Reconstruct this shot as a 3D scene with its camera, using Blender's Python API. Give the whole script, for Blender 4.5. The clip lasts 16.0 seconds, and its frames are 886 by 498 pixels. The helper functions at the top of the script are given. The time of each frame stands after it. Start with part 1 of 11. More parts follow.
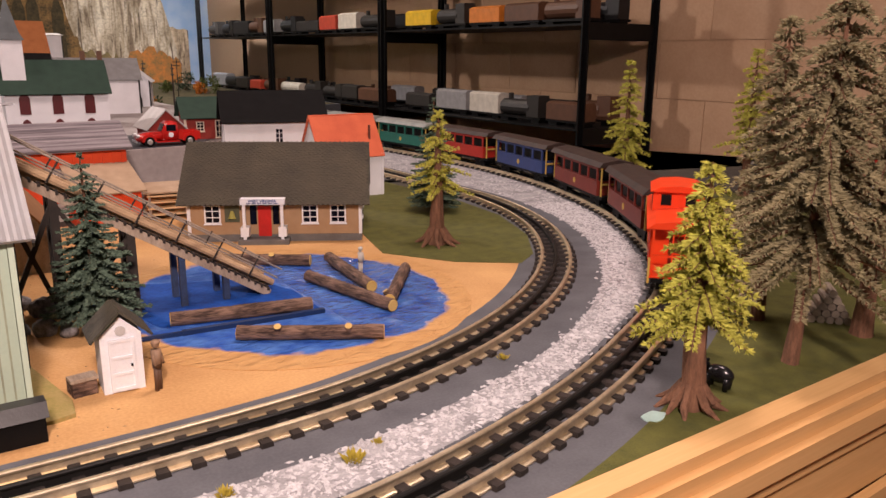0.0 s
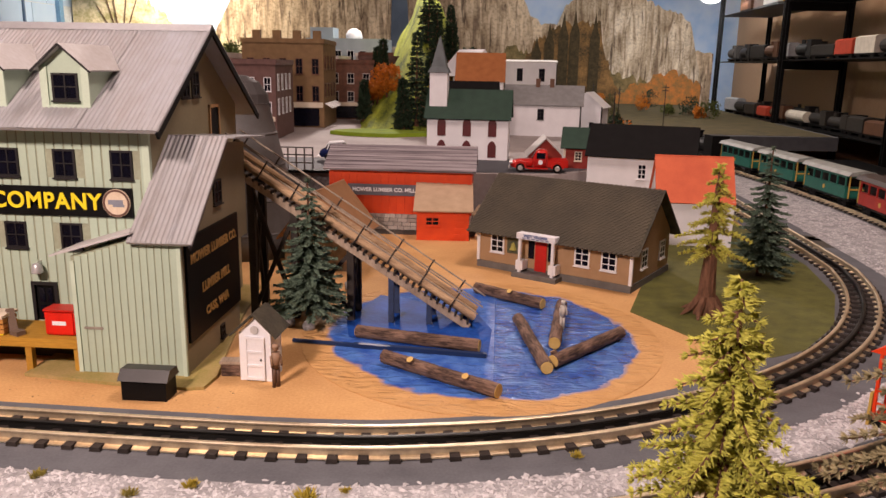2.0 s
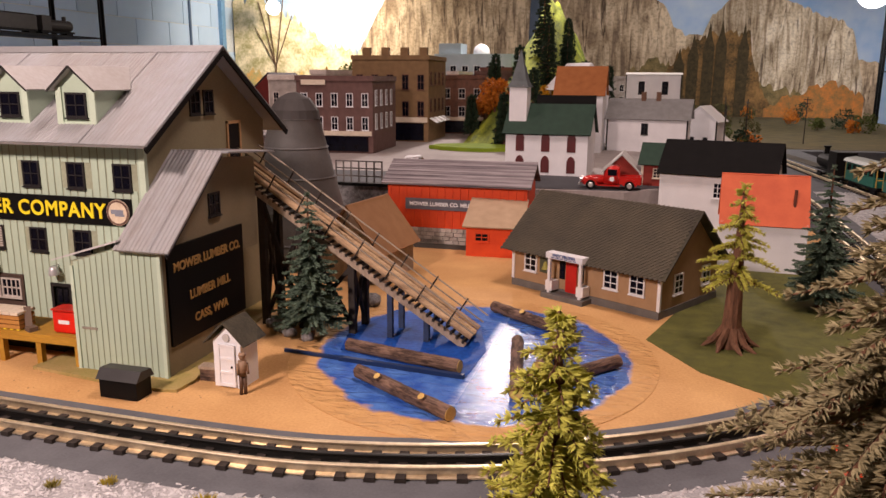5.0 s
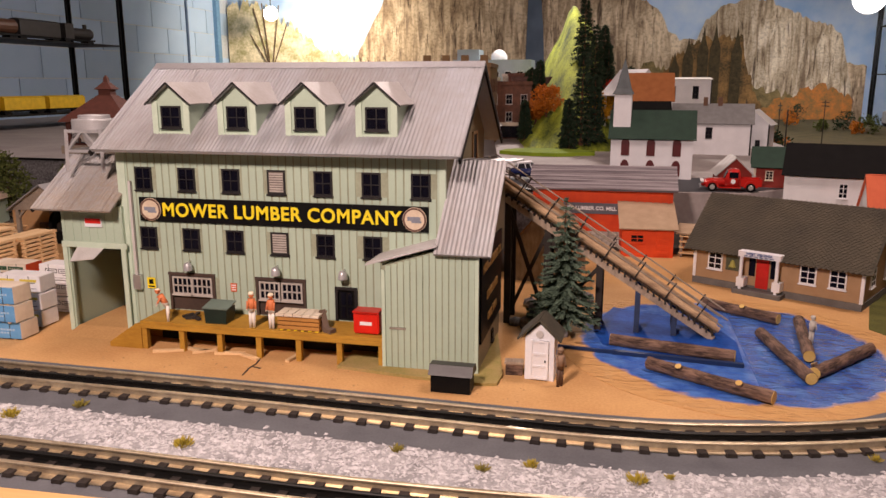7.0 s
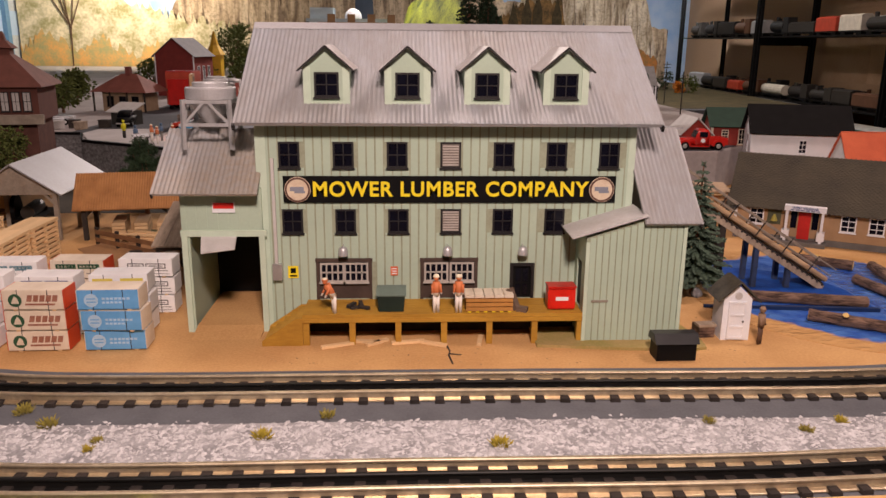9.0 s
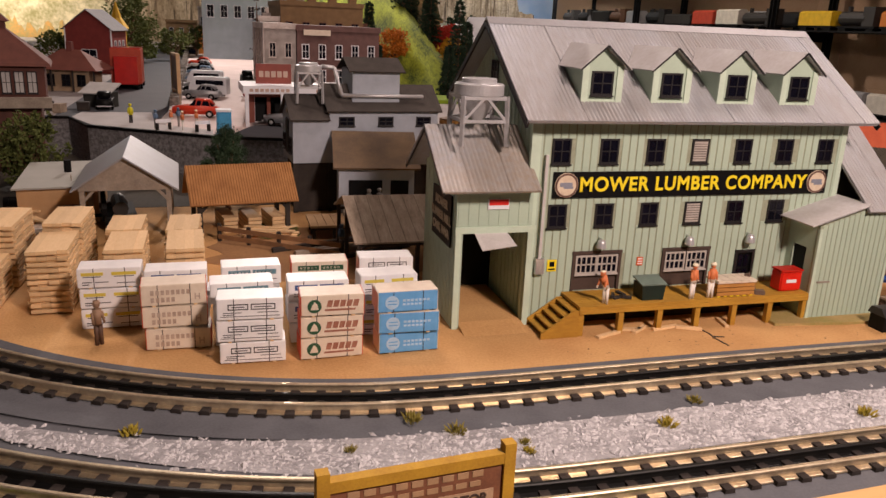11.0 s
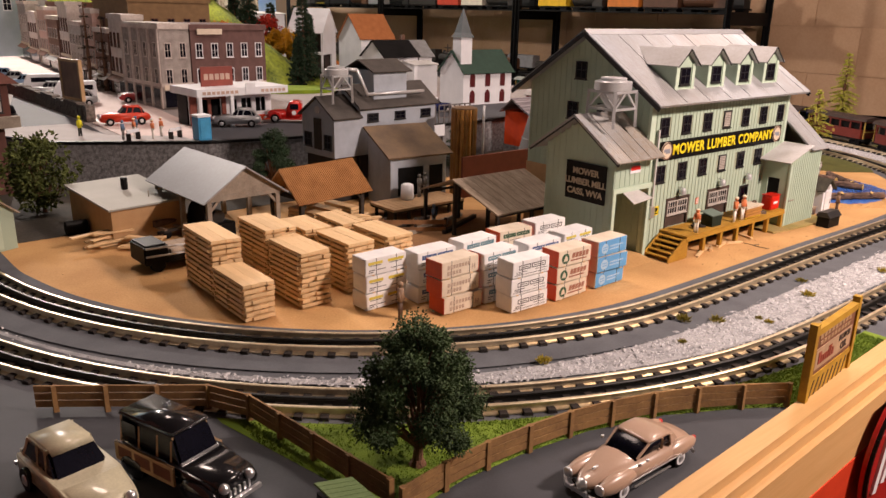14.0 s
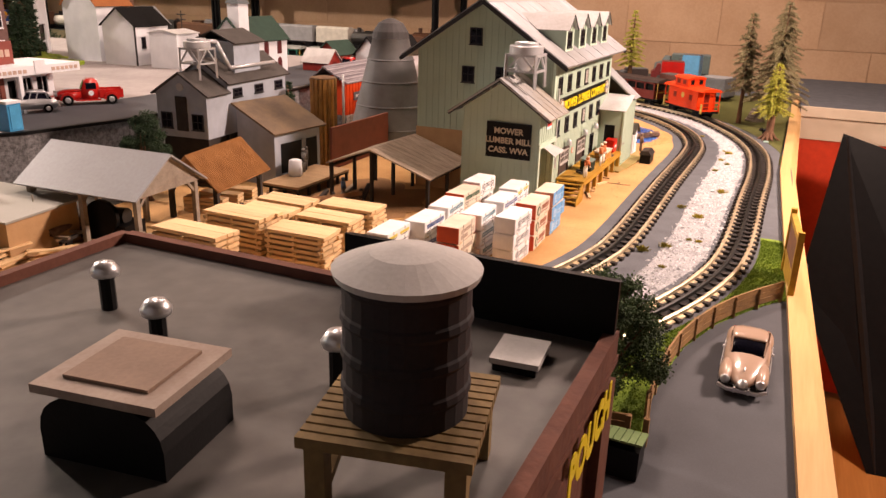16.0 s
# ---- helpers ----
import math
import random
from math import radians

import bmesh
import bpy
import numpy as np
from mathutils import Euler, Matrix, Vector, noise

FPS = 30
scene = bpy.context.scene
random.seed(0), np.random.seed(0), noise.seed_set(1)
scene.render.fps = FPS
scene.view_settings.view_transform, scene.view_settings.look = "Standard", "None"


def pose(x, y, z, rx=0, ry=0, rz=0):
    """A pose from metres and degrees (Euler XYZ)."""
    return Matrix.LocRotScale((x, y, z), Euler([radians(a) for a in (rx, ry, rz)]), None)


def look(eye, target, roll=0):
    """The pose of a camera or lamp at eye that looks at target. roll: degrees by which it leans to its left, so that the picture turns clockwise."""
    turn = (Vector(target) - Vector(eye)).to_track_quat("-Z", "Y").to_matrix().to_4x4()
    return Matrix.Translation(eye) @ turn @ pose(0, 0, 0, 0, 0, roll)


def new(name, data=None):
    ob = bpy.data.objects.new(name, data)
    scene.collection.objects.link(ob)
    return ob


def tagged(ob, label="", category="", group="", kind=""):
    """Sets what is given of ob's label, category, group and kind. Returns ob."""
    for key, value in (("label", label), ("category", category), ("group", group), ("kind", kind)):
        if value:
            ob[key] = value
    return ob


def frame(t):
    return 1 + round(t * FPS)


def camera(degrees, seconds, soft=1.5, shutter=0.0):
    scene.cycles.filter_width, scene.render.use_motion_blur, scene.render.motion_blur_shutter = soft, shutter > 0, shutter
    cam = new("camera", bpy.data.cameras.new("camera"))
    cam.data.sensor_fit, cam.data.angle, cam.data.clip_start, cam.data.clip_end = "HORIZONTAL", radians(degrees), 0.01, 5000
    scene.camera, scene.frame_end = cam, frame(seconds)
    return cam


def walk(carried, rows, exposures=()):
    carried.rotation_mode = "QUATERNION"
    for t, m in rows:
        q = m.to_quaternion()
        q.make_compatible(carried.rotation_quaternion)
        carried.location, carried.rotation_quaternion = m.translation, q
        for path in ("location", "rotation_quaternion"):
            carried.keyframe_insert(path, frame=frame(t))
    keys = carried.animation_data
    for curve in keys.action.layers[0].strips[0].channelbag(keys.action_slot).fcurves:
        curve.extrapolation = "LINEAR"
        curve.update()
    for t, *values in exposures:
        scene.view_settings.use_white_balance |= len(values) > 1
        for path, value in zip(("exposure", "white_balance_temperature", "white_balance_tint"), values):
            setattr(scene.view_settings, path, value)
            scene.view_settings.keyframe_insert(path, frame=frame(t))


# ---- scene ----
cam = camera(60.3, 16.0)
METRES, EYE, TILT, LEAN, TURN = 2.62, 0.230, 0.0, 0.0, -35.3
ROWS = [
    (0.0, 0.0, 0.0, 0.0, 0.14, -14.27, -0.55),
    (0.5, 0.0344, 0.0007, 0.0047, 10.57, -13.99, -0.42),
    (1.0, 0.0566, 0.0048, 0.0092, 19.12, -14.1, -0.11),
    (1.5, 0.0847, 0.0286, 0.01, 31.64, -13.1, -0.86),
    (2.0, 0.1051, 0.0491, 0.0108, 39.53, -13.4, -1.05),
    (2.5, 0.1299, 0.0794, 0.0121, 47.61, -13.06, -1.32),
    (3.0, 0.14, 0.0944, 0.0122, 49.76, -13.23, -1.14),
    (5.5, 0.1452, 0.0903, 0.0119, 50.99, -12.23, -0.41),
    (6.0, 0.1312, 0.0545, 0.0131, 51.03, -11.99, -0.57),
    (6.5, 0.1126, 0.0151, 0.0165, 48.95, -11.96, -0.34),
    (7.0, 0.0829, -0.0081, 0.0153, 48.08, -12.23, 0.03),
    (7.5, 0.0404, -0.0227, 0.0129, 46.34, -12.92, 0.47),
    (8.0, 0.0146, -0.0473, 0.0134, 40.31, -14.03, -0.27),
    (8.5, -0.0067, -0.0791, 0.0165, 34.23, -14.83, -0.64),
    (9.0, -0.0344, -0.0921, 0.0167, 32.48, -15.06, -0.52),
    (9.5, -0.0698, -0.1001, 0.0171, 30.74, -15.3, -0.64),
    (10.0, -0.1065, -0.1349, 0.0187, 25.77, -15.92, -1.41),
    (12.5, -0.2703, -0.2075, 0.0229, 7.8, -17.38, -1.63),
    (13.0, -0.3063, -0.2354, 0.0273, 0.56, -17.59, -1.26),
    (13.5, -0.3248, -0.251, 0.0287, -0.49, -17.38, -1.32),
    (14.0, -0.3649, -0.2685, 0.0312, -4.06, -17.3, -1.19),
    (14.5, -0.4095, -0.2769, 0.0333, -9.94, -17.87, -1.08),
    (15.0, -0.4374, -0.2621, 0.0308, -12.74, -17.81, -1.46),
    (15.5, -0.4631, -0.2521, 0.0309, -20.92, -18.3, -1.64),
    (16.0, -0.5016, -0.2354, 0.0307, -30.09, -19.23, -1.59),
]
walk(cam, [(t, pose(0, 0, EYE, TILT, LEAN, TURN) @ pose(METRES * x, METRES * y, METRES * z, 90 + pitch, roll, yaw)) for t, x, y, z, yaw, pitch, roll in ROWS],
     ((0.0, 0.08, 6600, 10), (1.0, 0.1, 6350, 4), (2.0, -0.06, 6750, 10), (5.5, -0.12, 6700, 10), (7.5, -0.26, 6750, 10), (9.0, -0.38, 6700, 9), (12.5, -0.08, 6700, 5), (14.0, 0.24, 6700, 4), (15.0, 0.52, 6800, 4), (16.0, 0.8, 7300, 10)))

# ---- world and lamps ----
world = bpy.data.worlds.new("room_air")
scene.world = world
world.use_nodes = True
world.node_tree.nodes["Background"].inputs[0].default_value = (1.0, 0.82, 0.70, 1)
world.node_tree.nodes["Background"].inputs[1].default_value = 0.001
scene.view_settings.exposure = 0.0


def area_lamp(name, x, y, z, tx, ty, tz, size, watts, colour):
    """A lamp, in centimetres, aimed at a target."""
    data = bpy.data.lights.new(name, "AREA")
    data.shape, data.size, data.energy, data.color = "DISK", size * 0.01, watts, colour
    ob = new(name, data)
    ob.matrix_world = look((x * 0.01, y * 0.01, z * 0.01), (tx * 0.01, ty * 0.01, tz * 0.01))
    return ob


WARM = (1.0, 0.752, 0.695)
area_lamp("room_lamp", -15, -32, 78, -15, 50, 0, 14, 18.5, WARM)
# Overhead fills near the ceiling, all unseen and without a fixture.
area_lamp("ceiling_fill", 72, 70, 160, 66, 130, 0, 40, 18, WARM)
# Added fill that brightens the yard behind the mill; no known source.
area_lamp("ceiling_fill", -62, 118, 164, -58, 96, 0, 40, 9, WARM)
area_lamp("town_lamp", -33, 395, 132, -45, 220, 5, 15, 42, (1.0, 0.85, 0.81))
# Unseen fill added to light the shelving and the wall behind it.
area_lamp("shelf_fill", 120, 330, 160, 200, 340, 20, 40, 13, (1.0, 0.80, 0.68))
area_lamp("mural_lamp", -215, 560, 92, -246, 636, 60, 16, 25, (1.0, 0.84, 0.66))
area_lamp("ceiling_fill", 70, 430, 160, 70, 500, 20, 60, 26, (1.0, 0.93, 0.90))
area_lamp("globe_light", 162, 510, 74, 176, 636, 50, 14, 22, (0.98, 0.95, 1.0))

# ---- mesh helpers, in centimetres ----
S = 0.01


def part(name, bm, material, parent=None, label="", smooth=False):
    """Links a bmesh (centimetres) as one mesh object under a thing or part."""
    me = bpy.data.meshes.new(name)
    bmesh.ops.scale(bm, vec=(S, S, S), verts=bm.verts)
    bmesh.ops.recalc_face_normals(bm, faces=bm.faces)
    if smooth:
        for f in bm.faces:
            f.smooth = True
    bm.to_mesh(me)
    bm.free()
    me.materials.append(material)
    ob = new(name, me)
    ob.parent = parent
    if label:
        ob["label"] = label
    return ob


def thing(name, x, y, z, rz, label, category, group="", kind=""):
    """An Empty at a thing's base (centimetres, degrees)."""
    ob = new(name)
    ob.empty_display_size = 0.01
    ob.matrix_world = pose(x * S, y * S, z * S, 0, 0, rz)
    return tagged(ob, label, category, group, kind)


def fixed(name, bm, material, label, category, kind="structure", smooth=False):
    """A piece of the setting, in world centimetres."""
    return tagged(part(name, bm, material, None, "", smooth), label, category, "", kind)


def B():
    return bmesh.new()


def box(bm, x0, x1, y0, y1, z0, z1, m=None):
    v = [bm.verts.new(p) for p in ((x0, y0, z0), (x1, y0, z0), (x1, y1, z0), (x0, y1, z0),
                                   (x0, y0, z1), (x1, y0, z1), (x1, y1, z1), (x0, y1, z1))]
    for q in ((0, 3, 2, 1), (4, 5, 6, 7), (0, 1, 5, 4), (1, 2, 6, 5), (2, 3, 7, 6), (3, 0, 4, 7)):
        bm.faces.new([v[i] for i in q])
    if m is not None:
        bmesh.ops.transform(bm, matrix=m, verts=v)
    return bm


def bar(bm, a, b, w, h=None):
    """A square bar from a to b."""
    h = w if h is None else h
    a, b = Vector(a), Vector(b)
    d = b - a
    q = d.to_track_quat("X", "Z").to_matrix().to_4x4()
    return box(bm, 0, d.length, -w / 2, w / 2, -h / 2, h / 2, Matrix.Translation(a) @ q)


def rod(bm, a, b, r0, r1=None, seg=8, caps=True):
    """A round, tapering rod from a to b."""
    r1 = r0 if r1 is None else r1
    a, b = Vector(a), Vector(b)
    q = (b - a).to_track_quat("Z", "Y")
    rings = []
    for p, r in ((a, r0), (b, r1)):
        rings.append([bm.verts.new(p + q @ Vector((r * math.cos(k * math.tau / seg), r * math.sin(k * math.tau / seg), 0))) for k in range(seg)])
    for k in range(seg):
        bm.faces.new((rings[0][k], rings[0][(k + 1) % seg], rings[1][(k + 1) % seg], rings[1][k]))
    if caps:
        bm.faces.new(rings[0][::-1])
        bm.faces.new(rings[1])
    return bm


def turned(bm, profile, seg=16, x=0, y=0):
    """A lathe shape from (radius, height) pairs about a vertical axis."""
    rings = [[bm.verts.new((x + r * math.cos(k * math.tau / seg), y + r * math.sin(k * math.tau / seg), z)) for k in range(seg)] for r, z in profile]
    for a, b in zip(rings, rings[1:]):
        for k in range(seg):
            bm.faces.new((a[k], a[(k + 1) % seg], b[(k + 1) % seg], b[k]))
    bm.faces.new(rings[0][::-1])
    bm.faces.new(rings[-1])
    return bm


def prism(bm, pts, lo, hi, axis="y"):
    """A polygon of (u, v) pairs drawn out along an axis: y takes (x, z), x takes (y, z), z takes (x, y)."""
    def at(p, d):
        return {"y": (p[0], d, p[1]), "x": (d, p[0], p[1]), "z": (p[0], p[1], d)}[axis]
    a = [bm.verts.new(at(p, lo)) for p in pts]
    b = [bm.verts.new(at(p, hi)) for p in pts]
    n = len(pts)
    bm.faces.new(a)
    bm.faces.new(b[::-1])
    for i in range(n):
        bm.faces.new((a[i], b[i], b[(i + 1) % n], a[(i + 1) % n]))
    return bm


def slab(bm, p, t):
    """A flat board with corners p (four points, anticlockwise from above) and thickness t downwards along its normal."""
    p = [Vector(q) for q in p]
    n = (p[1] - p[0]).cross(p[3] - p[0]).normalized()
    a = [bm.verts.new(q) for q in p]
    b = [bm.verts.new(q - n * t) for q in p]
    k = len(p)
    bm.faces.new(a)
    bm.faces.new(b[::-1])
    for i in range(k):
        bm.faces.new((a[i], b[i], b[(i + 1) % k], a[(i + 1) % k]))
    return bm


def wall_with_holes(bm, u0, u1, v0, v1, holes, lo, hi, axis):
    """An upright rectangular wall u0..u1, v0..v1 with thickness lo..hi along axis and rectangular openings (u0, u1, v0, v1) through it."""
    us = sorted({u0, u1, *[h[0] for h in holes], *[h[1] for h in holes]})
    vs = sorted({v0, v1, *[h[2] for h in holes], *[h[3] for h in holes]})
    solid = {}
    for i in range(len(us) - 1):
        for j in range(len(vs) - 1):
            cu, cv = (us[i] + us[i + 1]) / 2, (vs[j] + vs[j + 1]) / 2
            solid[i, j] = not any(h[0] < cu < h[1] and h[2] < cv < h[3] for h in holes)
    cache = {}

    def at(u, v, d):
        key = (u, v, d)
        if key not in cache:
            cache[key] = bm.verts.new((u, d, v) if axis == "y" else (d, u, v))
        return cache[key]
    for (i, j), s in solid.items():
        if not s:
            continue
        a, b, c, d = us[i], us[i + 1], vs[j], vs[j + 1]
        bm.faces.new((at(a, c, lo), at(b, c, lo), at(b, d, lo), at(a, d, lo)))
        bm.faces.new((at(a, d, hi), at(b, d, hi), at(b, c, hi), at(a, c, hi)))
        for di, dj, e in ((-1, 0, ((a, c), (a, d))), (1, 0, ((b, d), (b, c))), (0, -1, ((b, c), (a, c))), (0, 1, ((a, d), (b, d)))):
            if not solid.get((i + di, j + dj), False):
                (p, q), (r, s2) = e
                bm.faces.new((at(p, q, lo), at(p, q, hi), at(r, s2, hi), at(r, s2, lo)))
    return bm


def text(name, words, size, material, parent, m, label="", depth=0.03, space=1.0, bold=0.03):
    """Lettering in the built-in font, size in centimetres, lying in the local xy plane of m."""
    cu = bpy.data.curves.new(name, "FONT")
    cu.body, cu.size, cu.extrude, cu.align_x, cu.align_y = words, size * S, depth * S, "CENTER", "CENTER"
    cu.space_character = space
    cu.offset = bold * size * S
    cu.materials.append(material)
    ob = new(name, cu)
    ob.parent = parent
    ob.matrix_basis = m
    if label:
        ob["label"] = label
    return ob


# ---- materials ----
def mat(name, c1, c2=None, rough=0.65, metal=0.0, scale=60, fine=700, bump=0.15, mix=0.5, spec=0.4, wave=None, random_tint=0.0, stretch=None, coat=0.0):
    """A paint-like surface: two colours mixed by coarse and fine noise, with fine relief. wave: (axis, bands per metre, depth) adds ribs."""
    m = bpy.data.materials.new(name)
    m.use_nodes = True
    nt = m.node_tree
    N, L = nt.nodes, nt.links
    bsdf = N["Principled BSDF"]
    c2 = c2 or tuple(v * 0.72 for v in c1)
    tc = N.new("ShaderNodeTexCoord")
    src = tc.outputs["Object"]
    if stretch:
        mp = N.new("ShaderNodeMapping")
        mp.inputs["Scale"].default_value = stretch
        L.new(src, mp.inputs["Vector"])
        src = mp.outputs["Vector"]
    n1, n2 = N.new("ShaderNodeTexNoise"), N.new("ShaderNodeTexNoise")
    n1.inputs["Scale"].default_value, n1.inputs["Detail"].default_value = scale, 5
    n2.inputs["Scale"].default_value, n2.inputs["Detail"].default_value = fine, 3
    for n in (n1, n2):
        L.new(src, n.inputs["Vector"])
    add = N.new("ShaderNodeMath")
    add.operation = "MULTIPLY_ADD"
    add.inputs[1].default_value = 0.55
    L.new(n2.outputs["Fac"], add.inputs[0])
    L.new(n1.outputs["Fac"], add.inputs[2])
    ramp = N.new("ShaderNodeMapRange")
    ramp.inputs["From Min"].default_value, ramp.inputs["From Max"].default_value = 0.775 - 0.5 * mix, 0.775 + 0.5 * mix
    L.new(add.outputs[0], ramp.inputs["Value"])
    mx = N.new("ShaderNodeMix")
    mx.data_type = "RGBA"
    mx.inputs["A"].default_value, mx.inputs["B"].default_value = (*c2, 1), (*c1, 1)
    L.new(ramp.outputs[0], mx.inputs["Factor"])
    colour = mx.outputs["Result"]
    if random_tint:
        oi, hv = N.new("ShaderNodeObjectInfo"), N.new("ShaderNodeHueSaturation")
        mr = N.new("ShaderNodeMapRange")
        mr.inputs["To Min"].default_value, mr.inputs["To Max"].default_value = 1 - random_tint, 1 + random_tint
        L.new(oi.outputs["Random"], mr.inputs["Value"])
        L.new(mr.outputs[0], hv.inputs["Value"])
        L.new(colour, hv.inputs["Color"])
        colour = hv.outputs["Color"]
    L.new(colour, bsdf.inputs["Base Color"])
    bsdf.inputs["Roughness"].default_value, bsdf.inputs["Metallic"].default_value = rough, metal
    bsdf.inputs["Specular IOR Level"].default_value = spec
    bsdf.inputs["Coat Weight"].default_value = coat
    bp = N.new("ShaderNodeBump")
    bp.inputs["Strength"].default_value, bp.inputs["Distance"].default_value = bump, 0.001
    height = add.outputs[0]
    if wave:
        axis, bands, depth = wave
        wv = N.new("ShaderNodeTexWave")
        wv.bands_direction = axis
        wv.inputs["Scale"].default_value = bands * 0.05 / math.pi * 3.14159
        L.new(tc.outputs["Object"], wv.inputs["Vector"])
        ma = N.new("ShaderNodeMath")
        ma.operation = "MULTIPLY_ADD"
        ma.inputs[1].default_value = depth
        L.new(wv.outputs["Fac"], ma.inputs[0])
        L.new(height, ma.inputs[2])
        height = ma.outputs[0]
    L.new(height, bp.inputs["Height"])
    L.new(bp.outputs[0], bsdf.inputs["Normal"])
    return m


def glow(name, colour, strength):
    m = bpy.data.materials.new(name)
    m.use_nodes = True
    b = m.node_tree.nodes["Principled BSDF"]
    b.inputs["Base Color"].default_value = (*colour, 1)
    b.inputs["Emission Color"].default_value = (*colour, 1)
    b.inputs["Emission Strength"].default_value = strength
    return m


SAND = mat("sand", (0.64, 0.39, 0.165), (0.42, 0.225, 0.085), 0.9, scale=11, fine=420, bump=0.6, mix=0.55)
GRASS = mat("grass_paint", (0.125, 0.125, 0.026), (0.05, 0.056, 0.014), 0.9, scale=60, fine=900, bump=0.7, mix=0.7)
LAWN = mat("lawn_flock", (0.215, 0.315, 0.03), (0.11, 0.18, 0.018), 0.95, scale=40, fine=1100, bump=1.0, mix=0.6)
BED = mat("roadbed_grey", (0.14, 0.147, 0.162), (0.085, 0.089, 0.10), 0.85, spec=0.12, scale=30, fine=500, bump=0.15, mix=0.7)
ASPHALT = mat("asphalt_paint", (0.074, 0.078, 0.09), (0.044, 0.047, 0.055), 0.7, scale=20, fine=800, bump=0.2, mix=0.8)
GRAVEL = mat("white_gravel", (0.62, 0.62, 0.64), (0.34, 0.34, 0.355), 0.85, scale=200, fine=900, bump=0.3, mix=0.5)
GRAVELBASE = mat("gravel_bed", (0.42, 0.42, 0.435), (0.18, 0.18, 0.19), 0.9, scale=45, fine=500, bump=0.8, mix=0.5)
POND_DEEP = mat("pond_deep_blue", (0.014, 0.08, 0.36), (0.006, 0.035, 0.2), 0.6, scale=50, fine=200, bump=0.35, mix=0.6, spec=0.08)
RAIL = mat("tinplate_rail", (0.88, 0.77, 0.57), (0.60, 0.49, 0.34), 0.42, 0.9, scale=40, fine=300, bump=0.05)
RAILBLACK = mat("black_rail", (0.006, 0.006, 0.006), (0.003, 0.003, 0.003), 0.45, 0.0, bump=0.05)
TIE = mat("tie_wood", (0.036, 0.028, 0.024), (0.015, 0.012, 0.011), 0.85, random_tint=0.3, bump=0.3)
TINRIB = mat("ribbed_tin_roof", (0.41, 0.44, 0.485), (0.30, 0.285, 0.27), 0.5, 0.3, scale=14, fine=160, bump=0.2, mix=0.7, stretch=(1, 0.35, 0.35))
MINT = mat("mint_paint", (0.43, 0.545, 0.435), (0.355, 0.45, 0.36), 0.7, scale=22, fine=400, bump=0.1, mix=0.9)
MINTDARK = mat("mint_trim", (0.53, 0.65, 0.53), (0.45, 0.56, 0.45), 0.65, bump=0.08)
PALETIN = mat("bright_tin", (0.60, 0.61, 0.63), (0.40, 0.38, 0.36), 0.62, 0.1, scale=14, fine=240, bump=0.12, mix=0.8)
TIN = mat("tin_roof", (0.38, 0.40, 0.43), (0.27, 0.265, 0.27), 0.5, 0.3, scale=9, fine=240, bump=0.12, mix=0.9)
TINRUST = mat("stained_tin_roof", (0.40, 0.42, 0.45), (0.37, 0.315, 0.25), 0.5, 0.25, scale=7, fine=160, bump=0.12, mix=0.5)
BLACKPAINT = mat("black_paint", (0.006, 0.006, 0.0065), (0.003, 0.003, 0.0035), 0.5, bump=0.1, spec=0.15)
DARKWIN = mat("dark_glass", (0.006, 0.0065, 0.014), (0.003, 0.003, 0.006), 0.2, bump=0.02, spec=0.2)
WINFRAME = mat("dark_frame", (0.016, 0.015, 0.016), (0.009, 0.008, 0.009), 0.55, bump=0.1)
LOUVRE = mat("louvre_grey", (0.24, 0.21, 0.18), (0.12, 0.10, 0.09), 0.7, bump=0.2)
YELLOW = mat("yellow_paint", (0.88, 0.73, 0.03), (0.80, 0.62, 0.02), 0.5, bump=0.05)
FENCEWOOD = mat("fence_wood", (0.34, 0.195, 0.075), (0.19, 0.105, 0.045), 0.75, scale=60, fine=400, bump=0.3)
OCHRE = mat("ochre_wood", (0.48, 0.27, 0.035), (0.33, 0.17, 0.02), 0.7, scale=60, fine=500, bump=0.25, stretch=(0.3, 1, 1))
BROWNDOOR = mat("brown_door", (0.075, 0.05, 0.04), (0.045, 0.03, 0.025), 0.6, bump=0.15)
PALEFRAME = mat("pale_grey_frame", (0.50, 0.47, 0.43), (0.36, 0.33, 0.30), 0.7, bump=0.2)
GREYFRAME = mat("weathered_frame", (0.33, 0.30, 0.25), (0.20, 0.18, 0.15), 0.7, bump=0.2)
WHITE = mat("white_paint", (0.82, 0.84, 0.88), (0.70, 0.72, 0.76), 0.6, scale=30, bump=0.08)
WHITEWRAP = mat("white_wrap", (0.86, 0.86, 0.86), (0.74, 0.74, 0.75), 0.45, scale=45, fine=160, bump=0.35)
CREAMWRAP = mat("cream_wrap", (0.74, 0.66, 0.54), (0.62, 0.53, 0.42), 0.5, scale=45, fine=160, bump=0.3)
REDWRAP = mat("red_wrap", (0.64, 0.085, 0.025), (0.52, 0.055, 0.018), 0.5, bump=0.06)
BLUEWRAP = mat("blue_wrap", (0.15, 0.40, 0.72), (0.10, 0.31, 0.60), 0.45, scale=45, fine=160, bump=0.3)
TANKPAINT = mat("tank_silver_paint", (0.62, 0.63, 0.65), (0.46, 0.465, 0.48), 0.36, 0.45, scale=40, bump=0.1)
NAVY = mat("navy_print", (0.07, 0.12, 0.30), None, 0.5, bump=0.05)
MAROONPRINT = mat("maroon_print", (0.24, 0.08, 0.05), (0.40, 0.20, 0.14), 0.5, scale=120, bump=0.05)
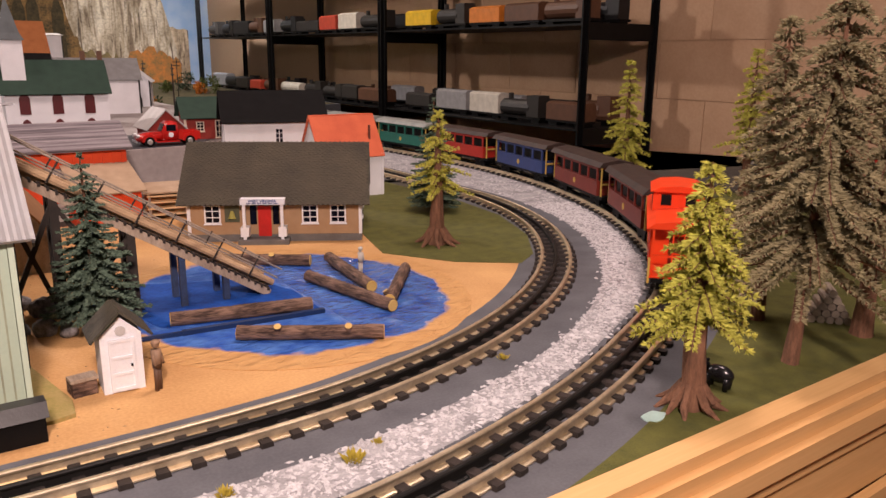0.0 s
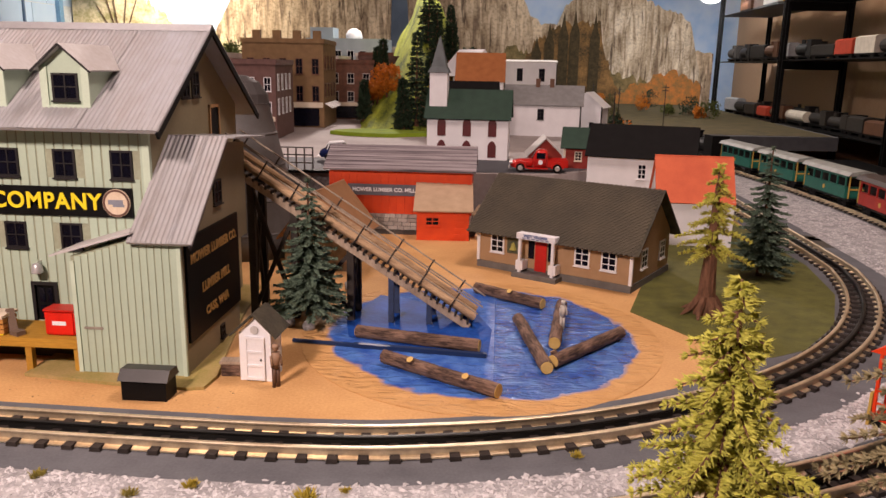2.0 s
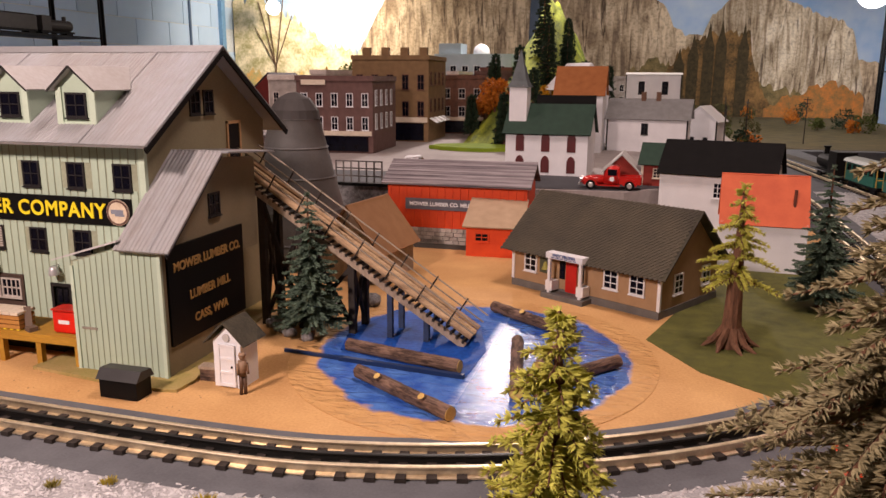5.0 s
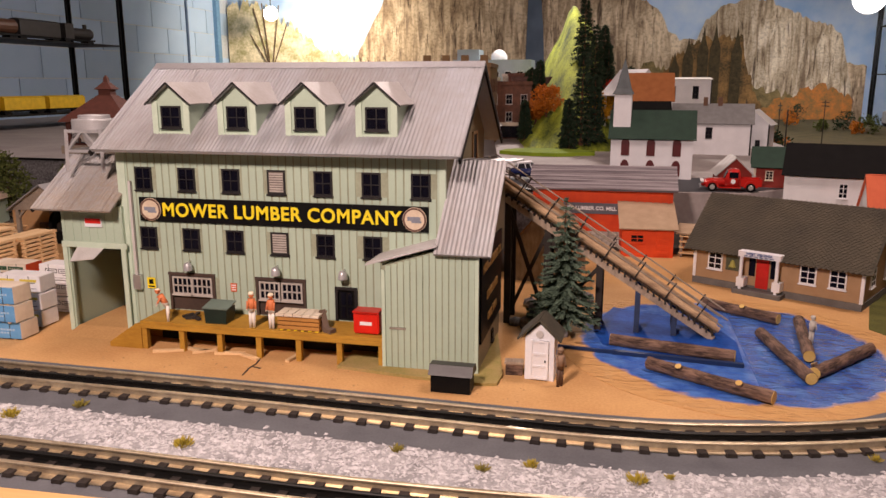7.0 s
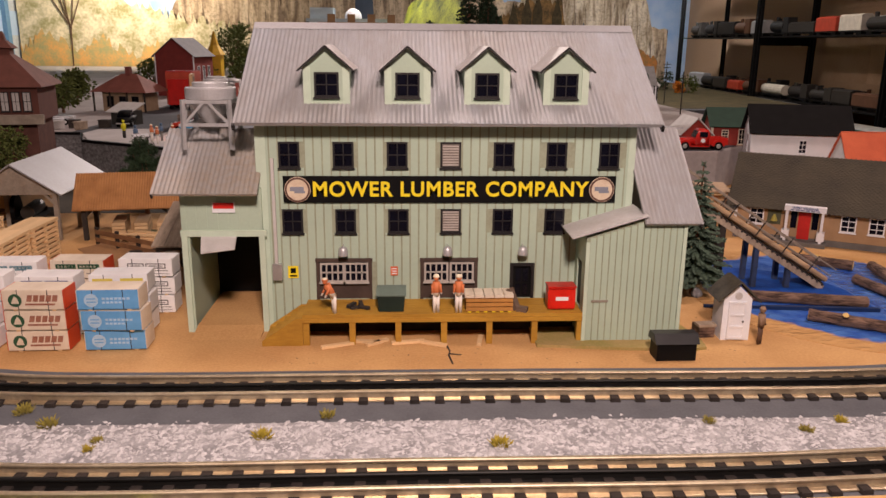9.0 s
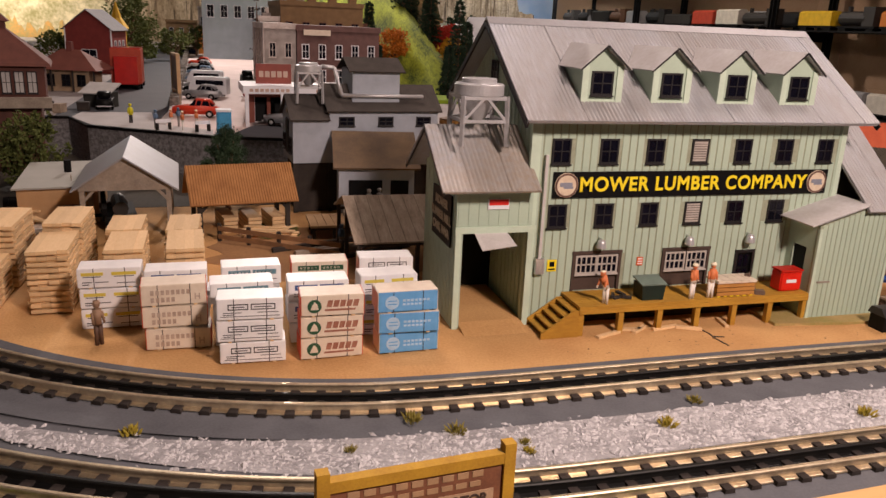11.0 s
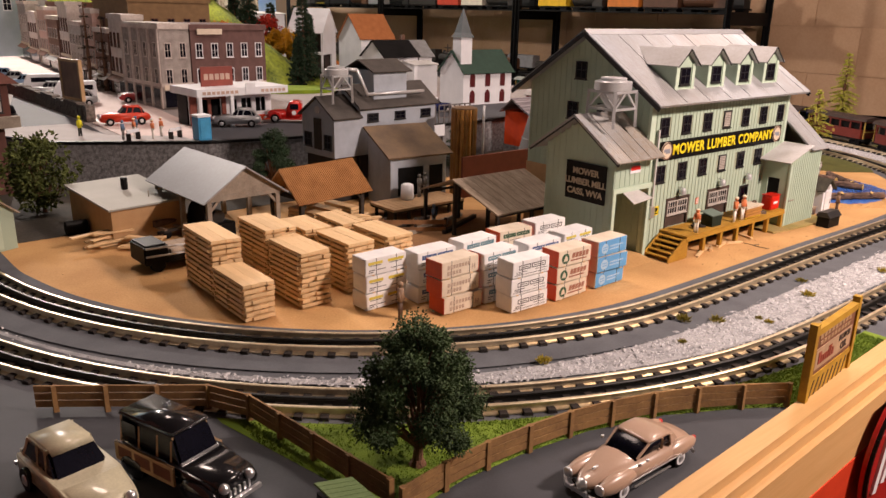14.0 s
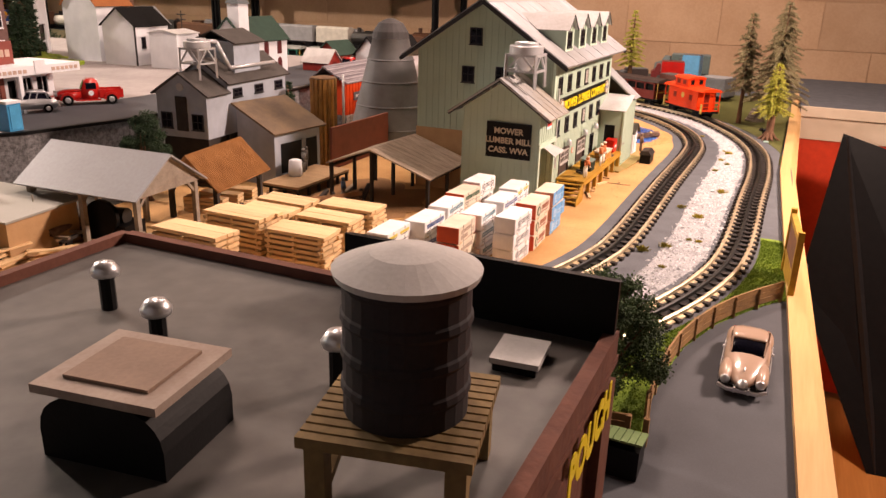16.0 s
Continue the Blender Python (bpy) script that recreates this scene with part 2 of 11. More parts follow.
SOFTYELLOW = mat("faded_yellow_print", (0.72, 0.58, 0.05), (0.62, 0.52, 0.12), 0.5, scale=120, bump=0.05)
TEALPRINT = mat("teal_print", (0.16, 0.30, 0.36), None, 0.5, bump=0.05)
GREENPRINT = mat("green_print", (0.03, 0.10, 0.05), None, 0.5, bump=0.05)
SOFTBLUE = mat("pale_blue_print", (0.45, 0.65, 0.85), None, 0.5, bump=0.05)
ROSE = mat("rose_print", (0.60, 0.44, 0.36), None, 0.5, bump=0.05)
LUMBER = mat("raw_lumber", (0.82, 0.60, 0.35), (0.62, 0.42, 0.21), 0.75, scale=30, fine=500, bump=0.3, mix=0.8, random_tint=0.14, stretch=(1, 0.2, 1))
BARK = mat("log_bark", (0.20, 0.125, 0.09), (0.035, 0.02, 0.015), 0.9, scale=110, fine=420, bump=1.5, mix=0.3, stretch=(0.35, 1.6, 1.6))
CUTWOOD = mat("cut_wood", (0.66, 0.47, 0.16), (0.50, 0.33, 0.10), 0.7, bump=0.2)
TAN = mat("tan_clapboard", (0.40, 0.265, 0.15), (0.33, 0.21, 0.115), 0.7, bump=0.1, wave=("Z", 160, 0.6))
SHINGLE = mat("dark_shingle", (0.080, 0.073, 0.050), (0.026, 0.024, 0.020), 0.85, scale=60, fine=420, bump=0.9, mix=0.5)
GREYBASE = mat("grey_foundation", (0.17, 0.165, 0.16), (0.11, 0.105, 0.10), 0.8, bump=0.3)
REDPAINT = mat("red_orange_paint", (0.72, 0.075, 0.012), (0.60, 0.05, 0.01), 0.6, bump=0.1)
REDDOOR = mat("red_door", (0.62, 0.02, 0.015), None, 0.5, bump=0.05)
PURPLEROOF = mat("slate_purple_roof", (0.36, 0.33, 0.35), (0.075, 0.062, 0.075), 0.75, scale=45, fine=160, bump=0.6, mix=0.45, stretch=(0.12, 4, 4))
CREAMROOF = mat("cardboard_roof", (0.46, 0.34, 0.23), (0.36, 0.26, 0.17), 0.8, bump=0.2)
STONE = mat("stone_wall", (0.27, 0.27, 0.28), (0.11, 0.108, 0.11), 0.9, scale=170, fine=600, bump=1.0, mix=0.35)
GREENROOF = mat("green_roof", (0.022, 0.055, 0.038), (0.014, 0.038, 0.027), 0.75, bump=0.15)
BLACKROOF = mat("black_roof", (0.007, 0.007, 0.0075), (0.004, 0.004, 0.0045), 0.85, bump=0.3, spec=0.2)
ORANGEROOF = mat("salmon_roof", (0.64, 0.14, 0.06), (0.52, 0.10, 0.045), 0.75, scale=40, bump=0.2)
GREYPAINT = mat("grey_paint", (0.40, 0.445, 0.51), (0.32, 0.355, 0.41), 0.7, bump=0.12, wave=("Z", 120, 0.4))
LIGHTGREY = mat("pale_grey_paint", (0.55, 0.54, 0.53), (0.45, 0.44, 0.43), 0.7, bump=0.12)
DARKGREYROOF = mat("charcoal_roof", (0.066, 0.058, 0.052), (0.038, 0.033, 0.030), 0.85, bump=0.3)
BROWNROOF = mat("mossy_brown_roof", (0.20, 0.135, 0.075), (0.075, 0.055, 0.042), 0.85, scale=22, bump=0.3, mix=0.6)
RUSTTILE = mat("rust_tile_roof", (0.42, 0.205, 0.07), (0.28, 0.125, 0.04), 0.75, bump=0.2)
WEATHERED = mat("weathered_boards", (0.46, 0.375, 0.285), (0.24, 0.185, 0.14), 0.85, scale=60, fine=400, bump=0.4, stretch=(3, 0.5, 1))
PLYWOOD = mat("bare_ply", (0.52, 0.33, 0.17), (0.43, 0.26, 0.125), 0.7, bump=0.15)
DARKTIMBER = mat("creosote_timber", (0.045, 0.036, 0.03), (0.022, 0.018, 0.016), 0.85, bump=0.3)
GREYTIMBER = mat("grey_timber", (0.36, 0.31, 0.25), (0.22, 0.185, 0.15), 0.85, scale=60, fine=400, bump=0.3)
SILVER = mat("silver_metal", (0.72, 0.72, 0.73), (0.58, 0.58, 0.60), 0.35, 0.85, bump=0.08)
CONE = mat("burner_steel", (0.17, 0.17, 0.175), (0.085, 0.08, 0.078), 0.6, 0.3, scale=25, bump=0.3, mix=0.7)
NEEDLE_BLUE = mat("blue_spruce_needles", (0.17, 0.24, 0.17), (0.045, 0.08, 0.06), 0.85, scale=300, bump=0.3)
NEEDLE_LIME = mat("yellow_green_needles", (0.62, 0.60, 0.12), (0.36, 0.37, 0.06), 0.85, scale=200, bump=0.3)
NEEDLE_GREY = mat("dusty_needles", (0.40, 0.35, 0.20), (0.19, 0.165, 0.09), 0.9, scale=120, bump=0.3)
LEAF_DARK = mat("dark_leaves", (0.10, 0.16, 0.065), (0.018, 0.036, 0.014), 0.85, scale=55, bump=0.3, mix=0.4)
TRUNK = mat("brown_trunk", (0.24, 0.12, 0.07), (0.10, 0.05, 0.03), 0.9, scale=90, fine=500, bump=1.0, stretch=(3, 3, 0.6))
PINE = mat("pine_trim", (0.72, 0.46, 0.21), (0.58, 0.34, 0.135), 0.45, scale=25, fine=200, bump=0.12, stretch=(0.15, 3, 3), mix=0.8)
CABOOSE = mat("caboose_red", (0.80, 0.055, 0.008), (0.72, 0.045, 0.006), 0.42, bump=0.05)
BLUEBLOCK = mat("pale_blue_block_wall", (0.46, 0.60, 0.80), (0.38, 0.53, 0.74), 0.7, scale=6, fine=150, bump=0.3, random_tint=0.1)

# ---- room shell ----
fixed("floor", box(B(), -330, 260, -180, 640, -92, -88), mat("orange_floor_boards", (0.48, 0.19, 0.05), (0.36, 0.13, 0.03), 0.5, scale=8, fine=60, bump=0.1, stretch=(0.2, 3, 1)), "worn orange-brown wooden room floor", "floor")
# Ceiling and south wall are out of view, darkened to cut bounced light.
fixed("ceiling", box(B(), -330, 260, -180, 640, 168, 172), mat("ceiling_board", (0.13, 0.11, 0.095), None, 0.9, scale=5), "plain dull room ceiling", "ceiling")
fixed("wall_south", box(B(), -330, 260, -184, -180, -88, 168), mat("dark_unseen_wall", (0.16, 0.115, 0.08), (0.11, 0.075, 0.05), 0.7, scale=6), "plain dark brown wall out of view", "wall")
west = fixed("wall_west", box(B(), -334, -330, -180, 640, -88, 168), mat("pale_mortar", (0.62, 0.68, 0.76), None, 0.85), "pale blue painted block wall with white joints", "wall")
first = part("block", box(B(), -330, -329.4, 0.4, 39.6, 0.4, 18.9), BLUEBLOCK, west)
for r in range(9):
    for c in range(11):
        ob = first if r == c == 0 else first.copy()
        ob.location = (0, (200 + c * 40 - (20 if r % 2 else 0)) * S, (-8 + r * 19.2) * S)
        if ob is not first:
            scene.collection.objects.link(ob)
fixed("wall_north", box(B(), -330, 260, 640, 644, -88, 168), mat("sky_paint", (0.26, 0.46, 0.80), (0.58, 0.70, 0.86), 0.7, scale=2.2, fine=9, bump=0.05, mix=0.5), "sky-blue painted back wall with soft clouds", "wall")

EAST = 216


def block_wall(name, x, y0, y1, z0, z1, face):
    """An east wall of large concrete blocks with recessed joints."""
    fixed(name, box(B(), x + 0.6, x + 8, y0, y1, z0, z1), mat("mortar", (0.50, 0.33, 0.205), (0.46, 0.30, 0.185), 0.9), "tan concrete block wall", "wall")
    wall = bpy.data.objects[name]
    bm = B()
    box(bm, 0.25, 0.6, 0.15, 39.45, 0.15, 19.05)
    first = part("block", bm, face, wall)
    spots = []
    for r in range(9):
        y = -40 + (20 if r % 2 else 0)
        for c in range(11):
            spots.append((x, y + c * 39.6, -10 + r * 19.2))
    first.location = [v * S for v in spots[0]]
    for p in spots[1:]:
        ob = first.copy()
        ob.location = [v * S for v in p]
        scene.collection.objects.link(ob)


block_wall("wall_east", EAST, -180, 640, -88, 168, mat("tan_block", (0.56, 0.37, 0.235), (0.47, 0.295, 0.175), 0.85, scale=7, fine=110, bump=0.3, random_tint=0.08))

# ---- painted cliffs along the back wall ----


def cliff(name, light, mid, dark, scale):
    """A painted rock face: upright flutes, ledges, broad tones and thin dark clefts."""
    m = bpy.data.materials.new(name)
    m.use_nodes = True
    N, L = m.node_tree.nodes, m.node_tree.links
    bsdf = N["Principled BSDF"]
    bsdf.inputs["Roughness"].default_value = 0.8
    tc = N.new("ShaderNodeTexCoord")

    def layer(sx, sz, size, detail, twist):
        mp, n = N.new("ShaderNodeMapping"), N.new("ShaderNodeTexNoise")
        mp.inputs["Scale"].default_value = (sx, 1, sz)
        n.inputs["Scale"].default_value, n.inputs["Detail"].default_value, n.inputs["Distortion"].default_value = size, detail, twist
        L.new(tc.outputs["Object"], mp.inputs["Vector"])
        L.new(mp.outputs[0], n.inputs["Vector"])
        return n.outputs["Fac"]

    def ramp(fac, stops):
        r = N.new("ShaderNodeValToRGB")
        r.color_ramp.elements[0].position, r.color_ramp.elements[0].color = stops[0][0], (*stops[0][1], 1)
        r.color_ramp.elements[1].position, r.color_ramp.elements[1].color = stops[-1][0], (*stops[-1][1], 1)
        for p, c in stops[1:-1]:
            r.color_ramp.elements.new(p).color = (*c, 1)
        L.new(fac, r.inputs[0])
        return r.outputs[0]

    def times(a, b):
        q = N.new("ShaderNodeMix")
        q.data_type, q.blend_type = "RGBA", "MULTIPLY"
        q.inputs["Factor"].default_value = 1.0
        L.new(a, q.inputs["A"])
        L.new(b, q.inputs["B"])
        return q.outputs["Result"]
    flute = ramp(layer(3.2, 0.55, scale * 2.0, 9, 0.9), ((0.34, dark), (0.46, mid), (0.60, light)))
    cleft = ramp(layer(5.0, 0.5, scale * 1.6, 4, 1.6), ((0.335, (0.30, 0.27, 0.26)), (0.385, (1, 1, 1))))
    broad = ramp(layer(1.4, 1.1, scale * 0.8, 5, 0.4), ((0.36, (0.62, 0.58, 0.54)), (0.58, (1, 1, 1))))
    grit = ramp(layer(2.0, 2.2, scale * 9, 4, 0.3), ((0.36, (0.70, 0.68, 0.66)), (0.54, (1, 1, 1))))
    L.new(times(times(flute, cleft), times(broad, grit)), bsdf.inputs["Base Color"])
    return m


ROCK = cliff("painted_cliff", (0.80, 0.66, 0.48), (0.56, 0.43, 0.29), (0.30, 0.22, 0.155), 3.0)
ROCKPALE = cliff("painted_pale_cliff", (0.88, 0.79, 0.64), (0.63, 0.52, 0.37), (0.32, 0.24, 0.17), 3.6)
PINEPAINT = mat("painted_dark_pine", (0.095, 0.066, 0.030), (0.032, 0.027, 0.014), 0.9, scale=30, fine=90, mix=0.5)
FOREST = mat("painted_autumn_wood", (0.34, 0.19, 0.07), (0.045, 0.036, 0.018), 0.9, scale=9, fine=70, bump=0.2, mix=0.45)
RUSSET = mat("painted_russet_shrubs", (0.62, 0.22, 0.05), (0.22, 0.15, 0.06), 0.9, scale=22, fine=90, bump=0.2, mix=0.45)
SCRUB = mat("painted_olive_scrub", (0.34, 0.25, 0.11), (0.10, 0.085, 0.04), 0.9, scale=20, fine=90, bump=0.2, mix=0.45)
MEADOW = mat("painted_bright_wood", (0.84, 0.74, 0.54), (0.36, 0.33, 0.16), 0.9, scale=9, fine=50, bump=0.2, mix=0.36)
AMBER = mat("painted_amber_wood", (0.76, 0.42, 0.14), (0.40, 0.38, 0.18), 0.9, scale=12, fine=60, bump=0.2, mix=0.36)


def ragged(x0, x1, levels, step, jag, seed):
    """A painted outline: heights along levels [(x, z)], roughened."""
    rng = random.Random(seed)
    pts, x = [], x0
    while x <= x1:
        for (a, za), (b, zb) in zip(levels, levels[1:]):
            if a <= x <= b:
                z = za + (zb - za) * (x - a) / (b - a)
        pts.append((x, z + rng.uniform(-jag, jag)))
        x += step
    return pts


def painted(name, levels, y, base, jag, seed, material, label, step=3):
    top = ragged(levels[0][0], levels[-1][0], levels, step, jag, seed)
    bm = B()
    prism(bm, [(levels[0][0], base)] + top + [(top[-1][0], base)], y - 0.4, y, "y")
    return fixed(name, bm, material, label, "mural", "structure")


painted("mural_cliff_far", [(-212, 40), (-205, 58), (-190, 84), (-176, 112), (-100, 128), (-30, 118), (-10, 96), (19, 95), (36, 90), (47, 80), (52, 68), (62, 61), (76, 60), (100, 60), (200, 40)], 639, -30, 1.5, 1, ROCK, "painted tan limestone cliffs on the mural")
painted("mural_gully", [(-62, 10), (-60, 128), (-52, 128), (-46, 60), (-44, 10)], 637.5, -30, 2, 9, mat("painted_blue_shade", (0.13, 0.17, 0.24), (0.08, 0.11, 0.16), 0.85, scale=6), "painted blue-grey gully in the mural cliffs")
painted("mural_cliff_near", [(60, 40), (72, 58), (76, 66), (80, 76), (96, 88), (112, 92), (128, 89), (132, 84), (141, 81), (150, 77), (158, 73), (170, 70), (179, 62), (184, 44), (190, 20), (193, 8)], 637, -30, 1.8, 2, ROCKPALE, "painted pale fluted cliff on the mural", 2)
painted("mural_scrub", [(20, 34), (40, 44), (52, 38), (60, 30), (80, 24), (110, 26), (130, 22), (160, 16), (186, 12)], 636, -30, 4, 12, SCRUB, "painted olive-brown scrub below the mural cliffs", 2)
painted("mural_wood", [(36, 16), (46, 26), (52, 40), (62, 50), (71, 56), (85, 64), (96, 60), (108, 60), (113, 40), (118, 22), (126, 10)], 635, -30, 5, 3, FOREST, "painted dark forest on the mural", 2)
for k, (x, z, h) in enumerate(((68, 46, 16), (79, 52, 18), (88, 54, 18), (104, 50, 20), (58, 38, 14))):
    painted("mural_pine", [(x - 4, z), (x - 1.6, z + h * 0.45), (x, z + h), (x + 1.6, z + h * 0.45), (x + 4, z)], 634 - 0.05 * k, 0, 0.5, 40 + k, PINEPAINT, "painted dark pine spire on the mural", 0.8)
painted("mural_shrubs", [(122, 8), (134, 13), (150, 20), (166, 26), (180, 22), (190, 14)], 633, -30, 3, 4, RUSSET, "painted russet shrubs on the mural", 2)
painted("mural_valley", [(-328, 92), (-300, 98), (-272, 80), (-250, 62), (-220, 52), (-190, 44), (-150, 38), (-130, 30)], 635, -30, 5, 5, MEADOW, "painted sunlit autumn valley on the mural", 2)
painted("mural_amber_wood", [(-328, 20), (-306, 34), (-286, 20), (-262, 28), (-240, 16), (-222, 26), (-200, 14), (-176, 16)], 634, -30, 5, 15, AMBER, "painted amber trees in the sunlit valley", 2)
bm = B()
bar(bm, (-288, 633.4, 0), (-287, 633.4, 40), 1.6, 0.6)
for x, z, w in ((-302, 92, 0.9), (-294, 96, 0.9), (-278, 94, 0.9), (-270, 80, 0.7), (-306, 70, 0.6)):
    bar(bm, (-287, 633.4, 30 + abs(x + 287) * 0.4), (x, 633.4, z), w, 0.6)
fixed("mural_bare_tree", bm, mat("painted_bark", (0.13, 0.075, 0.045), None, 0.9), "painted bare forked tree on the mural", "mural")
bm = B()
rod(bm, (-328.6, 568, -60), (-328.6, 568, 166), 1.1, 1.1, 8)
fixed("wall_pipe", bm, mat("slate_blue_pipe", (0.10, 0.17, 0.30), None, 0.6), "thin dark blue conduit on the block wall", "pipe")
fixed("corner_trim_blue", box(B(), -330, -326, 612, 618, -40, 168), mat("corner_blue", (0.16, 0.33, 0.55), None, 0.7), "blue painted corner strip beside the mural", "trim")

# ---- layout board ----


def edge_y(x):
    return 25.3 + 0.043 * x if x < 6 else 25.56


bm = B()
prism(bm, [(-320, edge_y(-320)), (6, edge_y(6)), (120, edge_y(120)), (160, 60), (172, 92), (114, 106), (111, 150), (105, 240), (99, 322), (174, 332), (186, 560), (186, 630), (-320, 630)], -6, -0.12, "z")
ground = fixed("ground", bm, BED, "grey painted model railway baseboard", "baseboard")


def smooth_line(points, step=1.0):
    """A smooth run through control points, evenly stepped."""
    P = [Vector((*p, 0)) for p in points]
    P = [2 * P[0] - P[1]] + P + [2 * P[-1] - P[-2]]
    out = []
    for i in range(1, len(P) - 2):
        a, b, c, d = P[i - 1:i + 3]
        for k in range(24):
            t = k / 24
            out.append(0.5 * ((2 * b) + (c - a) * t + (2 * a - 5 * b + 4 * c - d) * t * t + (3 * b - a - 3 * c + d) * t ** 3))
    out.append(P[-2])
    run, res, acc = 0.0, [out[0]], 0.0
    for a, b in zip(out, out[1:]):
        seg = (b - a).length
        while acc + seg >= step:
            a = a + (b - a) * ((step - acc) / seg)
            res.append(a.copy())
            seg = (b - a).length
            acc = 0.0
        acc += seg
    return res


def arc(cx, cy, r, a0, a1, n):
    return [(cx + r * math.cos(radians(a0 + (a1 - a0) * k / n)), cy + r * math.sin(radians(a0 + (a1 - a0) * k / n))) for k in range(n + 1)]


INNER = smooth_line([(-107, 190), (-107, 150)] + arc(-45, 104.5, 61.8, 180, 270, 8)[0:] + [(-15, 42.6)] + arc(14.5, 104.2, 62, 270, 360, 8) + [(77, 150), (77, 200)])
OUTER = smooth_line([(-115.7, 190), (-115.7, 150)] + arc(-42.5, 102.3, 73.2, 180, 268, 8) + [(-20, 29.0), (5, 29.0)] + [(25, 31), (45, 37.6), (66, 50), (83, 72), (93.5, 96), (98.5, 120), (99, 148), (96, 185), (90, 232), (84, 285), (76, 335), (62, 400)])


def offset_line(line, d):
    out = []
    for i, p in enumerate(line):
        t = (line[min(i + 1, len(line) - 1)] - line[max(i - 1, 0)]).normalized()
        out.append(p + Vector((t.y, -t.x, 0)) * d)
    return out


def ribbon(bm, line, lo, hi, z, step=2):
    a, b = offset_line(line, lo)[::step], offset_line(line, hi)[::step]
    va = [bm.verts.new((p.x, p.y, z)) for p in a]
    vb = [bm.verts.new((p.x, p.y, z)) for p in b]
    for i in range(len(va) - 1):
        bm.faces.new((va[i], va[i + 1], vb[i + 1], vb[i]))
    return bm


def lathe_rail(bm, line, d, section, z):
    """A rail of the given section swept along a line."""
    mid = offset_line(line, d)
    rings = []
    for i, p in enumerate(mid):
        t = (mid[min(i + 1, len(mid) - 1)] - mid[max(i - 1, 0)]).normalized()
        n = Vector((t.y, -t.x, 0))
        rings.append([bm.verts.new(p + n * u + Vector((0, 0, z + v))) for u, v in section])
    k = len(section)
    for a, b in zip(rings, rings[1:]):
        for i in range(k):
            bm.faces.new((a[i], a[(i + 1) % k], b[(i + 1) % k], b[i]))
    return bm


RAILSECTION = [(-0.46, 0), (0.46, 0), (0.44, 0.09), (0.11, 0.17), (0.07, 0.54), (0.19, 0.62), (0.19, 0.74), (0.11, 0.80), (-0.11, 0.80), (-0.19, 0.74), (-0.19, 0.62), (-0.07, 0.54), (-0.11, 0.17), (-0.44, 0.09)]

# sand yard, inside the inner loop
bm = B()
inside = offset_line(INNER, -2.2)
prism(bm, [(p.x, p.y) for p in inside[::3]], -0.1, 0.0, "z")
fixed("sand_yard", bm, SAND, "sandy tan lumber yard ground", "ground")

bm = B()
ribbon(bm, INNER, -4.2, 5.4, 0.03)
fixed("roadbed_inner", bm, BED, "grey painted roadbed under the inner track", "roadbed")
bm = B()
ribbon(bm, OUTER, -3.4, 5.6, 0.02)
fixed("roadbed_outer", bm, BED, "grey painted roadbed under the outer track", "roadbed")

# gravel strip between the loops
bm = B()
outer_pts = offset_line(OUTER, -3.0)
inner_pts = offset_line(INNER, 5.2)


def nearest(p, line):
    return min(line, key=lambda q: (q - p).length_squared)


strip = []
for p in inner_pts[::3]:
    q = nearest(p, outer_pts)
    k = min(1.0, max(0.0, (p.x + 88) / 40)) if p.y < 104 else (0.0 if p.x < 0 else 1.0)
    keep = 0.30 + 0.70 * k * k * (3 - 2 * k)
    m = q.lerp(p, 0.30 + 0.2 * k)
    strip.append((m.lerp(p, keep), m.lerp(q, keep)))
bm = B()
va = [bm.verts.new((a.x, a.y, 0.06)) for a, b in strip]
vb = [bm.verts.new((b.x, b.y, 0.06)) for a, b in strip]
for i in range(len(va) - 1):
    bm.faces.new((va[i], vb[i], vb[i + 1], va[i + 1]))
fixed("gravel_bed", bm, GRAVELBASE, "pale grey gravel strip between two tracks", "gravel")


def grain(bm, x, y, z, r, rng):
    """One crushed stone: a crooked five-sided chip."""
    a = rng.uniform(0, 6.28)
    sx, sy, sz = r * rng.uniform(0.8, 1.7), r * rng.uniform(0.4, 0.9), r * rng.uniform(0.3, 0.7)
    ca, sa = math.cos(a), math.sin(a)
    low = []
    for u, v in ((-1, -0.6), (0.2, -1), (1, 0.1), (0.1, 1)):
        low.append(bm.verts.new((x + (u * sx * ca - v * sy * sa), y + (u * sx * sa + v * sy * ca), z - 0.02)))
    top = bm.verts.new((x + rng.uniform(-0.3, 0.3) * sx, y + rng.uniform(-0.3, 0.3) * sy, z + sz))
    for i in range(4):
        bm.faces.new((low[i], low[(i + 1) % 4], top))


rng = random.Random(5)
bm = B()
for i, (a, b) in enumerate(strip):
    length = (b - a).length
    near = a.y < 100 and -100 < a.x < 80
    n = int(length * 3 * (15.0 if near else 2.5))
    nxt = strip[min(i + 1, len(strip) - 1)]
    for k in range(n):
        u, v = rng.random(), rng.random()
        if rng.random() > 0.9 - 0.5 * abs(2 * u - 1) ** 6:
            continue
        p = a.lerp(b, u).lerp(nxt[0].lerp(nxt[1], u), v)
        grain(bm, p.x + rng.gauss(0, 0.3), p.y + rng.gauss(0, 0.3), 0.06, rng.uniform(0.09, 0.26) if rng.random() < 0.9 else rng.uniform(0.26, 0.4), rng)
tagged(part("gravel_stones", bm, GRAVEL, None), "loose crushed white gravel stones between two tracks", "gravel", "", "stuff")


